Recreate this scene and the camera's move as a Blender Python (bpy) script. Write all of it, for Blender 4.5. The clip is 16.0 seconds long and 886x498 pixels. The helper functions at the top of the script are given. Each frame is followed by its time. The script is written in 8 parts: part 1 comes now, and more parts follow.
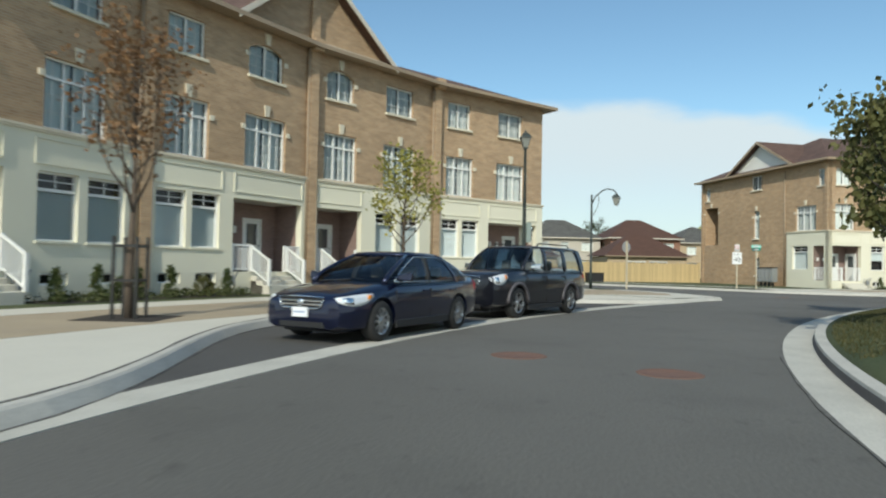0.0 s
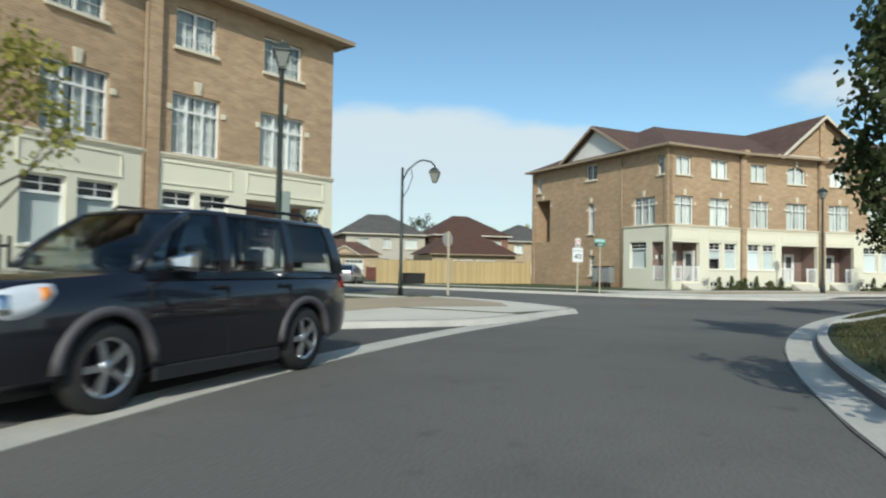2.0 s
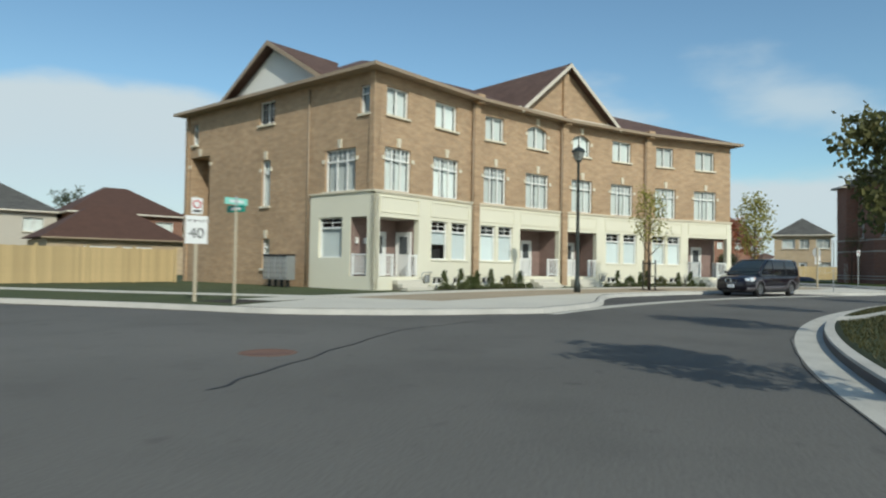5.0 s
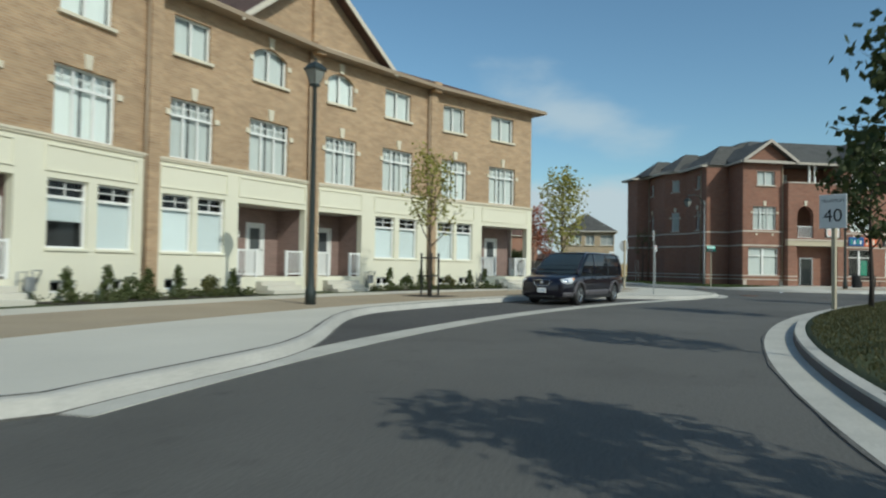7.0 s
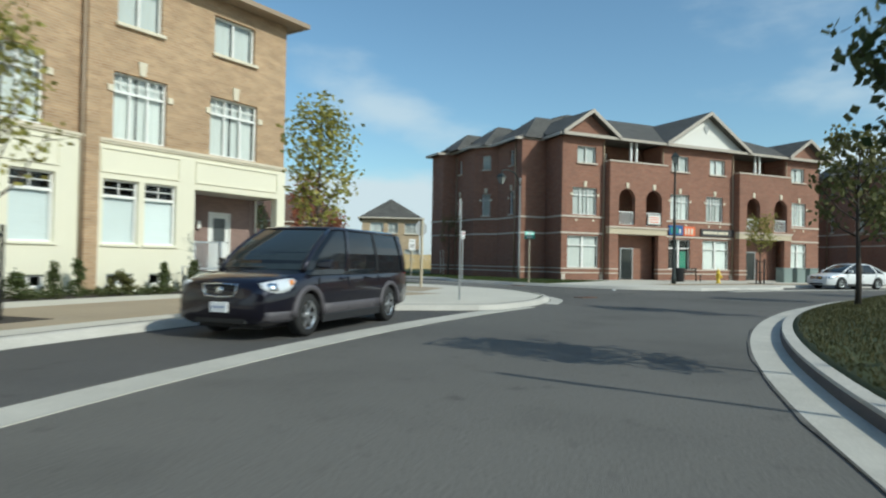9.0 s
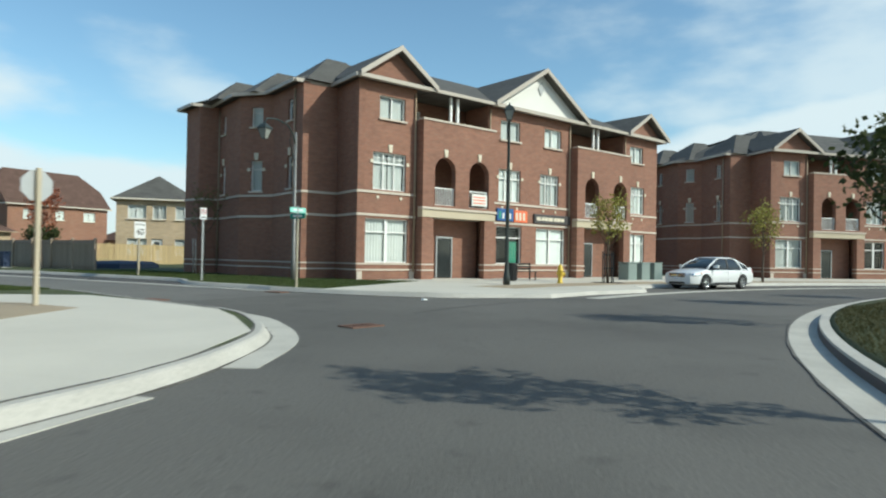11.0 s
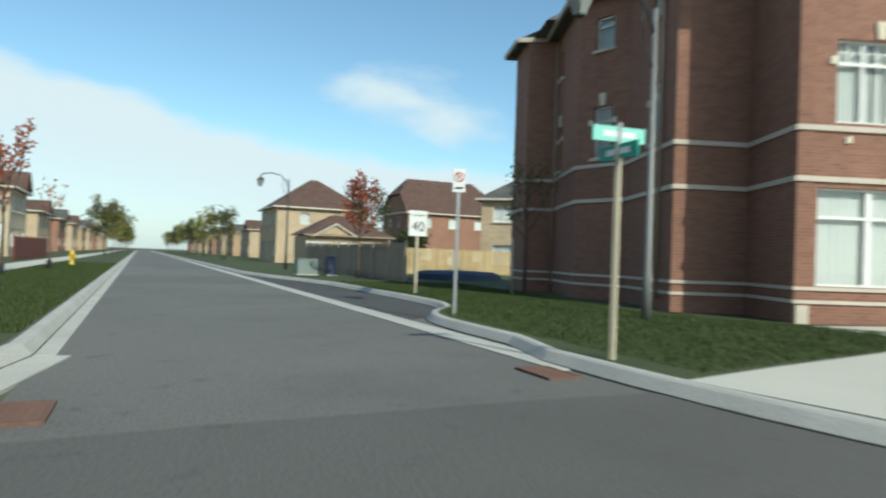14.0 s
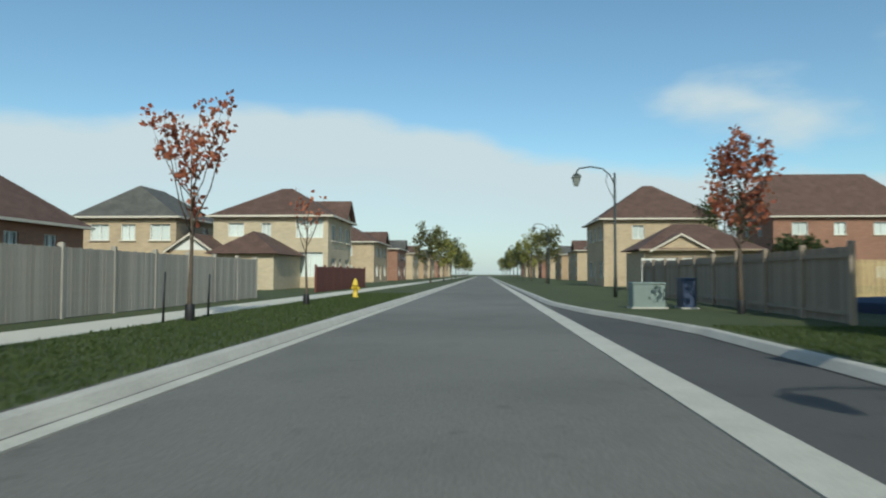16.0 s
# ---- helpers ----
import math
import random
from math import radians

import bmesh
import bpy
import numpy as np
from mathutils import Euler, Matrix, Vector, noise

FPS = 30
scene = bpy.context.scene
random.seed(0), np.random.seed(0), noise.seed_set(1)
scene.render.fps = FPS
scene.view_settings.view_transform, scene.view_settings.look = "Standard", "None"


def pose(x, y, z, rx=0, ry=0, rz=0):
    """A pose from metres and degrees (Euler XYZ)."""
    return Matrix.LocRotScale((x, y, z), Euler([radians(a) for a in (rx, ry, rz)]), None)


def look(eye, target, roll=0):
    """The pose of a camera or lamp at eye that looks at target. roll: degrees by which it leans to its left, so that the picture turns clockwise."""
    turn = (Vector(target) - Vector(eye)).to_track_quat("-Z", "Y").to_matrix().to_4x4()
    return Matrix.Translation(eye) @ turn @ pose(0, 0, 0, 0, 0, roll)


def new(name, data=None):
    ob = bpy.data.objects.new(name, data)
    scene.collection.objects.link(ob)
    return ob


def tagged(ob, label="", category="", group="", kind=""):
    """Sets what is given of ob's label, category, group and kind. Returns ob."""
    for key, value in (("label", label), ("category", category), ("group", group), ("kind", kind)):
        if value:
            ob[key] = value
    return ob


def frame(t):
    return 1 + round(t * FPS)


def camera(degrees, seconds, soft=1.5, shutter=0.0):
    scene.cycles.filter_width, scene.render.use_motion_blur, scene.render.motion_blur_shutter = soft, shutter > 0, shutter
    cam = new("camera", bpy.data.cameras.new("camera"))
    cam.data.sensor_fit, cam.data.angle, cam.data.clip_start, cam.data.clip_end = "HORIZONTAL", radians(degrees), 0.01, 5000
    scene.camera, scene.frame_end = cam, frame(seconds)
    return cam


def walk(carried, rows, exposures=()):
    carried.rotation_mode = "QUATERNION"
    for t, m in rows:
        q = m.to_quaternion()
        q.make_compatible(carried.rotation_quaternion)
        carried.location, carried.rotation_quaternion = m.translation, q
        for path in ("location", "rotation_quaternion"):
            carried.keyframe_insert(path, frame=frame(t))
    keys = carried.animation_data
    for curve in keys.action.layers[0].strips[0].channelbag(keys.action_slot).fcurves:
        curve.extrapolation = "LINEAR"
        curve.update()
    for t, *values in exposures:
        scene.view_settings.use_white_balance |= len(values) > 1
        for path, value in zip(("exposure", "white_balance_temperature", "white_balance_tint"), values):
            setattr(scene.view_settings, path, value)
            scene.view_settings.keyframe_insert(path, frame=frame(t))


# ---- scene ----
# ---------- camera ----------
cam = camera(67.6, 16.0, soft=2.1, shutter=0.4)
EYE = 1.253
ROWS = [
    (0.00, -0.04, -0.78, -0.10, 1.49, -1.10),
    (0.50, 0.52, 1.77, -3.34, 1.54, -1.19),
    (1.00, 1.25, 4.43, -7.04, 1.68, -1.27),
    (1.50, 2.13, 7.06, -10.84, 1.78, -1.04),
    (2.00, 3.16, 9.52, -14.54, 1.75, -0.94),
    (2.50, 4.29, 11.91, -18.17, 1.77, -0.53),
    (3.00, 5.47, 14.26, -21.97, 1.69, -0.34),
    (5.50, 15.89, 25.74, -42.13, 1.56, -1.39),
    (6.00, 18.43, 27.42, -46.54, 1.78, -1.76),
    (6.50, 21.11, 29.09, -51.03, 1.83, -1.21),
    (7.00, 23.90, 30.56, -55.28, 1.44, -0.97),
    (7.50, 26.83, 31.80, -59.43, 1.15, -0.89),
    (8.00, 29.76, 32.87, -63.56, 0.96, -1.68),
    (8.50, 32.54, 33.56, -67.42, 0.91, -1.60),
    (9.00, 35.57, 34.09, -71.32, 0.98, -1.07),
    (9.50, 38.79, 34.46, -75.46, 0.98, -1.39),
    (10.00, 42.03, 34.64, -79.86, 1.11, -1.26),
    (10.20, 43.33, 34.68, -81.60, 0.70, -1.25),
    (11.25, 49.75, 34.72, -87.00, 0.85, -1.00),
    (12.30, 55.15, 34.66, -83.30, 0.85, -1.20),
    (12.50, 56.08, 34.79, -80.53, 0.90, -1.74),
    (13.00, 58.45, 35.43, -72.41, 0.65, -3.33),
    (13.50, 60.83, 36.44, -62.85, 0.33, -3.12),
    (14.00, 63.15, 37.89, -52.17, 0.82, -2.05),
    (14.50, 65.26, 39.77, -42.22, -0.54, -2.15),
    (15.00, 67.22, 41.98, -34.38, -0.06, -0.98),
    (15.50, 69.14, 44.45, -28.34, 1.44, 0.40),
    (16.00, 70.97, 47.38, -23.98, 2.17, -0.11),
]
walk(cam, [(t, pose(x, y, EYE, 90 + pitch, roll, yaw)) for t, x, y, yaw, pitch, roll in ROWS], exposures=[(0.0, 0.14, 6650, 4.0), (1.5, 0.16, 6500, 4.0), (3.0, -0.08, 6450, 4.0), (5.5, -0.1, 6500, 3.0), (7.0, -0.28, 6300, 1.0), (8.5, -0.1, 6250, 1.0), (10.0, 0.22, 6500, 1.0), (12.5, 0.26, 6450, 0.0), (14.5, 0.22, 6500, 0.0), (16.0, -0.06, 6450, 0.0)])

# ---------- light ----------
SUN_AZ, SUN_EL = 253.0, 36.0     # degrees: azimuth counted anticlockwise from +x, and height
world = bpy.data.worlds.new("sky")
scene.world = world
world.use_nodes = True
wn, wl = world.node_tree.nodes, world.node_tree.links
wn.clear()
w_out = wn.new("ShaderNodeOutputWorld")
w_bg = wn.new("ShaderNodeBackground")
w_sky = wn.new("ShaderNodeTexSky")
w_sky.sky_type = "NISHITA"
w_sky.sun_disc = False
w_sky.sun_elevation = radians(SUN_EL)
w_sky.sun_rotation = radians(90 - SUN_AZ)
w_bg.inputs["Strength"].default_value = 0.132
# thin cloud: a bank low over the horizon with a clear upper edge, and wisps above it
def w_math(op, a, b=None, c=None):
    n = wn.new("ShaderNodeMath")
    n.operation = op
    for i, v in enumerate((a, b, c)):
        if isinstance(v, (int, float)):
            n.inputs[i].default_value = v
        elif v is not None:
            wl.new(v, n.inputs[i])
    return n.outputs[0]


def w_step(value, lo, hi, top=1.0):
    n = wn.new("ShaderNodeMapRange")
    n.interpolation_type = "SMOOTHSTEP"
    n.inputs["From Min"].default_value, n.inputs["From Max"].default_value, n.inputs["To Max"].default_value = lo, hi, top
    wl.new(value, n.inputs["Value"])
    return n.outputs[0]


w_co, w_sep = wn.new("ShaderNodeTexCoord"), wn.new("ShaderNodeSeparateXYZ")
wl.new(w_co.outputs["Generated"], w_sep.inputs[0])
w_bear = w_math("MULTIPLY", w_math("ARCTAN2", w_sep.outputs[0], w_sep.outputs[1]), 57.2958)   # degrees clockwise from +y
w_elev = w_math("MULTIPLY", w_math("ARCSINE", w_sep.outputs[2]), 57.2958)
w_nz = []
for scale, flat, detail in ((2.6, 3.0, 6), (9.0, 2.4, 5)):
    mp_, nz_ = wn.new("ShaderNodeMapping"), wn.new("ShaderNodeTexNoise")
    mp_.inputs["Scale"].default_value = (1.0, 1.0, flat)
    nz_.inputs["Scale"].default_value, nz_.inputs["Detail"].default_value = scale, detail
    wl.new(w_co.outputs["Generated"], mp_.inputs["Vector"])
    wl.new(mp_.outputs[0], nz_.inputs["Vector"])
    w_nz.append(w_math("SUBTRACT", nz_.outputs[0], 0.5))
w_ramp = wn.new("ShaderNodeValToRGB")          # height of the bank's upper edge, by bearing
w_edge = ((-180, 17.0), (-60, 15.0), (-20, 10.5), (-4, 11.8), (7, 13.5), (17, 13.4), (27, 12.2), (34, 10.8), (41, 9.2), (50, 8.0), (90, 7.0), (115, 13.0), (180, 17.0))
for i, (b_, e_) in enumerate(w_edge):
    el_ = w_ramp.color_ramp.elements[0] if i == 0 else (w_ramp.color_ramp.elements[-1] if i == len(w_edge) - 1 else w_ramp.color_ramp.elements.new((b_ + 180) / 360))
    el_.position, el_.color = (b_ + 180) / 360, (e_ / 20, e_ / 20, e_ / 20, 1)
wl.new(w_step(w_bear, -180, 180), w_ramp.inputs[0])
w_ramp.inputs[0].links[0].from_node.interpolation_type = "LINEAR"
w_rough = w_math("ADD", w_math("MULTIPLY", w_nz[0], 4.5), w_math("MULTIPLY", w_nz[1], 2.6))
w_under = w_math("ADD", w_math("SUBTRACT", w_math("MULTIPLY", w_ramp.outputs[0], 20.0), w_elev), w_rough)
w_bank = w_math("MULTIPLY", w_step(w_under, -0.5, 1.3, 0.95), w_math("SUBTRACT", 1.0, w_step(w_under, 2.0, 11.0, 0.32)))


def w_wisp(bear, elev, half_b, half_e, lean, top):
    """A lens of cloud round a bearing and height, leaning down to the right."""
    u = w_math("DIVIDE", w_math("SUBTRACT", w_bear, bear), half_b)
    v = w_math("DIVIDE", w_math("SUBTRACT", w_elev, w_math("MULTIPLY_ADD", w_math("SUBTRACT", w_bear, bear), -lean, elev)), half_e)
    d = w_math("SQRT", w_math("ADD", w_math("MULTIPLY", u, u), w_math("MULTIPLY", v, v)))
    return w_step(w_math("SUBTRACT", 1.15, w_math("ADD", d, w_math("MULTIPLY", w_rough, -0.42))), 0.0, 0.85, top)


w_cov = w_bank
for lens in ((49.5, 13.2, 11.0, 3.1, 0.17, 1.0), (65.0, 13.0, 9.0, 3.0, 0.25, 0.65), (124.0, 15.0, 27.0, 10.0, 0.0, 0.75)):
    w_cov = w_math("MAXIMUM", w_cov, w_wisp(*lens))
w_tint = wn.new("ShaderNodeMix")
w_tint.data_type, w_tint.blend_type = "RGBA", "MULTIPLY"
w_tint.inputs[0].default_value = 1.0
w_tint.inputs[7].default_value = (0.86, 1.04, 1.08, 1)
wl.new(w_sky.outputs[0], w_tint.inputs[6])
w_mix = wn.new("ShaderNodeMix")
w_mix.data_type = "RGBA"
w_mix.inputs[7].default_value = (4.9, 5.5, 6.0, 1)
wl.new(w_cov, w_mix.inputs[0])
wl.new(w_tint.outputs[2], w_mix.inputs[6])
wl.new(w_mix.outputs[2], w_bg.inputs["Color"])
wl.new(w_bg.outputs[0], w_out.inputs["Surface"])
sun_dir = Vector((math.cos(radians(SUN_AZ)) * math.cos(radians(SUN_EL)), math.sin(radians(SUN_AZ)) * math.cos(radians(SUN_EL)), math.sin(radians(SUN_EL))))
sun = new("sun", bpy.data.lights.new("sun", "SUN"))
sun.data.energy, sun.data.angle, sun.data.color = 3.2, radians(0.6), (1.0, 0.95, 0.87)
sun.matrix_world = look((0, 0, 60), Vector((0, 0, 60)) - sun_dir)

# ---------- mesh helpers ----------
class Mesh:
    """Collects boxes, prisms, tubes and turned shapes into one mesh."""
    def __init__(self):
        self.v, self.f, self.sm = [], [], []

    def face(self, pts, smooth=False):
        n = len(self.v)
        self.v += [tuple(p) for p in pts]
        self.f.append(tuple(range(n, n + len(pts))))
        self.sm.append(smooth)
        return self

    def box(self, x0, x1, y0, y1, z0, z1):
        n = len(self.v)
        self.v += [(x, y, z) for z in (z0, z1) for x, y in ((x0, y0), (x1, y0), (x1, y1), (x0, y1))]
        for q in ((3, 2, 1, 0), (4, 5, 6, 7), (0, 1, 5, 4), (1, 2, 6, 5), (2, 3, 7, 6), (3, 0, 4, 7)):
            self.f.append(tuple(n + i for i in q))
            self.sm.append(False)
        return self

    def rbox(self, x0, x1, y0, y1, z0, z1, b=0.02):
        """A box with chamfered upright and top edges."""
        p = [(x0 + b, y0), (x1 - b, y0), (x1, y0 + b), (x1, y1 - b), (x1 - b, y1), (x0 + b, y1), (x0, y1 - b), (x0, y0 + b)]
        cx, cy = (x0 + x1) / 2, (y0 + y1) / 2
        sx, sy = 1 - 2 * b / max(x1 - x0, 1e-6), 1 - 2 * b / max(y1 - y0, 1e-6)
        top = [(cx + (x - cx) * sx, cy + (y - cy) * sy) for x, y in p]
        return self.loft([[(x, y, z0) for x, y in p], [(x, y, z1 - b) for x, y in p], [(x, y, z1) for x, y in top]])

    def prism(self, pts, z0, z1):
        """An upright prism over a plan outline, either way round."""
        area = sum(a[0] * b[1] - b[0] * a[1] for a, b in zip(pts, list(pts[1:]) + [pts[0]]))
        pts = list(pts) if area > 0 else list(pts)[::-1]
        n, k = len(self.v), len(pts)
        self.v += [(x, y, z0) for x, y in pts] + [(x, y, z1) for x, y in pts]
        self.f.append(tuple(n + i for i in reversed(range(k))))
        self.f.append(tuple(n + k + i for i in range(k)))
        self.sm += [False, False]
        for i in range(k):
            j = (i + 1) % k
            self.f.append((n + i, n + j, n + k + j, n + k + i))
            self.sm.append(False)
        return self

    def loft(self, rings, caps=True, smooth=False, closed=True):
        n, k = len(self.v), len(rings[0])
        for r in rings:
            self.v += [tuple(p) for p in r]
        for a in range(len(rings) - 1):
            for i in range(k if closed else k - 1):
                j = (i + 1) % k
                self.f.append((n + a * k + i, n + a * k + j, n + (a + 1) * k + j, n + (a + 1) * k + i))
                self.sm.append(smooth)
        if caps:
            self.f.append(tuple(n + i for i in reversed(range(k))))
            self.f.append(tuple(n + (len(rings) - 1) * k + i for i in range(k)))
            self.sm += [False, False]
        return self

    def tube(self, path, radii, k=8, caps=True):
        """A round tube along a path."""
        path = [Vector(p) for p in path]
        if isinstance(radii, (int, float)):
            radii = [radii] * len(path)
        rings = []
        for i, p in enumerate(path):
            d = (path[min(i + 1, len(path) - 1)] - path[max(i - 1, 0)]).normalized()
            u = d.orthogonal().normalized() if abs(d.z) < 0.99 else Vector((1, 0, 0))
            if abs(d.z) < 0.99:
                u = d.cross(Vector((0, 0, 1))).normalized()
            w = d.cross(u)
            rings.append([p + (u * math.cos(2 * math.pi * j / k) + w * math.sin(2 * math.pi * j / k)) * radii[i] for j in range(k)])
        return self.loft(rings, caps, True)

    def turned(self, prof, c=(0, 0, 0), k=16, axis="z", caps=True):
        """A turned shape from (radius, height) pairs."""
        rings = []
        for r, h in prof:
            ring = []
            for j in range(k):
                a = 2 * math.pi * j / k
                q = (r * math.cos(a), r * math.sin(a), h)
                if axis == "y":
                    q = (q[0], -q[2], q[1])
                elif axis == "x":
                    q = (q[2], q[0], q[1])
                ring.append((q[0] + c[0], q[1] + c[1], q[2] + c[2]))
            rings.append(ring)
        return self.loft(rings, caps, True)

    def holed(self, x0, x1, z0, z1, holes, y0=0.0, y1=0.3):
        """An upright wall slab in the xz plane with rectangular openings through it."""
        xs = sorted({x0, x1, *[h[i] for h in holes for i in (0, 1)]})
        zs = sorted({z0, z1, *[h[i] for h in holes for i in (2, 3)]})
        xs, zs = [x for x in xs if x0 <= x <= x1], [z for z in zs if z0 <= z <= z1]

        def solid(i, j):
            if not (0 <= i < len(xs) - 1 and 0 <= j < len(zs) - 1):
                return False
            x, z = (xs[i] + xs[i + 1]) / 2, (zs[j] + zs[j + 1]) / 2
            return not any(h[0] < x < h[1] and h[2] < z < h[3] for h in holes)
        for i in range(len(xs) - 1):
            for j in range(len(zs) - 1):
                if not solid(i, j):
                    continue
                a, b, c, d = xs[i], xs[i + 1], zs[j], zs[j + 1]
                self.face([(a, y0, c), (b, y0, c), (b, y0, d), (a, y0, d)])
                self.face([(b, y1, c), (a, y1, c), (a, y1, d), (b, y1, d)])
                if not solid(i - 1, j):
                    self.face([(a, y1, c), (a, y0, c), (a, y0, d), (a, y1, d)])
                if not solid(i + 1, j):
                    self.face([(b, y0, c), (b, y1, c), (b, y1, d), (b, y0, d)])
                if not solid(i, j - 1):
                    self.face([(a, y1, c), (b, y1, c), (b, y0, c), (a, y0, c)])
                if not solid(i, j + 1):
                    self.face([(a, y0, d), (b, y0, d), (b, y1, d), (a, y1, d)])
        return self

    def data(self, name, mat):
        me = bpy.data.meshes.new(name)
        me.from_pydata(self.v, [], self.f)
        me.polygons.foreach_set("use_smooth", self.sm)
        me.materials.append(mat)
        me.update()
        return me


def part(name, mesh, mat, parent=None, label="", at=None):
    """Links a mesh as one object under a thing or a part."""
    ob = new(name, mesh.data(name, mat) if isinstance(mesh, Mesh) else mesh)
    if parent is not None:
        ob.parent = parent
    if at is not None:
        ob.matrix_local = at
    return tagged(ob, label)


def thing(name, m, label, category, group="", kind=""):
    ob = new(name)
    ob.empty_display_size = 0.3
    ob.matrix_world = m
    return tagged(ob, label, category, group, kind)


def setting(name, mesh, mat, label, category):
    return tagged(part(name, mesh, mat), label, category, "", "structure")


def bevel(ob, width=0.02, segments=2):
    b = ob.modifiers.new("bevel", "BEVEL")
    b.width, b.segments, b.limit_method = width, segments, "ANGLE"
    return ob


# ---------- materials ----------
def material(name, col, rough=0.8, vary=0.25, scale=2.0, fine=40.0, bump=0.15, metal=0.0, col2=None, spec=0.5, coat=0.0, objrand=0.0, stretch=(1, 1, 1)):
    """A principled material with mottling at two scales and a fine relief."""
    m = bpy.data.materials.new(name)
    m.use_nodes = True
    n, l = m.node_tree.nodes, m.node_tree.links
    b = n["Principled BSDF"]
    b.inputs["Roughness"].default_value, b.inputs["Metallic"].default_value = rough, metal
    b.inputs["Specular IOR Level"].default_value = spec
    b.inputs["Coat Weight"].default_value = coat
    co = n.new("ShaderNodeTexCoord")
    mp = n.new("ShaderNodeMapping")
    mp.inputs["Scale"].default_value = stretch
    l.new(co.outputs["Object"], mp.inputs["Vector"])
    big, small = n.new("ShaderNodeTexNoise"), n.new("ShaderNodeTexNoise")
    for t, s, d in ((big, scale, 4), (small, fine, 3)):
        t.inputs["Scale"].default_value, t.inputs["Detail"].default_value = s, d
        l.new(mp.outputs[0], t.inputs["Vector"])
    mix = n.new("ShaderNodeMix")
    mix.data_type = "RGBA"
    lo = tuple(c * (1 - vary) for c in col)
    hi = col2 or tuple(min(1, c * (1 + vary)) for c in col)
    mix.inputs[6].default_value, mix.inputs[7].default_value = (*lo, 1), (*hi, 1)
    add = n.new("ShaderNodeMath")
    add.operation = "MULTIPLY_ADD"
    add.inputs[1].default_value, add.inputs[2].default_value = 0.5, 0.0
    l.new(small.outputs[0], add.inputs[0])
    half = n.new("ShaderNodeMath")
    half.operation = "MULTIPLY_ADD"
    half.inputs[1].default_value = 0.5
    l.new(big.outputs[0], half.inputs[0])
    l.new(add.outputs[0], half.inputs[2])
    ramp = n.new("ShaderNodeMapRange")
    ramp.inputs["From Min"].default_value, ramp.inputs["From Max"].default_value = 0.3, 0.7
    l.new(half.outputs[0], ramp.inputs["Value"])
    l.new(ramp.outputs[0], mix.inputs[0])
    out = mix.outputs[2]
    if objrand:
        info, hsv = n.new("ShaderNodeObjectInfo"), n.new("ShaderNodeHueSaturation")
        mr = n.new("ShaderNodeMapRange")
        mr.inputs["To Min"].default_value, mr.inputs["To Max"].default_value = 1 - objrand, 1 + objrand
        l.new(info.outputs["Random"], mr.inputs["Value"])
        l.new(mr.outputs[0], hsv.inputs["Value"])
        l.new(out, hsv.inputs["Color"])
        out = hsv.outputs[0]
    l.new(out, b.inputs["Base Color"])
    if bump:
        bp = n.new("ShaderNodeBump")
        bp.inputs["Strength"].default_value, bp.inputs["Distance"].default_value = bump, 0.02
        l.new(small.outputs[0], bp.inputs["Height"])
        l.new(bp.outputs[0], b.inputs["Normal"])
    return m


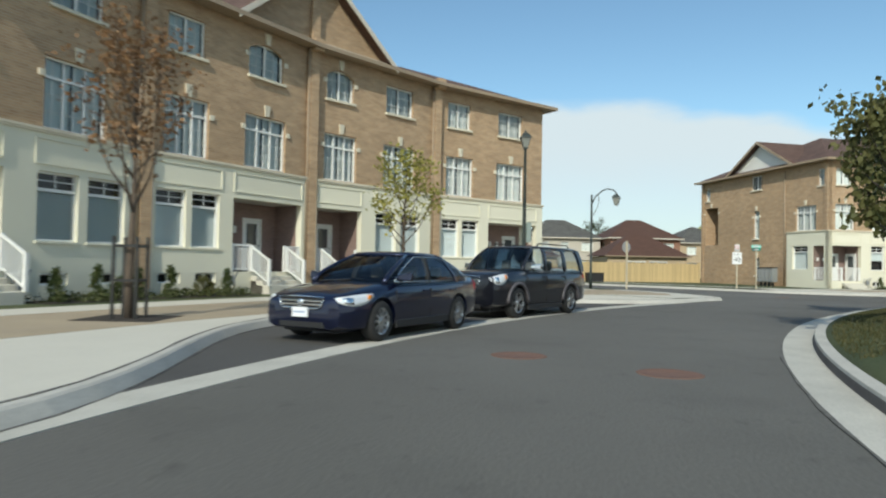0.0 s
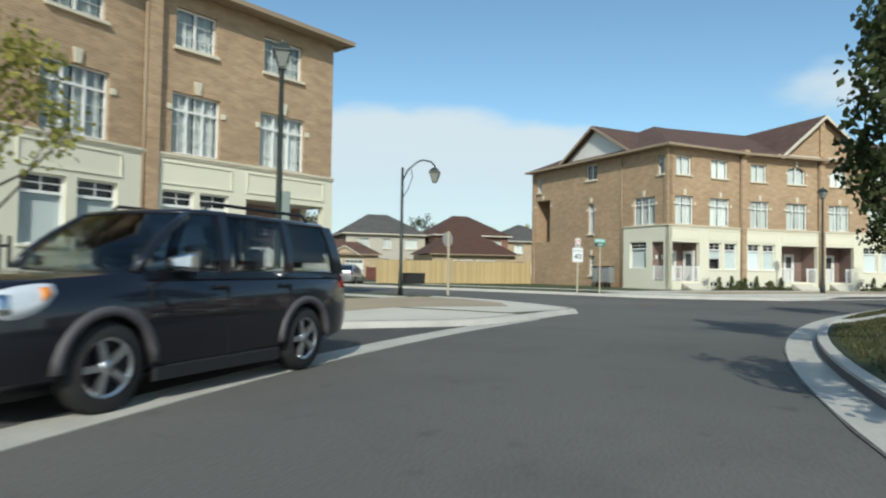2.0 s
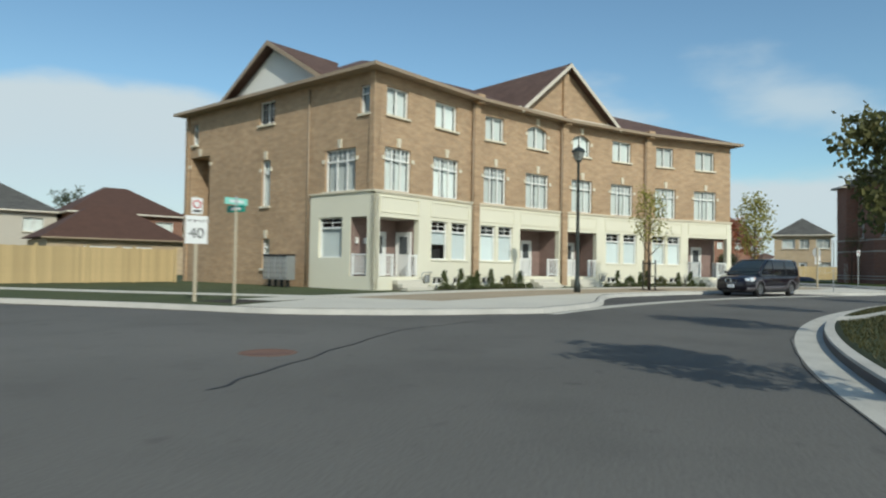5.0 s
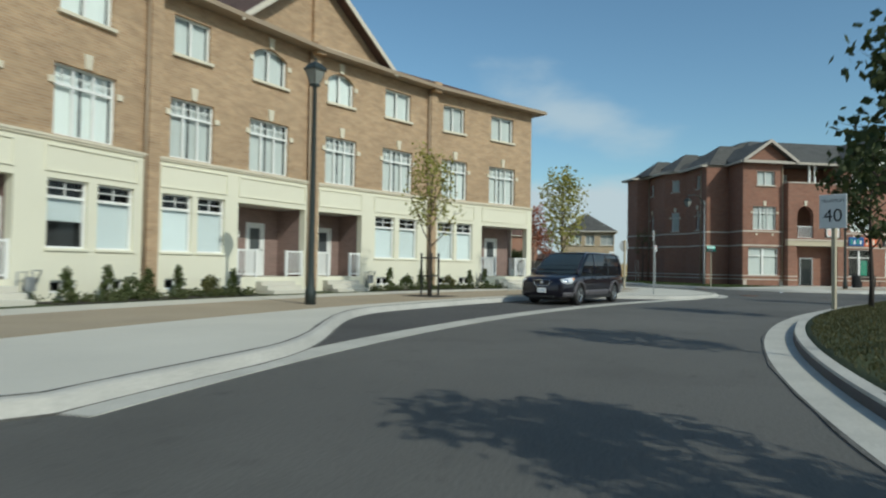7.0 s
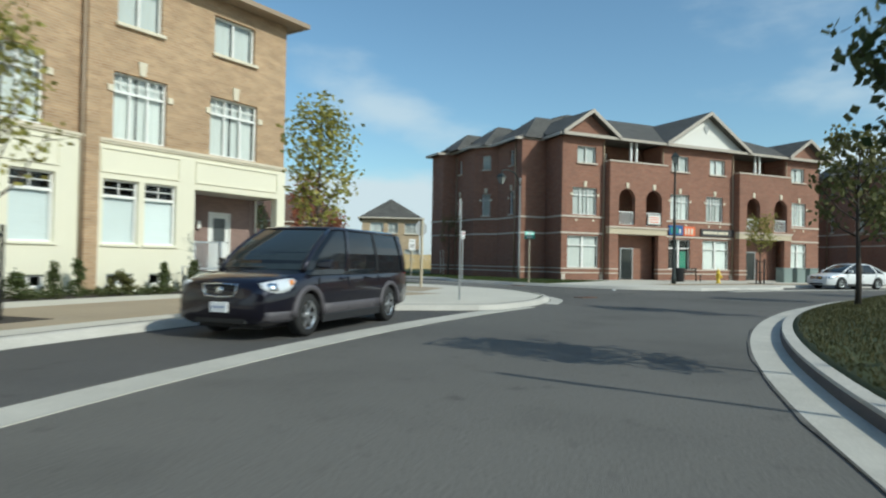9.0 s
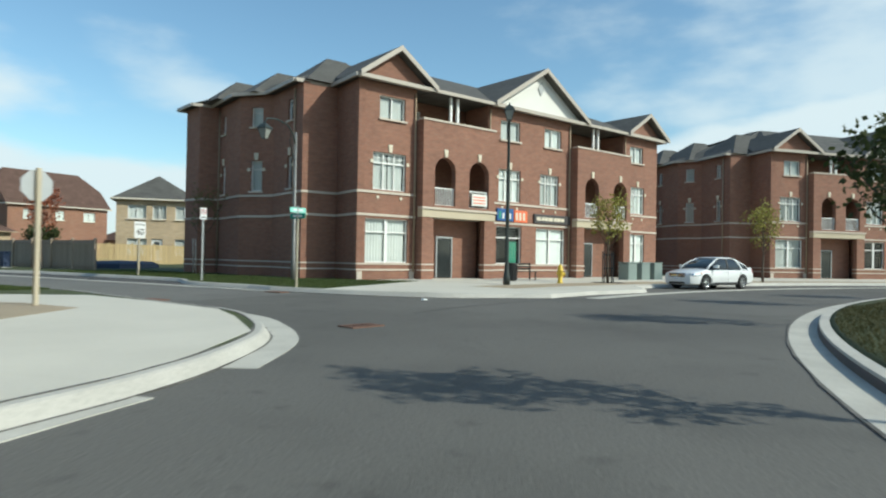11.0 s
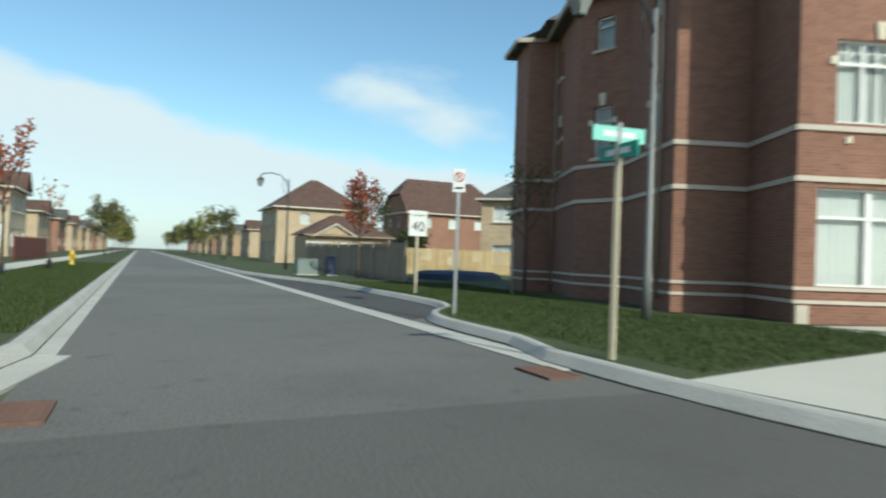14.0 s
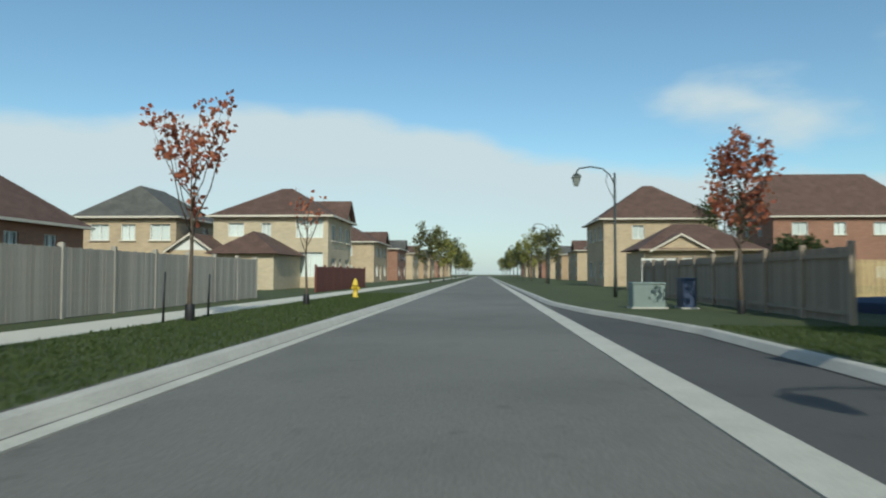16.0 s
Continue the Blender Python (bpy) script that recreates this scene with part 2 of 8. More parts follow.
def brick_material(name, c1, c2, mortar, coords="Object", patch=0.25):
    """Running bond at true size; upright walls run along local x, so the pattern is laid over x + y and z."""
    m = bpy.data.materials.new(name)
    m.use_nodes = True
    n, l = m.node_tree.nodes, m.node_tree.links
    b = n["Principled BSDF"]
    b.inputs["Roughness"].default_value = 0.85
    co = n.new("ShaderNodeTexCoord")
    sep, comb, add = n.new("ShaderNodeSeparateXYZ"), n.new("ShaderNodeCombineXYZ"), n.new("ShaderNodeMath")
    l.new(co.outputs[coords], sep.inputs[0])
    l.new(sep.outputs[0], add.inputs[0])
    l.new(sep.outputs[1], add.inputs[1])
    l.new(add.outputs[0], comb.inputs[0])
    l.new(sep.outputs[2], comb.inputs[1])
    br = n.new("ShaderNodeTexBrick")
    br.inputs["Scale"].default_value = 1.0
    br.inputs["Brick Width"].default_value, br.inputs["Row Height"].default_value = 0.24, 0.078
    br.inputs["Mortar Size"].default_value = 0.010
    br.inputs["Bias"].default_value = -0.1
    br.inputs["Color1"].default_value, br.inputs["Color2"].default_value, br.inputs["Mortar"].default_value = (*c1, 1), (*c2, 1), (*mortar, 1)
    l.new(comb.outputs[0], br.inputs["Vector"])
    st = n.new("ShaderNodeMapping")
    st.inputs["Scale"].default_value = (0.9, 2.6, 1)
    l.new(comb.outputs[0], st.inputs["Vector"])
    nz, nz2 = n.new("ShaderNodeTexNoise"), n.new("ShaderNodeTexNoise")
    nz.inputs["Scale"].default_value, nz.inputs["Detail"].default_value = 1.6, 5
    nz2.inputs["Scale"].default_value, nz2.inputs["Detail"].default_value = 0.35, 3
    l.new(st.outputs[0], nz.inputs["Vector"])
    l.new(co.outputs[coords], nz2.inputs["Vector"])
    hsv = n.new("ShaderNodeHueSaturation")
    mr, mr2, mul = n.new("ShaderNodeMapRange"), n.new("ShaderNodeMapRange"), n.new("ShaderNodeMath")
    mul.operation = "MULTIPLY"
    for r, src, k in ((mr, nz, patch), (mr2, nz2, 0.10)):
        r.inputs["From Min"].default_value, r.inputs["From Max"].default_value = 0.3, 0.7
        r.inputs["To Min"].default_value, r.inputs["To Max"].default_value = 1 - k, 1 + k
        l.new(src.outputs[0], r.inputs["Value"])
    l.new(mr.outputs[0], mul.inputs[0])
    l.new(mr2.outputs[0], mul.inputs[1])
    l.new(mul.outputs[0], hsv.inputs["Value"])
    l.new(br.outputs["Color"], hsv.inputs["Color"])
    l.new(hsv.outputs[0], b.inputs["Base Color"])
    bp = n.new("ShaderNodeBump")
    bp.inputs["Strength"].default_value, bp.inputs["Distance"].default_value = 0.4, 0.008
    bp.invert = True
    l.new(br.outputs["Fac"], bp.inputs["Height"])
    l.new(bp.outputs[0], b.inputs["Normal"])
    return m


def road_material(name, col):
    """Asphalt: broad worn patches, darker stains, drips of oil and a coarse grain."""
    m = material(name, col, 0.88, 0.14, 0.22, 70, 0.4, spec=0.3)
    n, l = m.node_tree.nodes, m.node_tree.links
    b = n["Principled BSDF"]
    src = b.inputs["Base Color"].links[0].from_socket
    co = n.new("ShaderNodeTexCoord")
    fac = None
    for scale, detail, lo, hi, a, c in ((0.09, 3, 0.35, 0.65, 0.88, 1.12), (0.55, 6, 0.52, 0.72, 1.0, 0.84), (2.6, 5, 0.62, 0.74, 1.0, 0.74), (34.0, 2, 0.3, 0.7, 0.80, 1.2)):
        t, r = n.new("ShaderNodeTexNoise"), n.new("ShaderNodeMapRange")
        t.inputs["Scale"].default_value, t.inputs["Detail"].default_value = scale, detail
        l.new(co.outputs["Object"], t.inputs["Vector"])
        for k, v in (("From Min", lo), ("From Max", hi), ("To Min", a), ("To Max", c)):
            r.inputs[k].default_value = v
        l.new(t.outputs[0], r.inputs["Value"])
        if fac is None:
            fac = r.outputs[0]
        else:
            mu = n.new("ShaderNodeMath")
            mu.operation = "MULTIPLY"
            l.new(fac, mu.inputs[0])
            l.new(r.outputs[0], mu.inputs[1])
            fac = mu.outputs[0]
    hsv = n.new("ShaderNodeHueSaturation")
    l.new(fac, hsv.inputs["Value"])
    l.new(src, hsv.inputs["Color"])
    l.new(hsv.outputs[0], b.inputs["Base Color"])
    return m


def glass_material(name, tint=(0.75, 0.85, 0.85), clear=0.8):
    """Clear window glass: sees through, with a true gloss by its Fresnel."""
    m = bpy.data.materials.new(name)
    m.use_nodes = True
    n, l = m.node_tree.nodes, m.node_tree.links
    n.clear()
    out, mix, tr, gl, fr = (n.new("ShaderNode" + k) for k in ("OutputMaterial", "MixShader", "BsdfTransparent", "BsdfGlossy", "Fresnel"))
    tr.inputs[0].default_value = (*[c * clear for c in tint], 1)
    gl.inputs["Roughness"].default_value = 0.02
    fr.inputs["IOR"].default_value = 1.55
    l.new(fr.outputs[0], mix.inputs[0])
    l.new(tr.outputs[0], mix.inputs[1])
    l.new(gl.outputs[0], mix.inputs[2])
    l.new(mix.outputs[0], out.inputs[0])
    return m


def shingle_material(name, c1, c2):
    m = material(name, c1, 0.9, 0.3, 1.2, 30, 0.3, col2=c2)
    n, l = m.node_tree.nodes, m.node_tree.links
    co = [x for x in n if x.type == "TEX_COORD"][0]
    sep = n.new("ShaderNodeSeparateXYZ")
    l.new(co.outputs["Object"], sep.inputs[0])
    add, comb = n.new("ShaderNodeMath"), n.new("ShaderNodeCombineXYZ")
    l.new(sep.outputs[0], add.inputs[0])
    l.new(sep.outputs[1], add.inputs[1])
    l.new(add.outputs[0], comb.inputs[0])
    l.new(sep.outputs[2], comb.inputs[1])
    br = n.new("ShaderNodeTexBrick")
    br.inputs["Scale"].default_value = 1.0
    br.inputs["Brick Width"].default_value, br.inputs["Row Height"].default_value, br.inputs["Mortar Size"].default_value = 0.32, 0.075, 0.006
    br.inputs["Color1"].default_value, br.inputs["Color2"].default_value, br.inputs["Mortar"].default_value = (1, 1, 1, 1), (0.72, 0.72, 0.72, 1), (0.4, 0.4, 0.4, 1)
    l.new(comb.outputs[0], br.inputs["Vector"])
    b = n["Principled BSDF"]
    src = b.inputs["Base Color"].links[0].from_socket
    mul = n.new("ShaderNodeMix")
    mul.data_type, mul.blend_type = "RGBA", "MULTIPLY"
    mul.inputs[0].default_value = 0.8
    l.new(src, mul.inputs[6])
    l.new(br.outputs["Color"], mul.inputs[7])
    l.new(mul.outputs[2], b.inputs["Base Color"])
    return m


ASPHALT = road_material("asphalt", (0.130, 0.125, 0.112))
STREET_ASPHALT = road_material("street_asphalt", (0.165, 0.159, 0.143))
BAY_ASPHALT = road_material("bay_asphalt", (0.092, 0.089, 0.085))
CONCRETE = material("concrete", (0.56, 0.53, 0.45), 0.85, 0.10, 0.5, 45, 0.12)
KERB = material("kerb_concrete", (0.46, 0.44, 0.39), 0.85, 0.22, 1.1, 30, 0.25)
KERB_FACE = material("dark_kerb_face", (0.105, 0.095, 0.090), 0.9, 0.25, 1.3, 30, 0.25)
STRIP = material("strip_concrete", (0.48, 0.46, 0.40), 0.85, 0.22, 1.1, 40, 0.25)
AGGREGATE = material("tan_aggregate", (0.36, 0.29, 0.20), 0.9, 0.15, 0.6, 90, 0.3)
LAWN = material("lawn", (0.045, 0.072, 0.019), 0.95, 0.4, 0.45, 28, 0.8, col2=(0.088, 0.10, 0.034))
SOIL = material("soil", (0.035, 0.027, 0.02), 0.95, 0.4, 3, 40, 0.6)
FIELD = material("far_ground", (0.10, 0.11, 0.05), 0.95, 0.3, 0.02, 2, 0.2)
BRICK = brick_material("tan_brick", (0.44, 0.295, 0.17), (0.35, 0.22, 0.125), (0.42, 0.33, 0.23), patch=0.13)
PORCH_BRICK = brick_material("mauve_porch_brick", (0.24, 0.16, 0.138), (0.195, 0.127, 0.108), (0.25, 0.185, 0.16), patch=0.08)
RED_BRICK = brick_material("red_brick", (0.275, 0.125, 0.08), (0.215, 0.094, 0.062), (0.24, 0.155, 0.115), patch=0.1)
STUCCO = material("cream_stucco", (0.72, 0.69, 0.55), 0.85, 0.04, 0.6, 60, 0.1)
STONE = material("cast_stone", (0.66, 0.60, 0.47), 0.85, 0.12, 1.5, 40, 0.15)
PALE_STONE = material("pale_cast_stone", (0.55, 0.48, 0.40), 0.85, 0.12, 1.5, 40, 0.15)
WHITE = material("white_vinyl", (0.78, 0.78, 0.75), 0.5, 0.03, 2, 30, 0.02)
FASCIA = material("tan_fascia", (0.33, 0.25, 0.17), 0.5, 0.08, 1, 30, 0.02)
SHOP_FASCIA = material("shop_fascia", (0.43, 0.38, 0.32), 0.5, 0.06, 1, 30, 0.02)
PALE_FASCIA = material("pale_fascia", (0.62, 0.56, 0.46), 0.5, 0.06, 1, 30, 0.02)
SHINGLE = shingle_material("brown_shingles", (0.115, 0.062, 0.045), (0.17, 0.10, 0.075))
GREY_SHINGLE = shingle_material("grey_shingles", (0.10, 0.095, 0.085), (0.15, 0.145, 0.13))
SIDING = material("white_siding", (0.72, 0.71, 0.66), 0.6, 0.04, 1, 20, 0.05)
GLASS = glass_material("window_glass", (0.90, 0.96, 0.96), 0.92)
SHADE = material("drawn_curtain", (0.76, 0.78, 0.76), 0.9, 0.10, 1.2, 8, 0.3, stretch=(7, 7, 0.4), objrand=0.18)
BLIND = material("window_blind", (0.76, 0.81, 0.82), 0.8, 0.06, 1, 12, 0.2, stretch=(0.5, 0.5, 30), objrand=0.12)
PAINTED_DIM_ROOM = material("painted_dim_room", (0.03, 0.03, 0.032), 0.9, 0.3, 1, 8, 0)
DOOR_WHITE = material("white_door", (0.72, 0.73, 0.71), 0.4, 0.03, 1, 20, 0.03)
BLACK_STEEL = material("black_steel", (0.025, 0.026, 0.026), 0.45, 0.15, 3, 40, 0.05, metal=0.3)
GALV = material("galvanised_steel", (0.36, 0.37, 0.37), 0.5, 0.12, 2, 30, 0.05, metal=0.7)

# ---------- plan: a crescent round a park, with two streets leaving it ----------
CX, CY = 43.0, -9.0


def pol(r, th):
    return (CX + r * math.cos(radians(th)), CY + r * math.sin(radians(th)))


def arc(r0, r1, a0, a1, step=0.8):
    n = max(2, int(abs(a1 - a0) / step))
    ease = lambda u: u * u * (3 - 2 * u)
    return [pol(r0 + (r1 - r0) * ease(i / n), a0 + (a1 - a0) * i / n) for i in range(n + 1)]


def curve(pts, n=8):
    """A smooth line through plan points."""
    out = []
    p = [Vector(pts[0])] + [Vector(q) for q in pts] + [Vector(pts[-1])]
    for i in range(1, len(p) - 2):
        for k in range(n):
            t = k / n
            a, b, c, d = p[i - 1], p[i], p[i + 1], p[i + 2]
            out.append(tuple(0.5 * ((2 * b) + (c - a) * t + (2 * a - 5 * b + 4 * c - d) * t * t + (3 * b - a - 3 * c + d) * t ** 3)))
    return out + [tuple(pts[-1])]


def offset(path, d):
    """The line d to the right of a plan line."""
    out = []
    for i, p in enumerate(path):
        t = (Vector(path[min(i + 1, len(path) - 1)]) - Vector(path[max(i - 1, 0)])).normalized()
        out.append((p[0] + t.y * d, p[1] - t.x * d))
    return out


def ribbon(path, d0, d1, z0, z1, mesh=None, batter=0.0):
    """A band along a plan line, from d0 to d1 to its right, between two heights."""
    m = mesh or Mesh()
    a, b, c, e = offset(path, d0), offset(path, d1), offset(path, d0 + batter), offset(path, d0 + batter * 1.4)
    if batter:
        m.loft([[(*a[i], z0), (*b[i], z0), (*b[i], z1), (*e[i], z1), (*c[i], z1 - 0.02), (*a[i], 0.015)] for i in range(len(path))])
    else:
        m.loft([[(*a[i], z0), (*b[i], z0), (*b[i], z1), (*a[i], z1)] for i in range(len(path))])
    return m


S_O, S_S, S_Q = Vector((74.39, 48.53)), Vector((0.462, 0.887)), Vector((0.887, -0.462))


def street(s, q):
    """Plan point in the long straight street: s along it, q to its right from the lane's edge."""
    v = S_O + S_S * s + S_Q * q
    return (v.x, v.y)


T_O, T_S, T_Q = Vector((10.85, 34.8)), Vector((-0.616, 0.788)), Vector((0.788, 0.616))


def lane(s, q):
    """Plan point in the side street between the two rows of tan houses."""
    v = T_O + T_S * s + T_Q * q
    return (v.x, v.y)


setting("ground", Mesh().prism([(-1500, -1500), (1500, -1500), (1500, 1500), (-1500, 1500)], -0.5, -0.03), FIELD, "flat green and brown ground reaching to the horizon", "ground")
setting("road_crescent", Mesh().prism([pol(56, a) for a in range(0, 360, 3)], -0.3, 0.0), ASPHALT, "worn grey asphalt road curving round the park", "road")
setting("road_street", Mesh().prism([street(-14, -6.0), street(420, -6.0), street(420, 4.2), street(-14, 4.2)], -0.3, -0.006), STREET_ASPHALT, "grey asphalt street running straight away between houses", "road")
setting("road_side", Mesh().prism([lane(-12, -0.2), lane(90, -0.2), lane(90, 10.4), lane(-12, 10.4)], -0.3, -0.012), ASPHALT, "grey asphalt side street between two rows of houses", "road")

# Kerb lines, each with the raised ground on its left.
KERB_A = [pol(48.0, a) for a in range(204, 165, -1)] + arc(48.0, 51.1, 164.5, 154.5) + arc(51.1, 51.1, 154, 143) + arc(51.1, 48.0, 142.5, 136.5) + [pol(47.85, 134.5), (11.3, 26.95), (11.95, 27.5), (12.15, 28.4), (11.95, 30.5), (11.5, 32.8), lane(1, 0), lane(5, 0), lane(90, 0)]
KERB_B = [lane(90, 10.2), lane(8, 10.2), lane(2, 10.3)] + curve([(19.3, 40.3), (20.2, 39.05), (21.7, 37.95), (23.5, 37.05), (25.9, 36.35)], 5) + arc(48.1, 48.05, 110.0, 106.8) + arc(48.05, 51.1, 106.5, 96) + arc(51.1, 51.1, 95.5, 83.7) + arc(51.1, 48.0, 83.2, 78.8) + curve([pol(47.95, 77.2), (55.2, 37.6), (57.6, 37.8), (59.7, 38.65), (61.3, 39.75), (63.0, 42.0), street(-6, -6.13)], 5) + [street(30, -6.13), street(330, -6.13)]
KERB_C = [street(330, 0.1), street(26, 0.1)] + curve([street(24, 0.15), street(19, 0.7), street(15.5, 1.4), street(11.5, 2.0)], 5) + curve([street(4, 2.05), street(1.2, 1.95), street(-0.6, 1.4), street(-1.7, 0.6), street(-3.2, 0.12), street(-6, 0.05)], 5) + curve([(70.6, 42.0), (69.6, 40.0), (68.9, 38.0), (68.6, 36.0), (69.2, 34.0)], 5) + [pol(49.3, a) for a in (57.3, 56, 54)] + arc(48.9, 51.1, 50, 45.5) + arc(51.1, 51.1, 45, 20) + arc(51.1, 48.4, 19, 15) + [pol(48.4, a) for a in (12, 8, 4, 0)]
PARK = [pol(41.55, a) for a in range(200, -24, -1)]

setting("kerb_townhouses", ribbon(KERB_A, 0.03, -0.2, -0.1, 0.148, None, -0.085), KERB, "weathered concrete kerb beside the parking bay", "kerb")
setting("kerb_corner_houses", ribbon(KERB_B, 0.03, -0.2, -0.1, 0.148, None, -0.085), KERB, "weathered concrete kerb round the corner and the parking bay", "kerb")
setting("kerb_shops", ribbon(KERB_C, 0.03, -0.2, -0.1, 0.148, None, -0.085), KERB, "weathered concrete kerb round the lawn and the shop front", "kerb")
setting("kerb_park", ribbon(PARK, 0.0, 0.2, -0.1, 0.148, None, 0.02), KERB, "weathered concrete kerb round the park lawn", "kerb")
DIRT = material("joint_dirt", (0.055, 0.05, 0.045), 0.95, 0.5, 1.5, 20, 0.2, col2=(0.20, 0.19, 0.17))


def joint(name, path, d0, d1, z):
    """A thin dirty joint along a kerb or gutter, of uneven width."""
    w = [0.6 + 0.4 * math.sin(i * 1.7) * math.sin(i * 0.6) for i in range(len(path))]
    a, b = offset(path, d0), offset(path, d1)
    b = [(p[0] + (q[0] - p[0]) * k, p[1] + (q[1] - p[1]) * k) for p, q, k in zip(a, b, w)]
    setting(name, Mesh().loft([[(*p, z - 0.05), (*q, z - 0.05), (*q, z), (*p, z)] for p, q in zip(a, b)]), DIRT, "dark dirty joint along the concrete edge", "joint")


joint("joint_townhouses", KERB_A, 0.03, 0.075, 0.0135)
joint("joint_corner_houses", KERB_B, 0.03, 0.075, 0.0135)
joint("joint_shops", KERB_C, 0.03, 0.075, 0.0135)
joint("joint_townhouses_top", KERB_A, -0.19, -0.25, 0.1535)
joint("joint_corner_houses_top", KERB_B, -0.19, -0.25, 0.1535)
# The park kerb's face, laid on in a darker colour than its top.
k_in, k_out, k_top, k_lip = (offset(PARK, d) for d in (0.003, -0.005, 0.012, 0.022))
setting("kerb_face_park", Mesh().loft([[(*a, 0.013), (*b, 0.013), (*c, 0.112), (*e, 0.112)] for a, b, c, e in zip(k_in, k_out, k_top, k_lip)]), KERB_FACE, "dark face of the park kerb", "kerb")
joint("joint_park_edge", PARK, -0.47, -0.53, 0.0135)
setting("gutter_park", ribbon(PARK, -0.48, 0.0, -0.1, 0.012), STRIP, "pale concrete gutter along the park kerb", "gutter")

# The gutter strip runs straight past the parking bays.
LANE_A = [pol(47.75, a) for a in np.arange(204, 133.4, -1.0)]
LANE_B = [pol(47.75, a) for a in np.arange(110, 76.5, -1.0)]
LANE_C = [pol(48.15, a) for a in np.arange(56, -1, -1.0)]
setting("gutter_townhouses", ribbon(LANE_A, -0.5, 0.02, -0.1, 0.010), STRIP, "pale concrete gutter strip between lane and parking bay", "gutter")
setting("gutter_corner_houses", ribbon(LANE_B, -0.5, 0.02, -0.1, 0.010), STRIP, "pale concrete gutter strip between lane and parking bay", "gutter")
setting("gutter_shops", ribbon(LANE_C, -0.5, 0.02, -0.1, 0.010), STRIP, "pale concrete gutter strip before the shops", "gutter")
setting("gutter_street_bay", ribbon([street(330, -0.59), street(-8.2, -0.59)], -0.46, 0.0, -0.1, 0.010), STRIP, "pale concrete gutter strip between lane and parking bay", "gutter")
setting("gutter_street", ribbon([street(-6.05, -6.13), street(330, -6.13)], 0.0, 0.27, -0.1, 0.012), STRIP, "pale concrete gutter along the street", "gutter")
setting("gutter_corner", ribbon(curve([(55.3, 37.55), (57.6, 37.75), (59.72, 38.6), (61.33, 39.7), (63.03, 41.96), street(-6, -6.1)], 6), 0.0, 0.4, -0.1, 0.008), STRIP, "pale concrete gutter round the street corner", "gutter")
joint("joint_lane", LANE_A, -0.49, -0.55, 0.0125)
joint("joint_lane_corner", LANE_B, -0.49, -0.55, 0.0125)
setting("bay_townhouses", Mesh().prism([pol(48.23, a) for a in np.arange(163, 136.4, -1.0)] + [pol(51.2, a) for a in np.arange(137, 164, 1.0)], -0.1, 0.004), BAY_ASPHALT, "darker asphalt parking bay", "parking bay")
setting("bay_corner_houses", Mesh().prism([pol(48.23, a) for a in np.arange(105.5, 78.4, -1.0)] + [pol(51.2, a) for a in np.arange(79, 106, 1.0)], -0.1, 0.004), BAY_ASPHALT, "darker asphalt parking bay", "parking bay")
setting("bay_street", Mesh().prism([street(-2.4, -0.14), street(24, -0.14), street(12, 2.1), street(0, 2.1)], -0.1, 0.000), BAY_ASPHALT, "dark asphalt parking bay beside the lane", "parking bay")

# Raised ground behind the kerbs: lawns with paving laid over them.
setting("lawn_townhouses", Mesh().prism(offset(KERB_A, -0.19) + [(-60, 330), (-160, -20)], -0.1, 0.145), LAWN, "short green lawn round the tan townhouses", "lawn")
setting("lawn_corner_houses", Mesh().prism(offset(KERB_B, -0.19) + [street(330, -80), (20, 330)], -0.1, 0.145), LAWN, "short green lawn round the tan corner houses and along the street", "lawn")
setting("lawn_shops", Mesh().prism(offset(KERB_C, -0.19) + [(150, -20), (170, 20), street(330, 90)], -0.1, 0.145), LAWN, "short green lawn beside the red brick shops", "lawn")
def park_height(r):
    """The park lawn rises from its kerb to a low bank."""
    u = min(1.0, max(0.0, (41.37 - r) / 1.6))
    return 0.145 + 0.29 * u * u * (3 - 2 * u)


setting("lawn_park", Mesh().loft([[(*pol(41.37, a), -0.1) for a in range(0, 360, 2)]] + [[(*pol(r, a), park_height(r)) for a in range(0, 360, 2)] for r in (41.37, 41.1, 40.8, 40.5, 40.2, 39.9, 39.6, 30.0)], True, True), LAWN, "green park lawn with worn dry patches", "lawn")


def paving(name, pts, z, mat, label, category="pavement"):
    return setting(name, Mesh().prism(pts, 0.0, z), mat, label, category)


def band(r0, r1, a0, a1):
    return [pol(r0, a) for a in np.arange(a0, a1 + 0.01, 1.0)] + [pol(r1, a) for a in np.arange(a1, a0 - 0.01, -1.0)]


def between(path, r1, a0, a1):
    """The ground between a kerb line and a circle."""
    inner = [p for p in offset(path, -0.19) if a0 <= math.degrees(math.atan2(p[1] - CY, p[0] - CX)) % 360 <= a1 and math.hypot(p[0] - CX, p[1] - CY) < 53]
    b0, b1 = [math.degrees(math.atan2(p[1] - CY, p[0] - CX)) % 360 for p in (inner[0], inner[-1])]
    return inner + [pol(r1, b) for b in np.linspace(b1, b0, 30)]


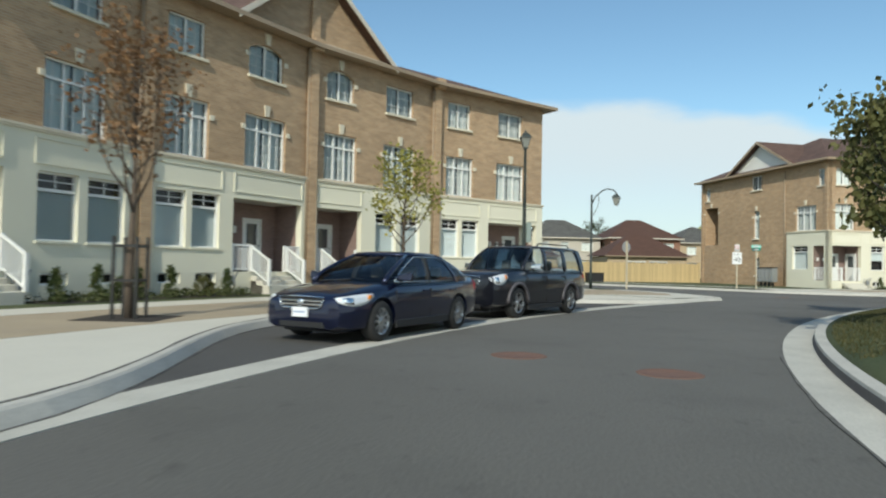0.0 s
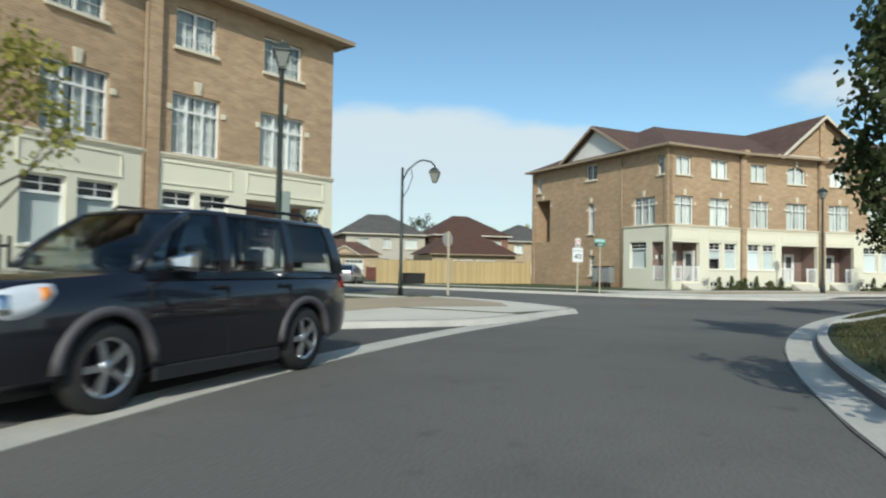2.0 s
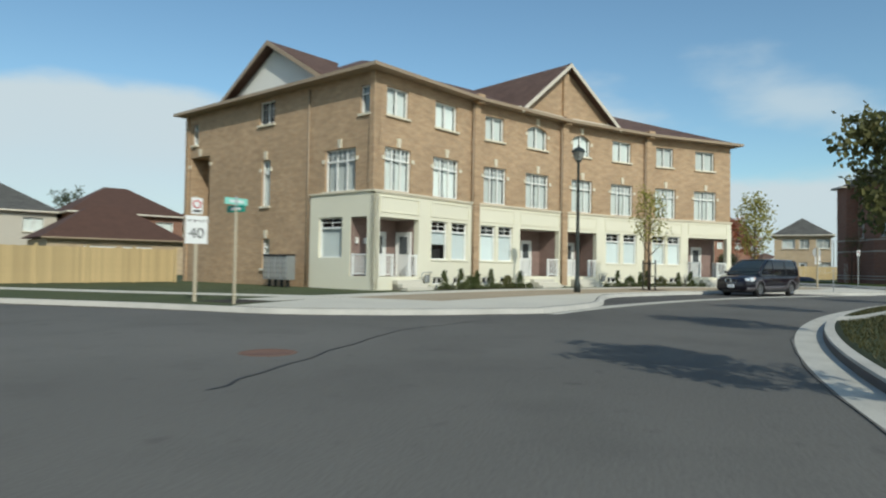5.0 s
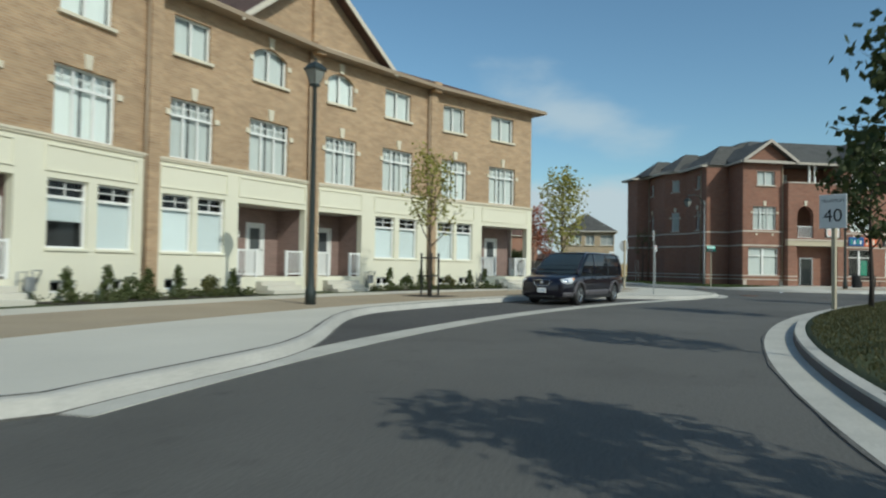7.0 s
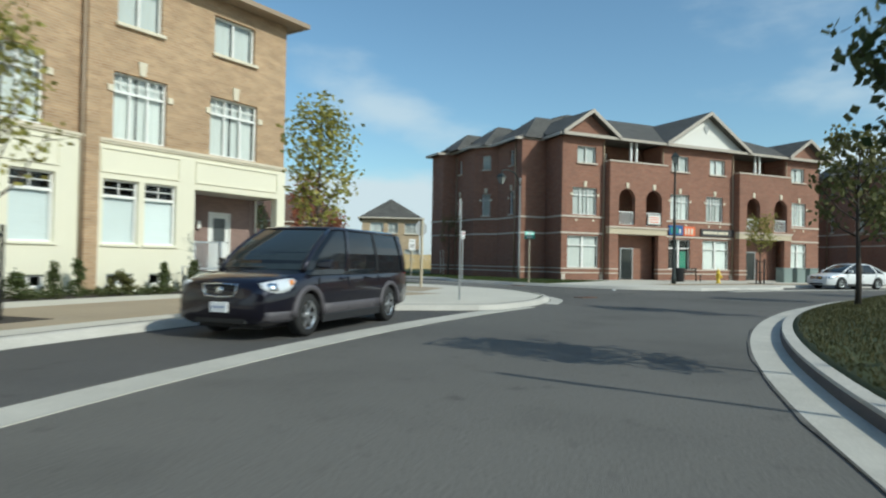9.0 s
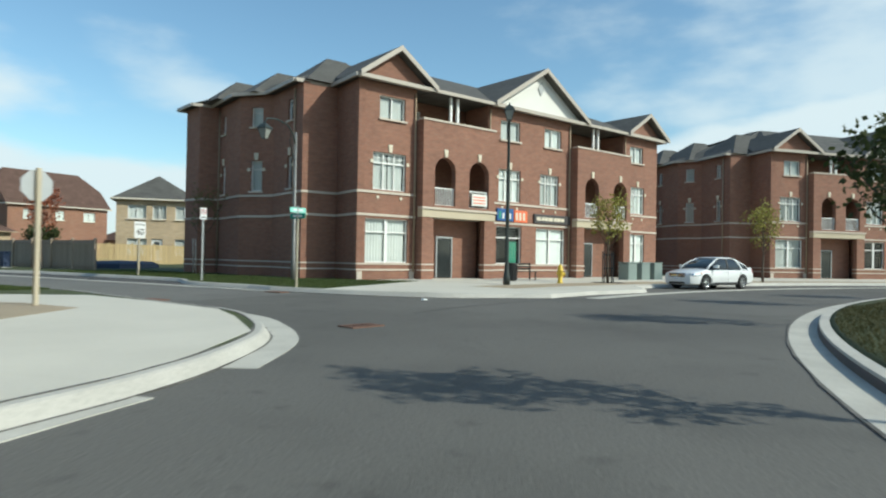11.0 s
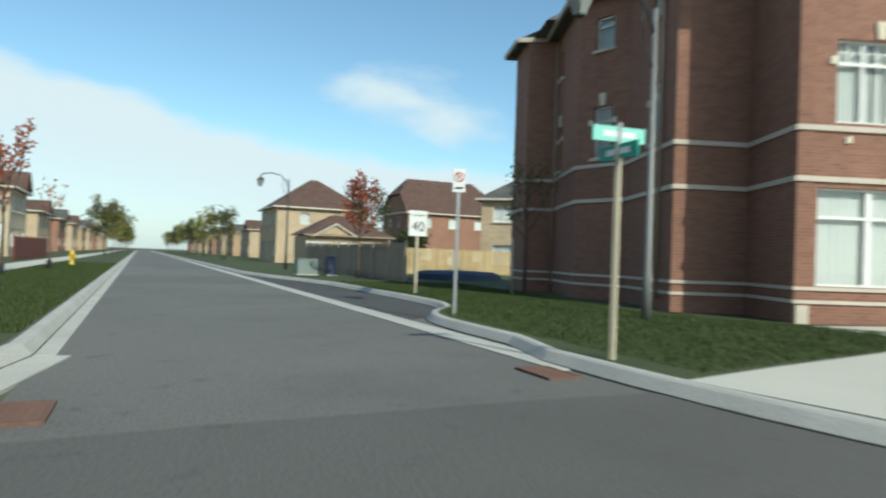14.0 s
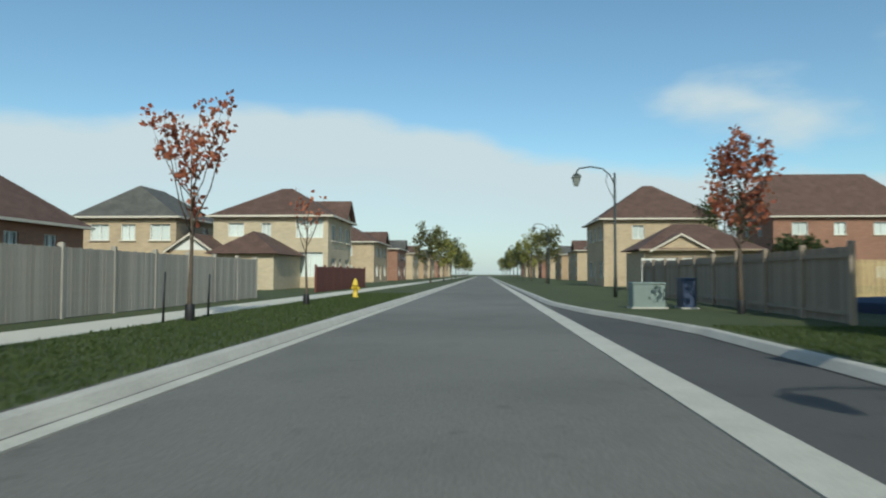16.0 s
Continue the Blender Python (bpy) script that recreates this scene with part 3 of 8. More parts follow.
def slabs(name, r0, r1, a0, a1, z, mat, label, category):
    """A ring of single concrete slabs with open joints over a darker bed."""
    bed = setting(name, Mesh().prism(band(r0, r1, a0, a1), 0.0, z - 0.006), SOIL, label, category)
    da = math.degrees(1.55 / r1)
    n = int((a1 - a0) / da)
    g = math.degrees(0.006 / r1)
    slab = Mesh().prism([(r0 * math.cos(radians(b)), r0 * math.sin(radians(b))) for b in (g, da / 2, da - g)] + [(r1 * math.cos(radians(b)), r1 * math.sin(radians(b))) for b in (da - g, da / 2, g)], z - 0.05, z).data("slab", mat)
    for k in range(n):
        part("slab", slab, None, bed, "", pose(CX, CY, 0, 0, 0, a0 + da * k))


paving("pavement_townhouses", between(KERB_A, 52.0, 132, 204), 0.150, CONCRETE, "pale broom-finished concrete pavement behind the kerb")
paving("aggregate_townhouses", band(51.95, 55.4, 134, 204), 0.154, AGGREGATE, "tan exposed-aggregate strip in the pavement")
paving("pavement_corner", [pol(48.6, 134), (10.6, 26.75), (11.2, 27.2), (11.75, 27.65), (11.9, 28.4), (11.7, 30.5), (11.25, 32.7), (10.4, 34.8), (9.6, 35.8), (7.4, 31.5), pol(51.95, 134)], 0.151, CONCRETE, "pale concrete pavement at the street corner")
paving("aggregate_corner", [pol(51.95, 134), (10.2, 28.6), (10.75, 30.8), (10.2, 33.4), (9.0, 35.4), pol(56.8, 133.3), pol(55.4, 134)], 0.152, AGGREGATE, "tan exposed-aggregate paving at the street corner")
slabs("sidewalk_townhouses", 55.4, 56.9, 133.4, 198, 0.158, CONCRETE, "pale concrete sidewalk before the houses", "sidewalk")
paving("pavement_corner_houses", between(KERB_B, 52.0, 75, 113), 0.150, CONCRETE, "pale broom-finished concrete pavement behind the kerb")
paving("aggregate_corner_houses", band(51.95, 55.4, 75.0, 109.5), 0.154, AGGREGATE, "tan exposed-aggregate strip in the pavement")
slabs("sidewalk_corner_houses", 55.4, 56.9, 75.5, 114.5, 0.158, CONCRETE, "pale concrete sidewalk before the houses", "sidewalk")
paving("pavement_street_corner", [pol(48.25, 77.2), (55.3, 37.85), (57.6, 38.03), (59.6, 39.02), (61.12, 39.95), (62.8, 42.15), (64.3, 44.6), (63.9, 46.5), (62.0, 49.5), (57.5, 49.0), (57.0, 46.0), pol(53.5, 77.2)], 0.151, CONCRETE, "pale concrete pavement round the street corner")
paving("aggregate_street_corner", [(56.6, 44.2), (57.3, 42.2), (60.6, 42.5), (61.5, 44.3), (61.3, 46.2), (59.5, 48.0), (57.2, 47.5)], 0.155, AGGREGATE, "tan exposed-aggregate paving round the street corner")
paving("pavement_lane_corner", [(19.6, 40.5), (20.4, 39.3), (21.85, 38.22), (23.6, 37.33), (26.0, 36.62), (26.6, 39.2), (25.7, 42.2), (24.9, 44.0), (21.9, 42.0)], 0.151, CONCRETE, "pale concrete pavement round the lane corner")
paving("pavement_shops", between(KERB_C, 52.0, 20, 60.5), 0.150, CONCRETE, "pale concrete pavement before the shops")
paving("aggregate_shops", band(51.95, 54.0, 12, 55), 0.154, AGGREGATE, "tan exposed-aggregate strip before the shops")
paving("pavement_corner_shops", [(69.75, 39.95), (71.5, 39.5), (74.6, 38.6), (76.8, 38.2), (78.4, 40.2), (80.2, 38.8), pol(53.95, 51.8), pol(51.95, 55), pol(50.3, 57), (69.45, 34.1), (68.85, 36.0), (69.15, 38.0)], 0.152, CONCRETE, "pale concrete pavement widening at the shop corner")
paving("forecourt_shops", band(53.95, 63.5, 10, 52), 0.158, CONCRETE, "pale concrete forecourt of the red brick shops", "sidewalk")
walk_ = setting("sidewalk_street", Mesh().prism([street(-3, -9.85), street(330, -9.85), street(330, -11.45), street(-3, -11.45)], 0.0, 0.148), SOIL, "pale concrete sidewalk along the wooden fence", "sidewalk")
slab_ = Mesh().box(0.006, 1.594, 0.0, 1.6, 0.1, 0.154).data("slab", CONCRETE)
for k in range(60):
    part("slab", slab_, None, walk_, "", pose(*street(-3 + 1.6 * k, -9.85), 0, 0, 0, 62.48))
part("far_slab", Mesh().prism([street(93, -9.85), street(330, -9.85), street(330, -11.45), street(93, -11.45)], 0.1, 0.154), CONCRETE, walk_)
paving("path_corner", [lane(60, 14.6), lane(6, 14.8), lane(-1.0, 15.2), lane(-2.6, 16.6), lane(6, 16.2), lane(60, 16.0)], 0.150, CONCRETE, "pale concrete path across the corner lawn", "sidewalk")
paving("path_side", [lane(60, -1.6), lane(2, -1.6), lane(0.5, -2.4), lane(2, -3.1), lane(8, -3.1), lane(60, -3.1)], 0.150, CONCRETE, "pale concrete path along the side street", "sidewalk")
for k, a in enumerate((130.0, 107.6)):
    w, strip = math.degrees(0.8 / 40.0), Mesh()
    strip.loft([[(*pol(r, a - w), -0.1), (*pol(r, a + w), -0.1), (*pol(r, a + w), park_height(r) + 0.012), (*pol(r, a - w), park_height(r) + 0.012)] for r in (41.4, 41.1, 40.8, 40.5, 40.2, 39.9, 39.6, 30.0)])
    setting("park_path_%d" % (k + 1), strip, CONCRETE, "pale concrete path leading into the park", "path")

# ---------- windows ----------
CACHE = {}


def cached(key, build):
    if key not in CACHE:
        CACHE[key] = build()
    return CACHE[key]


def sash(w, h, style):
    """White frame of a window, from its lower left corner."""
    m, f, bars = Mesh(), 0.055, []
    m.box(0, f, -0.04, 0.06, 0, h).box(w - f, w, -0.04, 0.06, 0, h).box(f, w - f, -0.04, 0.06, 0, f).box(f, w - f, -0.04, 0.06, h - f, h)

    def up(x, z0, z1, t=0.05):
        bars.append(Mesh().box(x - t / 2, x + t / 2, -0.028 if t > 0.03 else -0.017, 0.048 if t > 0.03 else 0.006, z0, z1))

    def across(z, x0, x1, t=0.05):
        bars.append(Mesh().box(x0, x1, -0.03 if t > 0.03 else -0.02, 0.05 if t > 0.03 else 0.008, z - t / 2, z + t / 2))
    if style == "triple":
        t = h * 0.72
        across(t, f, w - f, 0.07)
        for k in (1, 2):
            up(w * k / 3, f, h - f, 0.06)
        for k in range(6):
            if k % 2 == 0:
                up(w * (k + 1) / 6, t, h - f, 0.025)
        across((t + h) / 2, f, w - f, 0.02)
    elif style == "grid":
        t = h * 0.72
        across(t, f, w - f, 0.07)
        for k in (1, 2):
            up(w * k / 3, f, h - f, 0.06)
        for k in (1, 3, 5):
            up(w * k / 6, f, h - f, 0.014)
        for k in (1, 2):
            across(t * k / 3, f, w - f, 0.014)
    elif style == "slider":
        up(w / 2, f, h - f, 0.07)
    elif style == "slider_grid":
        up(w / 2, f, h - f, 0.07)
        for k in (1, 3):
            up(w * k / 4, f, h - f, 0.014)
        for k in (1, 2):
            across(h * k / 3, f, w - f, 0.014)
    elif style == "ground":
        t = h * 0.74
        across(t, f, w - f, 0.08)
        up(w / 2, t, h - f, 0.03)
        across((t + h) / 2, f, w - f, 0.025)
    elif style == "shop":
        across(h * 0.7, f, w - f, 0.07)
        up(w / 2, f, h - f, 0.16)
    elif style == "narrow":
        across(h * 0.72, f, w - f, 0.05)
    return m.data("window", WHITE), [b.data("glazing_bar", WHITE) for b in bars]


def window(parent, x0, z0, w, h, style="slider", y=0.18, back="curtain", turn=None, sill=None, drop=1.0):
    """A window set in an opening: frame, panes, and a curtain or a blind behind them."""
    at = pose(x0, y, z0) if turn is None else turn @ pose(x0, y, z0)
    key = (round(w, 2), round(h, 2), style)
    frame_, bars = cached(("sash",) + key, lambda: sash(w, h, style))
    win = part("window", frame_, None, parent, "", at)
    for b in bars:
        part("glazing_bar", b, None, win)
    pane = part("pane", cached(("pane",) + key[:2], lambda: Mesh().face([(0.04, 0.01, 0.04), (w - 0.04, 0.01, 0.04), (w - 0.04, 0.01, h - 0.04), (0.04, 0.01, h - 0.04)]).data("pane", GLASS)), None, win, "clear glass pane")
    pane.visible_shadow = False
    # shallow box whose near-black colour stands in for the shade indoors
    part("recess", cached(("recess",) + key[:2], lambda: Mesh().box(0.0, w, 0.34, 0.36, 0, h).box(0, 0.01, 0.06, 0.34, 0, h).box(w - 0.01, w, 0.06, 0.34, 0, h).box(0, w, 0.06, 0.34, h - 0.01, h).box(0, w, 0.06, 0.34, 0, 0.01).data("recess", PAINTED_DIM_ROOM)), None, win, "shallow box painted near-black for the dimness indoors")
    if back == "curtain":
        def folds():
            m, n = Mesh(), 24
            for a, b in ((0.03, 0.485), (0.515, 0.97)) if w > 1.0 else ((0.03, 0.97),):
                pts = [(w * (a + (b - a) * i / n), 0.11 + 0.025 * math.sin(i * 1.9) + 0.012 * math.sin(i * 4.7)) for i in range(n + 1)]
                m.loft([[(x, y_, 0.03) for x, y_ in pts], [(x, y_, h - 0.03) for x, y_ in pts]], False, True, False)
            return m.data("curtain", SHADE)
        part("curtain", cached(("curtain",) + key[:2], folds), None, win, "pale drawn curtain")
    elif back == "blind":
        part("blind", cached(("blind", drop) + key[:2], lambda: Mesh().box(0.03, w - 0.03, 0.08, 0.10, h * (1 - drop) + 0.03, h * 0.72).data("blind", BLIND)), None, win, "pale pulled-down blind")
    if sill:
        part("sill", cached(("sill",) + key[:1], lambda: Mesh().rbox(-0.08, w + 0.08, -0.26, 0.0, -0.10, 0.0, 0.012).data("sill", sill)), None, win, "pale stone sill")
    return win


def keystones(parent, x0, x1, z1, y, at=None, ears=True, mat=None, low=0.0):
    """A keystone over an opening and the two stone blocks beside it."""
    c = (x0 + x1) / 2
    tr = at or pose(0, 0, 0)
    ks = cached(("keystone", mat), lambda: Mesh().loft([[(-0.09, -0.06, 0), (0.09, -0.06, 0), (0.09, 0.05, 0), (-0.09, 0.05, 0)], [(-0.13, -0.07, 0.4), (0.13, -0.07, 0.4), (0.13, 0.05, 0.4), (-0.13, 0.05, 0.4)]]).data("keystone", mat or STONE))
    part("keystone", ks, None, parent, "pale stone keystone", tr @ pose(c, y, z1 + 0.03))
    if ears:
        er = cached(("ear", mat), lambda: Mesh().rbox(-0.09, 0.09, -0.05, 0.05, -0.09, 0.09, 0.01).data("stone_block", mat or STONE))
        for x in (x0 - 0.1, x1 + 0.1):
            part("stone_block", er, None, parent, "pale stone block", tr @ pose(x, y, z1 - 0.5 - low))


def entry_door(parent, at, w=0.95, h=2.05, mat=None):
    """A panelled door with a lit upper pane, a frame and a handle."""
    d = part("door", cached(("door", w, h, mat), lambda: Mesh().box(0.06, w - 0.06, 0, 0.05, 0, h - 0.06).rbox(0.16, w - 0.16, -0.012, 0, 0.12, h * 0.42, 0.004).data("door", mat or DOOR_WHITE)), None, parent, "", at)
    part("door_frame", cached(("doorframe", w, h), lambda: Mesh().box(0, 0.06, -0.04, 0.06, 0, h).box(w - 0.06, w, -0.04, 0.06, 0, h).box(0.06, w - 0.06, -0.04, 0.06, h - 0.06, h).data("door_frame", WHITE)), None, d, "white door frame")
    part("door_pane", cached(("doorpane", w, h), lambda: Mesh().box(w * 0.24, w * 0.76, -0.015, -0.006, h * 0.5, h * 0.9).data("door_pane", DOOR_GLASS)), None, d, "dark glazed upper panel")
    part("door_handle", cached(("doorhandle", w), lambda: Mesh().turned([(0.01, 0), (0.03, 0.02), (0.03, 0.06), (0.01, 0.07)], (w - 0.14, 0, 1.0), 10, "y").data("door_handle", BLACK_STEEL)), None, d, "dark door knob")
    return d


DOOR_GLASS = material("dark_door_glass", (0.07, 0.08, 0.085), 0.08, 0.2, 2, 10, 0)
PORCH_WOOD = material("porch_ceiling", (0.45, 0.42, 0.36), 0.7, 0.05, 1, 20, 0)


def railing(parent, a, b, h=0.95, pitch=0.11, name="railing"):
    """A white picket railing between two floor points (x, y, z)."""
    a, b = Vector(a), Vector(b)
    m = Mesh()
    up = Vector((0, 0, 1))
    d = (b - a)
    n = max(2, int(d.length / pitch))
    s = Vector((d.x, d.y, 0)).normalized()
    w = Vector((-s.y, s.x, 0))

    def bar(p, q, t, u):
        p, q = Vector(p), Vector(q)
        e = (q - p).normalized()
        g = s if abs(e.z) > 0.99 else up
        m.loft([[r + w * t * i + g * u * j for i, j in ((-1, -1), (1, -1), (1, 1), (-1, 1))] for r in (p, q)])
    bar(a + up * h, b + up * h, 0.035, 0.03)
    bar(a + up * 0.1, b + up * 0.1, 0.02, 0.025)
    for p in (a, b):
        bar(p, p + up * (h + 0.05), 0.045, 0.045)
    r = part(name, m, WHITE, parent, "white picket railing")
    turn = math.degrees(math.atan2(s.y, s.x))
    pk = cached(("picket", round(h, 2)), lambda: Mesh().box(-0.014, 0.014, -0.014, 0.014, 0.1, h).data("picket", WHITE))
    for k in range(1, n):
        p = a + d * k / n
        part("picket", pk, None, r, "", pose(p.x, p.y, p.z, 0, 0, turn))
    return r

# ---------- the tan brick townhouses ----------
BAND_Z, EAVE_Z, RIDGE_Z, DEEP = 4.32, 9.66, 13.0, 15.8
K_TURN = math.tan(radians(4.75))


def townhouse(m, L, kind, grid, group):
    """One house of a row: cream ground floor, two brick floors, shingled roof. kind: 0 left end, 1 and 2 under the gable, 3 right end.
    Local x runs along the front, y into the house."""
    h = thing("townhouse", m, ("three-storey tan brick corner townhouse with cream ground floor" if kind in (0, 3) else "three-storey tan brick townhouse with cream ground floor and gable"), "townhouse", group)
    kl, kr = (0.0 if kind == 0 else K_TURN), (0.0 if kind == 3 else K_TURN)
    low = {0: [(3.75, 4.95), (5.25, 6.5)], 1: [(0.4, 1.5), (1.72, 2.82)], 2: [(3.45, 4.65), (4.95, 6.15)], 3: [(0.4, 1.45), (1.65, 2.7)]}[kind]
    porch = {0: (0.34, 2.85), 1: (3.4, 6.72), 2: (0.33, 2.65), 3: (3.35, 6.75)}[kind]
    second = [(0.68, 2.36), (3.92, 5.86)]
    third = [(0.75, 2.15), (4.02, 5.68)]
    PF, PT, PD = 0.62, 3.22, 1.5
    # cream ground floor
    holes = [(a, b, 1.42, 3.25) for a, b in low] + [(porch[0], porch[1], PF, PT)]
    cellar = [(low[0][0] + 0.15, low[0][0] + 0.95), (low[1][0] + 0.2, low[1][0] + 1.0)]
    holes += [(a, b, 0.24, 0.58) for a, b in cellar]
    part("ground_wall", Mesh().holed(0, L, -0.3, BAND_Z, holes, 0.0, 0.3), STUCCO, h, "cream stucco ground-floor wall")
    part("cornice", Mesh().box(-0.02, L + 0.02, -0.08, 0.1, BAND_Z - 0.02, BAND_Z + 0.05).box(-0.02, L + 0.02, -0.05, 0.0, BAND_Z - 0.08, BAND_Z - 0.02), STONE, h, "pale stone cornice")
    panels = Mesh()
    for a, b in ((low[0][0] - 0.1, low[1][1] + 0.1), (porch[0], porch[1])):
        for q in ((a, b, 3.42, 3.47), (a, b, 4.08, 4.12), (a, a + 0.05, 3.47, 4.08), (b - 0.05, b, 3.47, 4.08)):
            panels.box(q[0], q[1], -0.035, 0.0, q[2], q[3])
    part("panel_moulding", panels, STUCCO, h, "cream raised moulding")
    for a, b in cellar:
        window(h, a, 0.24, b - a, 0.34, "slider", 0.12, "")
    for i, (a, b) in enumerate(low):
        window(h, a, 1.42, b - a, 1.83, "ground", 0.15, "blind", drop=(0.62 if kind == 0 and i == 0 and not grid else 1.0))
        part("window_sill", cached(("lowsill", round(b - a, 2)), lambda: Mesh().rbox(-0.05, b - a + 0.05, -0.05, 0.0, -0.07, 0.0, 0.01).data("window_sill", STUCCO)), None, h, "cream window sill", pose(a, 0, 1.42))
    # porch
    por = part("porch", Mesh().box(porch[0] - 0.3, porch[1] + 0.3, 0.02, PD, -0.3, PF), CONCRETE, h, "concrete porch floor")
    dx = {0: 1.3, 1: 5.1, 2: 1.3, 3: 5.65 if grid else 5.0}[kind]
    part("porch_wall", Mesh().holed(porch[0] - 0.3, porch[1] + 0.3, PF, PT + 0.2, [(dx, dx + 0.95, PF, PF + 2.05)], PD, PD + 0.2), PORCH_BRICK, por, "mauve brick back wall of the porch")
    part("porch_lining", Mesh().box(porch[0] - 0.3, porch[1] + 0.3, 0.3, PD, PT, PT + 0.1), PORCH_WOOD, por, "pale porch ceiling")
    for ends, x in ((kind != 0, porch[0] - 0.25), (kind != 3, porch[1] + 0.02)):
        if ends:
            part("porch_side", Mesh().box(x, x + 0.23, 0.302, PD - 0.002, PF, PT), PORCH_BRICK, por, "mauve brick porch side wall")
    entry_door(por, pose(dx, PD + 0.04, PF))
    for x in (dx - 0.45, dx - 0.95):
        part("wall_lamp", cached("walllamp", lambda: Mesh().rbox(-0.07, 0.07, -0.12, 0, 0, 0.26, 0.02).data("wall_lamp", SIDING)), None, por, "small white wall lamp", pose(x, PD - 0.002, PF + 1.45))
    mid = {0: 2.0, 1: 5.1, 2: 1.45, 3: 5.2}[kind]
    a, b = mid - 0.85, mid + 0.85
    for k in range(3):
        part("step", cached(("step", k), lambda: Mesh().rbox(-0.85, 0.85, -0.32 * (3 - k), 0.0, -0.3, PF * (k + 1) / 4, 0.015).data("step", CONCRETE)), None, por, "concrete step", pose(mid, -0.002 * k, 0.0))
    if grid:
        railing(h, (a, -0.95, 0.14), (a, -0.05, PF), 0.9)
        railing(h, (b, -0.95, 0.14), (b, -0.05, PF), 0.9)
        if porch[0] + 0.35 < a:
            railing(h, (porch[0] + 0.05, 0.1, PF), (a, 0.1, PF), 0.95)
        if porch[1] - 0.35 > b:
            railing(h, (b, 0.1, PF), (porch[1] - 0.05, 0.1, PF), 0.95)
    else:
        railing(h, (porch[0] + 0.05, 0.1, PF), (max(porch[0] + 0.6, a + 0.1), 0.1, PF), 0.95)
        railing(h, (min(porch[1] - 0.55, b - 0.1), 0.1, PF), (porch[1] - 0.05, 0.1, PF), 0.95)
    if kind == 0:
        entry_door(por, pose(porch[1] - 0.03, 1.4, PF, 0, 0, -90))
        railing(h, (0.12, 0.5, PF), (0.12, PD - 0.05, PF), 0.95)
    # brick floors
    arch = {1: 1, 2: 0}.get(kind)
    holes = [(a, b, 4.42, 6.34) for a, b in second] + [(a, b, 7.75, 9.0) for a, b in third]
    part("brick_wall", Mesh().holed(0, L, BAND_Z + 0.02, EAVE_Z - 0.1, holes, 0.1, 0.4), BRICK, h, "tan brick upper wall")
    for i, (a, b) in enumerate(second):
        window(h, a, 4.42, b - a, 1.92, "grid" if grid else "triple", 0.25, "curtain")
        keystones(h, a, b, 6.34, 0.1)
    for i, (a, b) in enumerate(third):
        window(h, a, 7.75, b - a, 1.25, "slider_grid" if grid else "slider", 0.25, "curtain", sill=STONE)
        if arch == i:
            w = b - a
            curve_ = [(a + w * k / 10, 9.0 - 0.26 * (k / 5 - 1) ** 2) for k in range(11)]
            fill = Mesh().loft([[(x, 0.1, z), (x, 0.24, z), (x, 0.24, 9.02), (x, 0.1, 9.02)] for x, z in curve_])
            part("arch", fill, BRICK, h, "brick segmental arch")
            keystones(h, a, b, 9.0, 0.1)
    # ends and back
    back = [(-kl * DEEP, DEEP), (L + kr * DEEP, DEEP)]
    part("back_wall", Mesh().prism([(back[0][0], DEEP - 0.3), (back[1][0], DEEP - 0.3), back[1], back[0]], 0.0, EAVE_Z - 0.1), BRICK, h, "tan brick back wall")
    if kind == 0:
        end = pose(0, DEEP, 0, 0, 0, -90)      # local x of the end wall counts from the back
        E = lambda s0, s1, z0, z1: (DEEP - s1, DEEP - s0, z0, z1)
        hb = [E(0.4, 1.1, 7.75, 9.0), E(7.35, 8.65, 8.15, 9.35), E(14.6, 15.2, 7.8, 9.0), E(1.35, 3.4, 4.42, 6.34), E(7.65, 8.35, 4.0, 6.34), E(13.3, 15.3, 3.6, 7.1), E(7.6, 8.2, 0.85, 2.35)]
        wl_ = part("end_wall", Mesh().holed(0.3, DEEP - 4.3, -0.3, EAVE_Z - 0.1, hb, 0.1, 0.4).holed(DEEP - 4.3, DEEP - 0.1, BAND_Z + 0.02, EAVE_Z - 0.1, hb, 0.1, 0.4), BRICK, h, "tan brick end wall", end)
        part("end_ground_wall", Mesh().holed(DEEP - 4.3, DEEP, 0.0, BAND_Z, [E(2.05, 3.65, 1.42, 3.25), E(0.44, 1.5, PF, PT)], 0.0, 0.3), STUCCO, h, "cream stucco ground-floor wall", end)
        part("end_cornice", Mesh().box(DEEP - 4.32, DEEP + 0.06, -0.08, 0.1, BAND_Z - 0.02, BAND_Z + 0.05), STONE, h, "pale stone cornice", end)
        for q, style in zip(hb[:5] + hb[6:], ("narrow", "slider_grid", "narrow", "grid" if grid else "triple", "narrow", "narrow")):
            window(h, q[0], q[2], q[1] - q[0], q[3] - q[2], style, 0.25, "curtain" if style in ("triple", "narrow") else "", end, STONE)
        for q in (hb[3], hb[4], hb[5], hb[6]):
            keystones(h, q[0], q[1], q[3], 0.1, end, q is not hb[6])
        q = E(2.05, 3.65, 1.42, 3.25)
        window(h, q[0], q[2], q[1] - q[0], q[3] - q[2], "ground", 0.15, "blind", end)
        q = hb[5]
        part("balcony", Mesh().box(q[0], q[1], 0.4, 2.0, q[2] - 0.15, q[2]).box(q[0] - 0.1, q[0], 0.4, 2.0, q[2], q[3]).box(q[1], q[1] + 0.1, 0.4, 2.0, q[2], q[3]).box(q[0], q[1], 1.9, 2.0, q[2], q[3]).box(q[0], q[1], 0.4, 2.0, q[3], q[3] + 0.1), BRICK, h, "deep brick balcony recess", end)
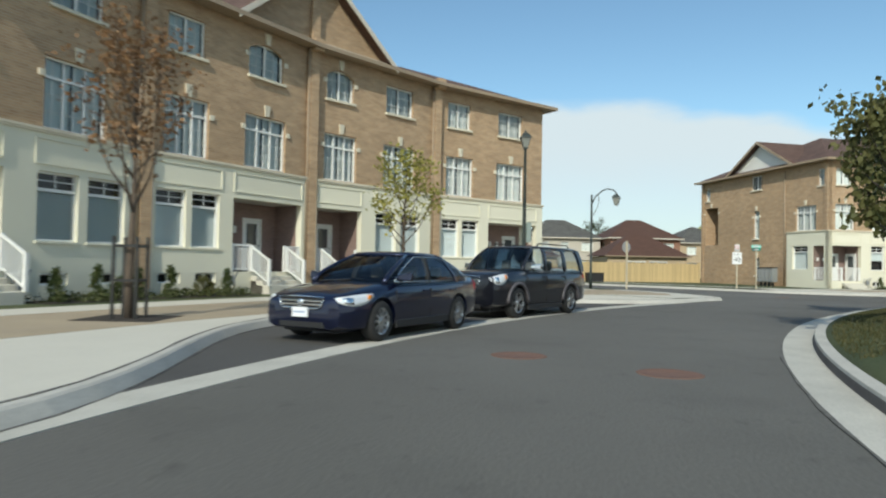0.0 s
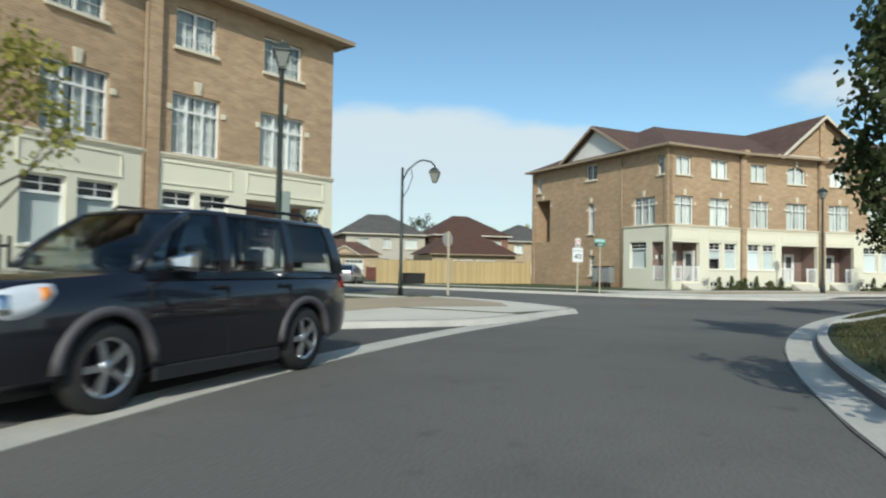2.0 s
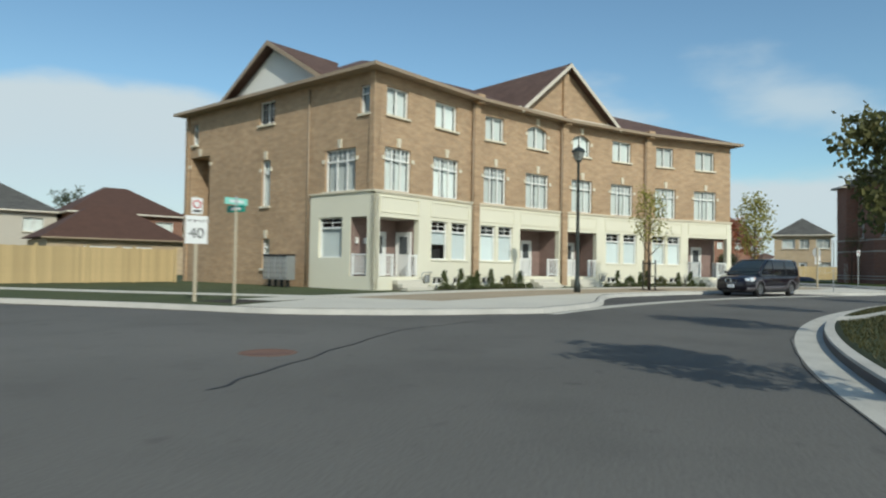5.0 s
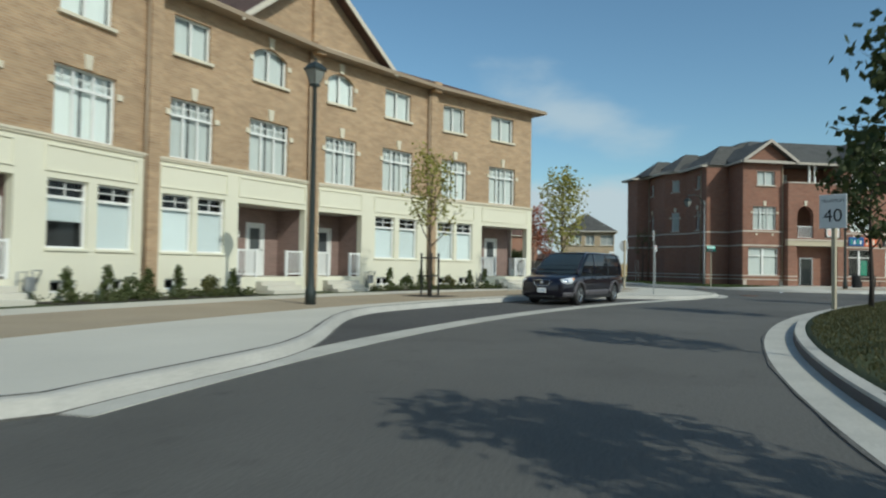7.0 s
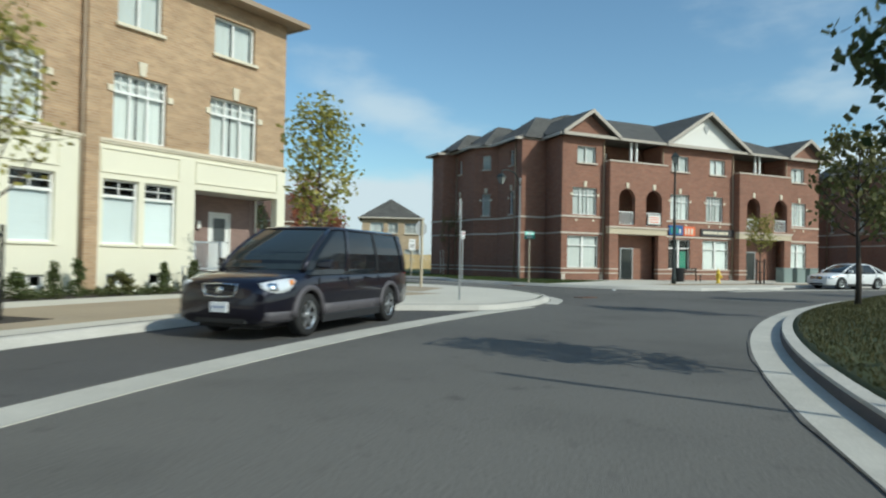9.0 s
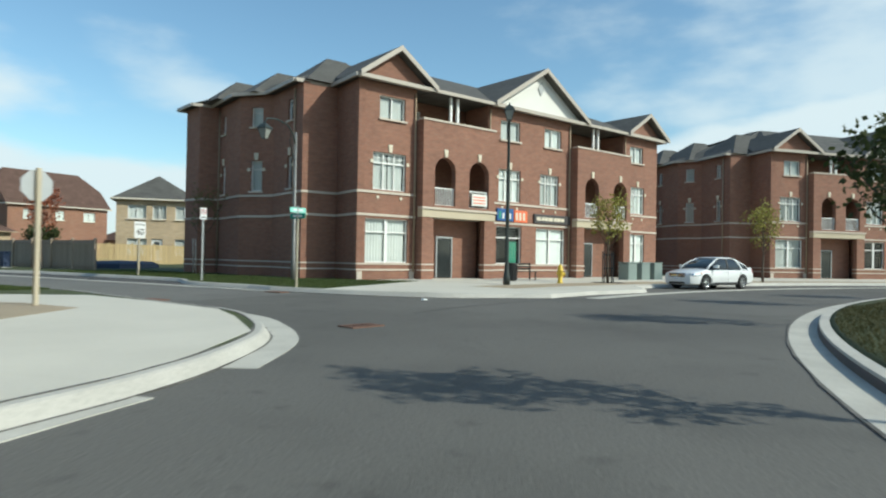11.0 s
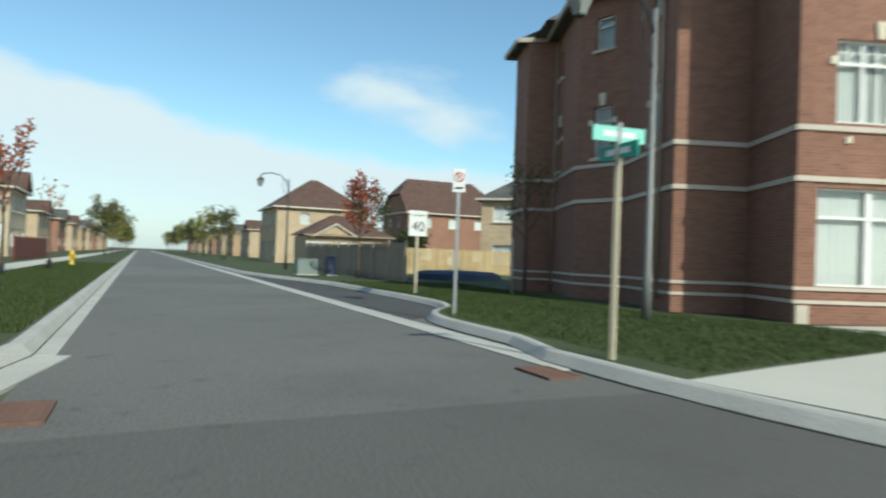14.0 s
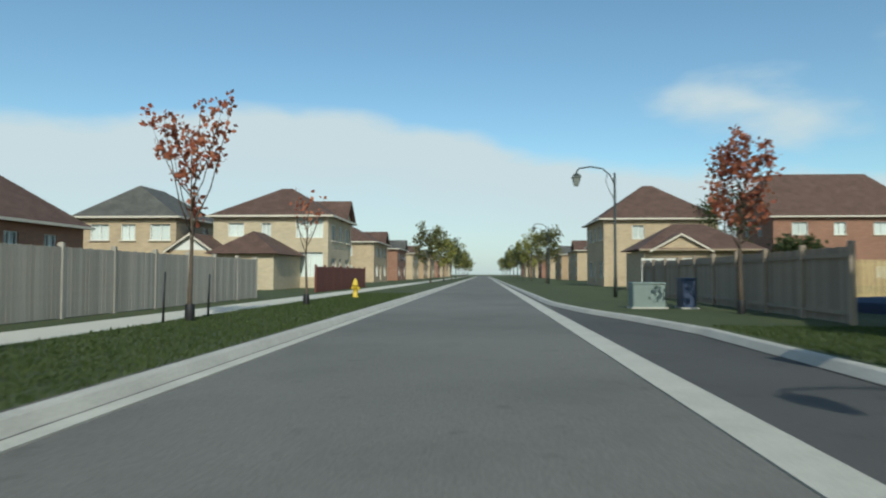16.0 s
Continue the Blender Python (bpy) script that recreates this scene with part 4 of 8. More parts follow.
        part("balcony_door", Mesh().box(q[0] + 0.9, q[1] - 0.2, 1.86, 1.9, q[2], q[2] + 2.3), SIDING, h, "pale balcony door", end)
        part("gable_siding", Mesh().loft([[(DEEP - 11.2, 0.1, EAVE_Z + 0.1), (DEEP - 3.5, 0.1, EAVE_Z + 0.1), (DEEP - 7.4, 0.1, 11.95)], [(DEEP - 11.2, 0.3, EAVE_Z + 0.1), (DEEP - 3.5, 0.3, EAVE_Z + 0.1), (DEEP - 7.4, 0.3, 11.95)]]), SIDING, h, "white siding gable", end)
        pk, zl = 12.2, EAVE_Z + 0.02
        gr = Mesh()
        for sgn, s0 in ((-1, 11.5), (1, 3.2)):
            gr.loft([[(DEEP - s0, -0.4, zl - 0.02), (DEEP - s0, -0.4, zl + 0.12), (DEEP - s0, 0.6, zl + 0.12), (DEEP - s0, 0.6, zl - 0.02)], [(DEEP - 7.4, -0.4, pk - 0.14), (DEEP - 7.4, -0.4, pk), (DEEP - 7.4, 4.2, pk), (DEEP - 7.4, 4.2, pk - 0.14)]])
        part("gable_roof", gr, SHINGLE, h, "brown shingled gable roof", end)
        rk = Mesh()
        for s0 in (11.5, 3.2):
            rk.loft([[(DEEP - s0, -0.46, zl - 0.16), (DEEP - s0, -0.46, zl + 0.06), (DEEP - s0, -0.40, zl + 0.06), (DEEP - s0, -0.40, zl - 0.16)], [(DEEP - 7.4, -0.46, pk - 0.22), (DEEP - 7.4, -0.46, pk), (DEEP - 7.4, -0.40, pk), (DEEP - 7.4, -0.40, pk - 0.22)]])
        part("rake_board", rk, FASCIA, h, "tan rake board", end)
        part("downpipe", Mesh().tube([(DEEP - 4.55, 0.03, EAVE_Z - 0.3), (DEEP - 4.55, 0.03, 0.2)], 0.05, 8), FASCIA, h, "tan downpipe", end)
    if kind == 3:
        part("end_wall", Mesh().box(L - 0.4, L - 0.1, 0.4, DEEP - 0.3, BAND_Z + 0.02, EAVE_Z - 0.1).box(L - 0.4, L - 0.1, 2.1, DEEP - 0.3, 0.0, BAND_Z + 0.02), BRICK, h, "tan brick end wall")
        part("end_ground_wall", Mesh().box(L - 0.3, L - 0.001, 0.302, 2.1, PT, BAND_Z).box(L - 0.3, L - 0.001, 1.5, 2.1, 0.0, PT).box(L - 0.3, L - 0.001, 0.302, 1.5, 0.0, PF), STUCCO, h, "cream stucco ground-floor wall")
        railing(h, (L - 0.15, 0.35, PF), (L - 0.15, 1.45, PF), 0.95)
    # roof
    x0f, x1f = (-0.45 if kind == 0 else 0.45 * kl), (L + 0.45 if kind == 3 else L - 0.45 * kr)
    x0b, x1b = (-0.45 if kind == 0 else -kl * (DEEP + 0.45)), (L + 0.45 if kind == 3 else L + kr * (DEEP + 0.45))
    ym = DEEP / 2
    r0, r1 = (6.4 if kind == 0 else -kl * ym), (L - 6.4 if kind == 3 else L + kr * ym)
    A, B, C, D = (x0f, -0.4, EAVE_Z), (x1f, -0.4, EAVE_Z), (x1b, DEEP + 0.45, EAVE_Z), (x0b, DEEP + 0.45, EAVE_Z)
    R0, R1 = (r0, ym, RIDGE_Z), (r1, ym, RIDGE_Z)
    rf = Mesh().face([A, B, R1, R0]).face([C, D, R0, R1])
    if kind == 0:
        rf.face([D, A, R0])
    if kind == 3:
        rf.face([B, C, R1])
    low_ = lambda p: (p[0], p[1], EAVE_Z - 0.06)
    rf.face([low_(A), low_(D), low_(C), low_(B)])
    for p, q in ((A, B), (B, C), (C, D), (D, A)):
        rf.face([low_(p), low_(q), q, p])
    part("roof", rf, SHINGLE, h, "brown shingled hip roof" if kind in (0, 3) else "brown shingled roof")
    fs = Mesh().box(x0f, x1f, -0.52, -0.405, EAVE_Z - 0.14, EAVE_Z + 0.02)
    part("soffit", Mesh().box(x0f, x1f, -0.40, 0.12, EAVE_Z - 0.12, EAVE_Z - 0.065), FASCIA, h, "tan soffit under the eaves")
    if kind == 0:
        part("gutter", Mesh().box(-0.57, -0.455, -0.52, DEEP + 0.4, EAVE_Z - 0.14, EAVE_Z + 0.02), FASCIA, h, "tan metal gutter")
        part("soffit", Mesh().box(-0.45, 0.12, 0.125, DEEP + 0.4, EAVE_Z - 0.12, EAVE_Z - 0.065), FASCIA, h, "tan soffit under the eaves")
    if kind == 3:
        part("gutter", Mesh().box(L + 0.455, L + 0.57, -0.52, DEEP + 0.4, EAVE_Z - 0.14, EAVE_Z + 0.02), FASCIA, h, "tan metal gutter")
        part("soffit", Mesh().box(L - 0.12, L + 0.45, 0.125, DEEP + 0.4, EAVE_Z - 0.12, EAVE_Z - 0.065), FASCIA, h, "tan soffit under the eaves")
    part("gutter", fs, FASCIA, h, "tan metal gutter")
    # half of the front gable
    if kind in (1, 2):
        ga = L - 3.75 if kind == 1 else 0.0
        flip = (lambda x: x) if kind == 1 else (lambda x: L - x)
        base, peak, e0 = EAVE_Z + 0.16, 12.95, L - 3.75
        g = Mesh().loft([[(flip(e0), y, base), (flip(L), y, base), (flip(L), y, peak - 0.12)] for y in (0.06, 0.5)])
        part("gable", g, BRICK, h, "tan brick gable")
        zb = lambda u: base - 0.28 + (peak - base + 0.28) * u
        sl, rk = Mesh(), Mesh()
        depth_at = lambda z: -0.4 + (z - EAVE_Z) / (RIDGE_Z - EAVE_Z) * (ym + 0.4)
        x0_, x1_ = flip(e0 - 0.4), flip(L)
        zlo, zhi = base - 0.2, peak
        sl.face([(x0_, -0.45, zlo), (x1_, -0.45, zhi), (x1_, depth_at(zhi) + 0.1, zhi), (x0_, depth_at(zlo) + 0.1, zlo)])
        sl.face([(x0_, -0.45, zlo - 0.1), (x1_, -0.45, zhi - 0.1), (x1_, depth_at(zhi), zhi - 0.1), (x0_, depth_at(zlo), zlo - 0.1)])
        part("gable_roof", sl, SHINGLE, h, "brown shingled gable roof")
        rk.loft([[(x0_, -0.51, zlo - 0.22), (x0_, -0.455, zlo - 0.22), (x0_, -0.455, zlo + 0.02), (x0_, -0.51, zlo + 0.02)], [(x1_, -0.51, zhi - 0.22), (x1_, -0.455, zhi - 0.22), (x1_, -0.455, zhi + 0.02), (x1_, -0.51, zhi + 0.02)]])
        lo_, hi_ = sorted((flip(e0 - 0.35), flip(L)))
        rk.box(lo_, hi_, -0.18, 0.05, base - 0.14, base + 0.02)
        part("rake_board", rk, PALE_FASCIA, h, "pale rake board and gable ledge")
    # brick pier on the party line with the next house
    if kind in (1, 2, 3):
        top = 12.8 if kind == 2 else EAVE_Z + 0.05
        part("pier", Mesh().rbox(-0.2, 0.2, -0.14, 0.2, 0.1, top, 0.01).rbox(-0.24, 0.24, -0.42, 0.2, EAVE_Z - 0.25, EAVE_Z + 0.22, 0.03), BRICK, h, "tan brick pier on the party line")
        part("downpipe", Mesh().tube([(-0.27, -0.09, EAVE_Z - 0.2), (-0.27, -0.09, 0.25)], 0.045, 8), FASCIA, h, "brown downpipe")
    return h


def row_of_houses(first, heading, lengths, turn, grid, group, base):
    x, y = first
    for kind, L in enumerate(lengths):
        a = heading - turn * kind
        townhouse(pose(x, y, base, 0, 0, a), L, kind, grid, group)
        x, y = x + L * math.cos(radians(a)), y + L * math.sin(radians(a))


row_of_houses((-12.0, 12.87), 67.3, (7.19,) * 4, 10.2, True, "curved row of tan brick townhouses beside the bay", 0.30)
row_of_houses((28.4, 47.88), 12.2, (7.12,) * 4, 9.0, False, "curved row of tan brick townhouses on the corner", 0.12)

# ---------- the red brick shops ----------
def arched_slab(x0, x1, z0, z1, arches, y0, y1):
    """A slab with round-headed openings (left, right, sill, top)."""
    m = Mesh().holed(x0, x1, z0, z1, [(a, b, s, t) for a, b, s, t in arches], y0, y1)
    for a, b, s, t in arches:
        r, c, n = (b - a) / 2, (a + b) / 2, 14
        for k in range(n):
            p = [(c - r * math.cos(math.pi * u / n), t - r + r * math.sin(math.pi * u / n)) for u in (k, k + 1)]
            m.loft([[(p[0][0], y, p[0][1]), (p[1][0], y, p[1][1]), (p[1][0], y, t + 0.01), (p[0][0], y, t + 0.01)] for y in (y0, y1)])
    me = m.data("loggia", RED_BRICK)
    b = bmesh.new()
    b.from_mesh(me)
    bmesh.ops.remove_doubles(b, verts=b.verts, dist=0.012)
    b.to_mesh(me)
    b.free()
    return me


BEIGE_BEAM = material("beige_beam", (0.50, 0.43, 0.31), 0.8, 0.06, 1, 30, 0.05)
SHOP_GLASS_DARK = material("dark_shop_door", (0.03, 0.035, 0.035), 0.1, 0.2, 2, 10, 0)
BLUE_SIGN = material("blue_sign", (0.02, 0.10, 0.28), 0.5, 0.05, 2, 20, 0)
ORANGE_SIGN = material("orange_sign", (0.75, 0.16, 0.06), 0.5, 0.05, 2, 20, 0)
DARK_SIGN = material("dark_sign", (0.06, 0.055, 0.055), 0.5, 0.05, 2, 20, 0)
GREEN_POSTER = material("green_poster", (0.04, 0.30, 0.20), 0.6, 0.05, 2, 20, 0)


def shop_block(m, side, detail, label):
    """Three storeys of red brick over shops. Local x runs along the front, y into the building. side: outline of the flank, from the front corner back."""
    h = thing("shop_building", m, label, "building", "red brick shop buildings round the crescent")
    L, EZ, D = 26.2, 10.15, 14.0
    bands = ((0.76, 0.84, 0.05), (3.22, 3.34, 0.06), (4.38, 4.5, 0.06), (0.46, 0.54, 0.05))

    def courses(parent, x0, x1, y=0.0, at=None):
        for z0, z1, t in bands:
            part("stone_band", Mesh().box(x0, x1, y - t, y, z0, z1), PALE_STONE, parent, "pale stone course", at)

    # front walls: plain bays, with two loggias standing forward between them
    bays = [(0.0, 3.6, "left"), (8.8, 16.2, "middle"), (22.0, L, "right")]
    win = {"left": ([(1.25, 2.85)], [(0.9, 2.95)], [(0.5, 3.15)]),
           "middle": ([(9.85, 11.5), (13.7, 15.3)], [(9.75, 11.6), (13.35, 15.1)], [(9.6, 11.75), (13.05, 15.8)]),
           "right": ([(22.8, 24.4)], [(22.9, 24.6)], [(22.8, 24.7)])}
    for x0, x1, key in bays:
        t3, t2, t1 = win[key]
        holes = [(a, b, 8.25, 9.42) for a, b in t3] + [(a, b, 4.58, 6.5) for a, b in t2] + [(a, b, 0.86, 3.1) for a, b in t1]
        wall = part("front_wall", Mesh().holed(x0, x1, 0.0, EZ - 0.1, holes, 0.0, 0.35), RED_BRICK, h, "red brick front wall")
        courses(wall, x0, x1)
        for a, b in t3:
            window(h, a, 8.25, b - a, 1.17, "slider", 0.14, "curtain", None, PALE_STONE)
        for a, b in t2:
            window(h, a, 4.58, b - a, 1.92, "triple", 0.14, "curtain")
            keystones(wall, a, b, 6.5, 0.0, None, True, STONE)
            for x in (a + 0.3, b - 0.3):
                part("stone_block", Mesh().rbox(x - 0.07, x + 0.07, -0.05, 0.05, 4.12, 4.27, 0.01), STONE, wall, "pale stone block")
        for x in (x0 + 0.03, x1 - 0.33):
            part("plinth_foot", Mesh().box(x, x + 0.3, -0.045, -0.001, 0.0, 0.42), PALE_STONE, wall, "pale stone corner foot")
        for i, (a, b) in enumerate(t1):
            window(h, a, 0.86, b - a, 2.24, "shop", 0.14, "" if key == "middle" and i == 0 else "curtain")
    for k, (x0, x1) in enumerate(((3.6, 8.8), (16.2, 22.0))):
        PY, top = -0.65, 8.42
        w = x1 - x0
        lg = part("loggia", arched_slab(x0, x1, 3.75, top, [(x0 + 0.8, x0 + 2.25, 3.98, 6.55), (x1 - 1.95, x1 - 0.45, 3.98, 6.55)], PY, PY + 0.35), RED_BRICK, h, "projecting red brick loggia with two arches")
        part("loggia_side", Mesh().box(x0, x0 + 0.3, PY + 0.35, 0.0, 0.0, top), RED_BRICK, lg, "red brick side of the loggia")
        part("loggia_side", Mesh().box(x1 - 0.3, x1, PY + 0.35, 0.0, 0.0, top), RED_BRICK, lg, "red brick side of the loggia")
        for a in (x0, x1 - 0.75):
            pier = part("pier", Mesh().box(a, a + 0.75, PY, PY + 0.35, 0.0, 3.3), RED_BRICK, lg, "red brick pier")
            for z0, z1, t in bands[:1] + bands[3:]:
                part("pier_band", Mesh().box(a - 0.04, a + 0.79, PY - 0.05, PY + 0.4, z0, z1), PALE_STONE, pier, "pale stone course")
        part("beam", Mesh().box(x0 - 0.03, x1 + 0.03, PY - 0.04, PY + 0.38, 3.3, 3.72), BEIGE_BEAM, lg, "beige beam over the entrance")
        part("ledge", Mesh().box(x0 - 0.1, x1 + 0.1, PY - 0.12, PY + 0.3, 3.72, 3.84), PALE_STONE, lg, "pale stone ledge")
        part("coping", Mesh().box(x0 - 0.06, x1 + 0.06, PY - 0.06, PY + 0.41, top, top + 0.1), PALE_STONE, lg, "pale stone coping")
        part("terrace_floor", Mesh().box(x0 + 0.3, x1 - 0.3, PY + 0.35, 2.2, 7.3, 7.45), CONCRETE, lg, "concrete terrace floor")
        part("loggia_floor", Mesh().box(x0 + 0.3, x1 - 0.3, PY + 0.35, 1.8, 3.75, 3.9), CONCRETE, lg, "concrete loggia floor")
        part("loggia_back", Mesh().box(x0 - 0.3, x1 + 0.35, 1.8, 2.0, 0.0, 7.3), RED_BRICK, lg, "red brick wall behind the loggia")
        part("terrace_back", Mesh().holed(x0 - 0.3, x1 + 0.35, 7.45, EZ - 0.1, [(x0 + 0.5, x0 + 1.9, 7.5, 9.5)], 2.2, 2.4), RED_BRICK, lg, "red brick wall behind the terrace")
        window(h, x0 + 0.5, 7.5, 1.4, 2.0, "slider", 2.25, "curtain")
        for a in (x0 - 0.28, x1 + 0.05):
            part("return_wall", Mesh().box(a, a + 0.25, 0.35, 2.0, 0.0, EZ - 0.1), RED_BRICK, lg, "red brick return wall")
        for a in (x0 + 2.25, x0 + 2.75):
            part("post", Mesh().box(a, a + 0.14, -0.1, 0.04, 7.45, EZ - 0.12), WHITE, lg, "white terrace post")
        for a in (x0 + 0.8, x1 - 1.95):
            railing(h, (a, PY + 0.2, 3.9), (a + 1.45, PY + 0.2, 3.9), 1.0, 0.12)
            keystones(lg, a, a + 1.45, 6.55, PY, None, False, STONE)
        part("entry_wall", Mesh().box(x0 + 0.3, x1 - 0.3, 0.5, 0.7, 0.0, 3.7), RED_BRICK, lg, "red brick wall of the entry recess")
        part("entry_ceiling", Mesh().box(x0 + 0.3, x1 - 0.3, PY + 0.36, 0.49, 3.3, 3.4), PORCH_WOOD, lg, "pale entry ceiling")
        d = part("shop_door", Mesh().box(x0 + 1.9, x0 + 2.9, 0.44, 0.49, 0.05, 2.25), SHOP_GLASS_DARK, lg, "dark glazed shop door")
        part("door_frame", Mesh().box(x0 + 1.8, x0 + 1.9, 0.4, 0.49, 0.05, 2.35).box(x0 + 2.9, x0 + 3.0, 0.4, 0.49, 0.05, 2.35).box(x0 + 1.9, x0 + 2.9, 0.4, 0.49, 2.25, 2.35), GALV, d, "pale door frame")
        part("downpipe", Mesh().tube([(x0 - 0.12, -0.08, EZ - 0.3), (x0 - 0.12, -0.08, 0.4)], 0.05, 8), FASCIA, h, "tan downpipe")
        part("downpipe", Mesh().tube([(x1 + 0.12, -0.08, EZ - 0.3), (x1 + 0.12, -0.08, 0.4)], 0.05, 8), FASCIA, h, "tan downpipe")
        if detail and k == 0:
            part("banner", Mesh().box(x1 - 1.75, x1 - 0.6, PY - 0.02, PY + 0.02, 4.1, 4.75), SIDING, lg, "white banner with unreadable print")
            for z in (4.25, 4.42, 4.58):
                part("print_bar", Mesh().box(x1 - 1.65, x1 - 0.75, PY - 0.026, PY - 0.022, z - 0.03, z + 0.03), ORANGE_SIGN, lg, "faded pink bar of print")
    # flank: facets from the front corner back
    pts = side
    for i in range(len(pts) - 1):
        b, a = Vector(pts[i]), Vector(pts[i + 1])
        ln = (b - a).length
        ang = math.degrees(math.atan2(b.y - a.y, b.x - a.x))
        at = pose(a.x, a.y, 0, 0, 0, ang)
        u0, u1 = {2: (1.9, 2.55), 3: (0.68, 1.4), 4: (0.6, 1.2)}.get(i, (0, 0))
        holes = [(u0, u1, 4.7, 6.4), (u0, u1, 8.3, 9.4)] if u1 else []
        wall = part("side_wall", Mesh().holed(0, ln, 0.0, EZ - 0.1, holes, 0.0, 0.35), RED_BRICK, h, "red brick side wall", at)
        courses(wall, -0.04 if ln > 1 else 0.0, ln + 0.04 if ln > 1 else ln)
        for q in holes:
            window(h, q[0], q[2], q[1] - q[0], q[3] - q[2], "narrow", 0.16, "curtain", at, PALE_STONE)
            if 4 < q[2] < 5:
                keystones(wall, q[0], q[1], q[3], 0.0, None, True, STONE)
        if i in (2, 4):
            part("downpipe", Mesh().tube([(u1 + 0.4 if i == 2 else 0.2, -0.08, EZ - 0.3), (u1 + 0.4 if i == 2 else 0.2, -0.08, 0.3)], 0.05, 8), FASCIA, wall, "tan downpipe")
    bx = pts[-1]
    part("back_wall", Mesh().prism([(bx[0], bx[1]), (L - 0.36, D), (L - 0.36, D - 0.3), (bx[0], bx[1] - 0.3)], 0.0, EZ - 0.1), RED_BRICK, h, "red brick back wall")
    part("end_wall", Mesh().box(L - 0.35, L, 0.36, D, 0.0, EZ - 0.1), RED_BRICK, h, "red brick end wall")
    # roof: eaves outline lofted in to a high ridge
    eave = [(L + 0.45, -0.45), (L + 0.45, D + 0.45), (bx[0] - 0.4, bx[1] + 0.45)] + [(p[0] - 0.42, p[1] + 0.1) for p in reversed(pts[1:-1])] + [(-0.4, -0.5)]
    cx, cy = 11.0, 7.0
    inner = []
    for x, y in eave:
        v = Vector((min(max(x, 5.2), L - 6.0) - x, cy - y))
        inner.append((x + v.x * 0.93, y + v.y * 0.93))
    rf = Mesh().loft([[(x, y, EZ - 0.05) for x, y in eave], [(x, y, EZ) for x, y in eave], [(x, y, 13.2) for x, y in inner]])
    part("roof", rf, GREY_SHINGLE, h, "grey shingled hip roof")
    if side is FLANK:
        for x, y, r_, pk in ((1.45, 5.4, 3.15, 12.4), (0.5, 9.8, 3.15, 12.3), (-1.1, 12.2, 2.4, 11.9)):
            part("hip_roof", Mesh().loft([[(x - r_, y - r_, EZ), (x + r_, y - r_, EZ), (x + r_, y + r_, EZ), (x - r_, y + r_, EZ)], [(x - 0.3, y - 0.1, pk), (x + 0.9, y - 0.1, pk), (x + 0.9, y + 0.1, pk), (x - 0.3, y + 0.1, pk)]]), GREY_SHINGLE, h, "grey shingled hip over the flank")
    gt = Mesh()
    for a, b in zip(eave, eave[1:] + eave[:1]):
        va, vb = Vector(a), Vector(b)
        if (vb - va).length < 0.2:
            continue
        n = Vector((vb.y - va.y, va.x - vb.x)).normalized() * 0.1
        gt.loft([[(va.x, va.y, EZ - 0.16), (va.x + n.x, va.y + n.y, EZ - 0.16), (va.x + n.x, va.y + n.y, EZ + 0.02), (va.x, va.y, EZ + 0.02)], [(vb.x, vb.y, EZ - 0.16), (vb.x + n.x, vb.y + n.y, EZ - 0.16), (vb.x + n.x, vb.y + n.y, EZ + 0.02), (vb.x, vb.y, EZ + 0.02)]])
    part("gutter", gt, SHOP_FASCIA, h, "beige metal gutter")
    for x0, x1, pk, mat, lab in ((-0.3, 4.5, 11.95, RED_BRICK, "red brick gable"), (8.9, 17.4, 12.95, SIDING, "white siding gable"), (21.9, 26.8, 11.85, RED_BRICK, "red brick gable")):
        c, zb = (x0 + x1) / 2, EZ + 0.12
        part("gable", Mesh().loft([[(x0 + 0.35, y, zb), (x1 - 0.35, y, zb), (c, y, pk - 0.2)] for y in (-0.1, 0.15)]), mat, h, lab)
        gr = Mesh()
        for e in (x0, x1):
            gr.loft([[(e, -0.62, EZ - 0.08), (e, -0.62, EZ + 0.1), (e, 1.5, EZ + 0.1), (e, 1.5, EZ - 0.08)], [(c, -0.62, pk - 0.18), (c, -0.62, pk), (c, 7.0, pk), (c, 7.0, pk - 0.18)]])
        part("gable_roof", gr, GREY_SHINGLE, h, "grey shingled gable roof")
        rk = Mesh()
        for e in (x0 - 0.04, x1 + 0.04):
            rk.loft([[(e, -0.70, EZ - 0.16), (e, -0.63, EZ - 0.16), (e, -0.63, EZ + 0.12), (e, -0.70, EZ + 0.12)], [(c, -0.70, pk - 0.26), (c, -0.63, pk - 0.26), (c, -0.63, pk + 0.02), (c, -0.70, pk + 0.02)]])
        rk.box(x0 + 0.1, x1 - 0.1, -0.4, -0.12, EZ - 0.1, EZ + 0.1)
        part("rake_board", rk, SHOP_FASCIA, h, "beige rake board")
        if mat is SIDING:
            part("gable_vent", Mesh().prism([(-0.28, 0), (0, -0.42), (0.28, 0), (0, 0.42)], 0, 0.05), GALV, h, "grey diamond gable vent", pose(c, -0.11, 11.75, 90, 0, 0))
    return h


FLANK = [(0.0, 0.0), (0.28, 2.5), (-1.75, 2.5), (-1.55, 6.3), (-2.75, 8.0), (-2.5, 11.8), (-3.65, 12.0), (-3.75, 14.0)]
SHOP_SIZE = Matrix.Scale(0.94, 4)
shops = shop_block(pose(78.75, 40.6, 0.14, 0, 0, -47.0) @ SHOP_SIZE, FLANK, True, "three-storey red brick shop building with arched loggias and gables")
shop_block(pose(98.75, 13.4, 0.14, 0, 0, -70) @ SHOP_SIZE, FLANK, False, "three-storey red brick building farther along the crescent")
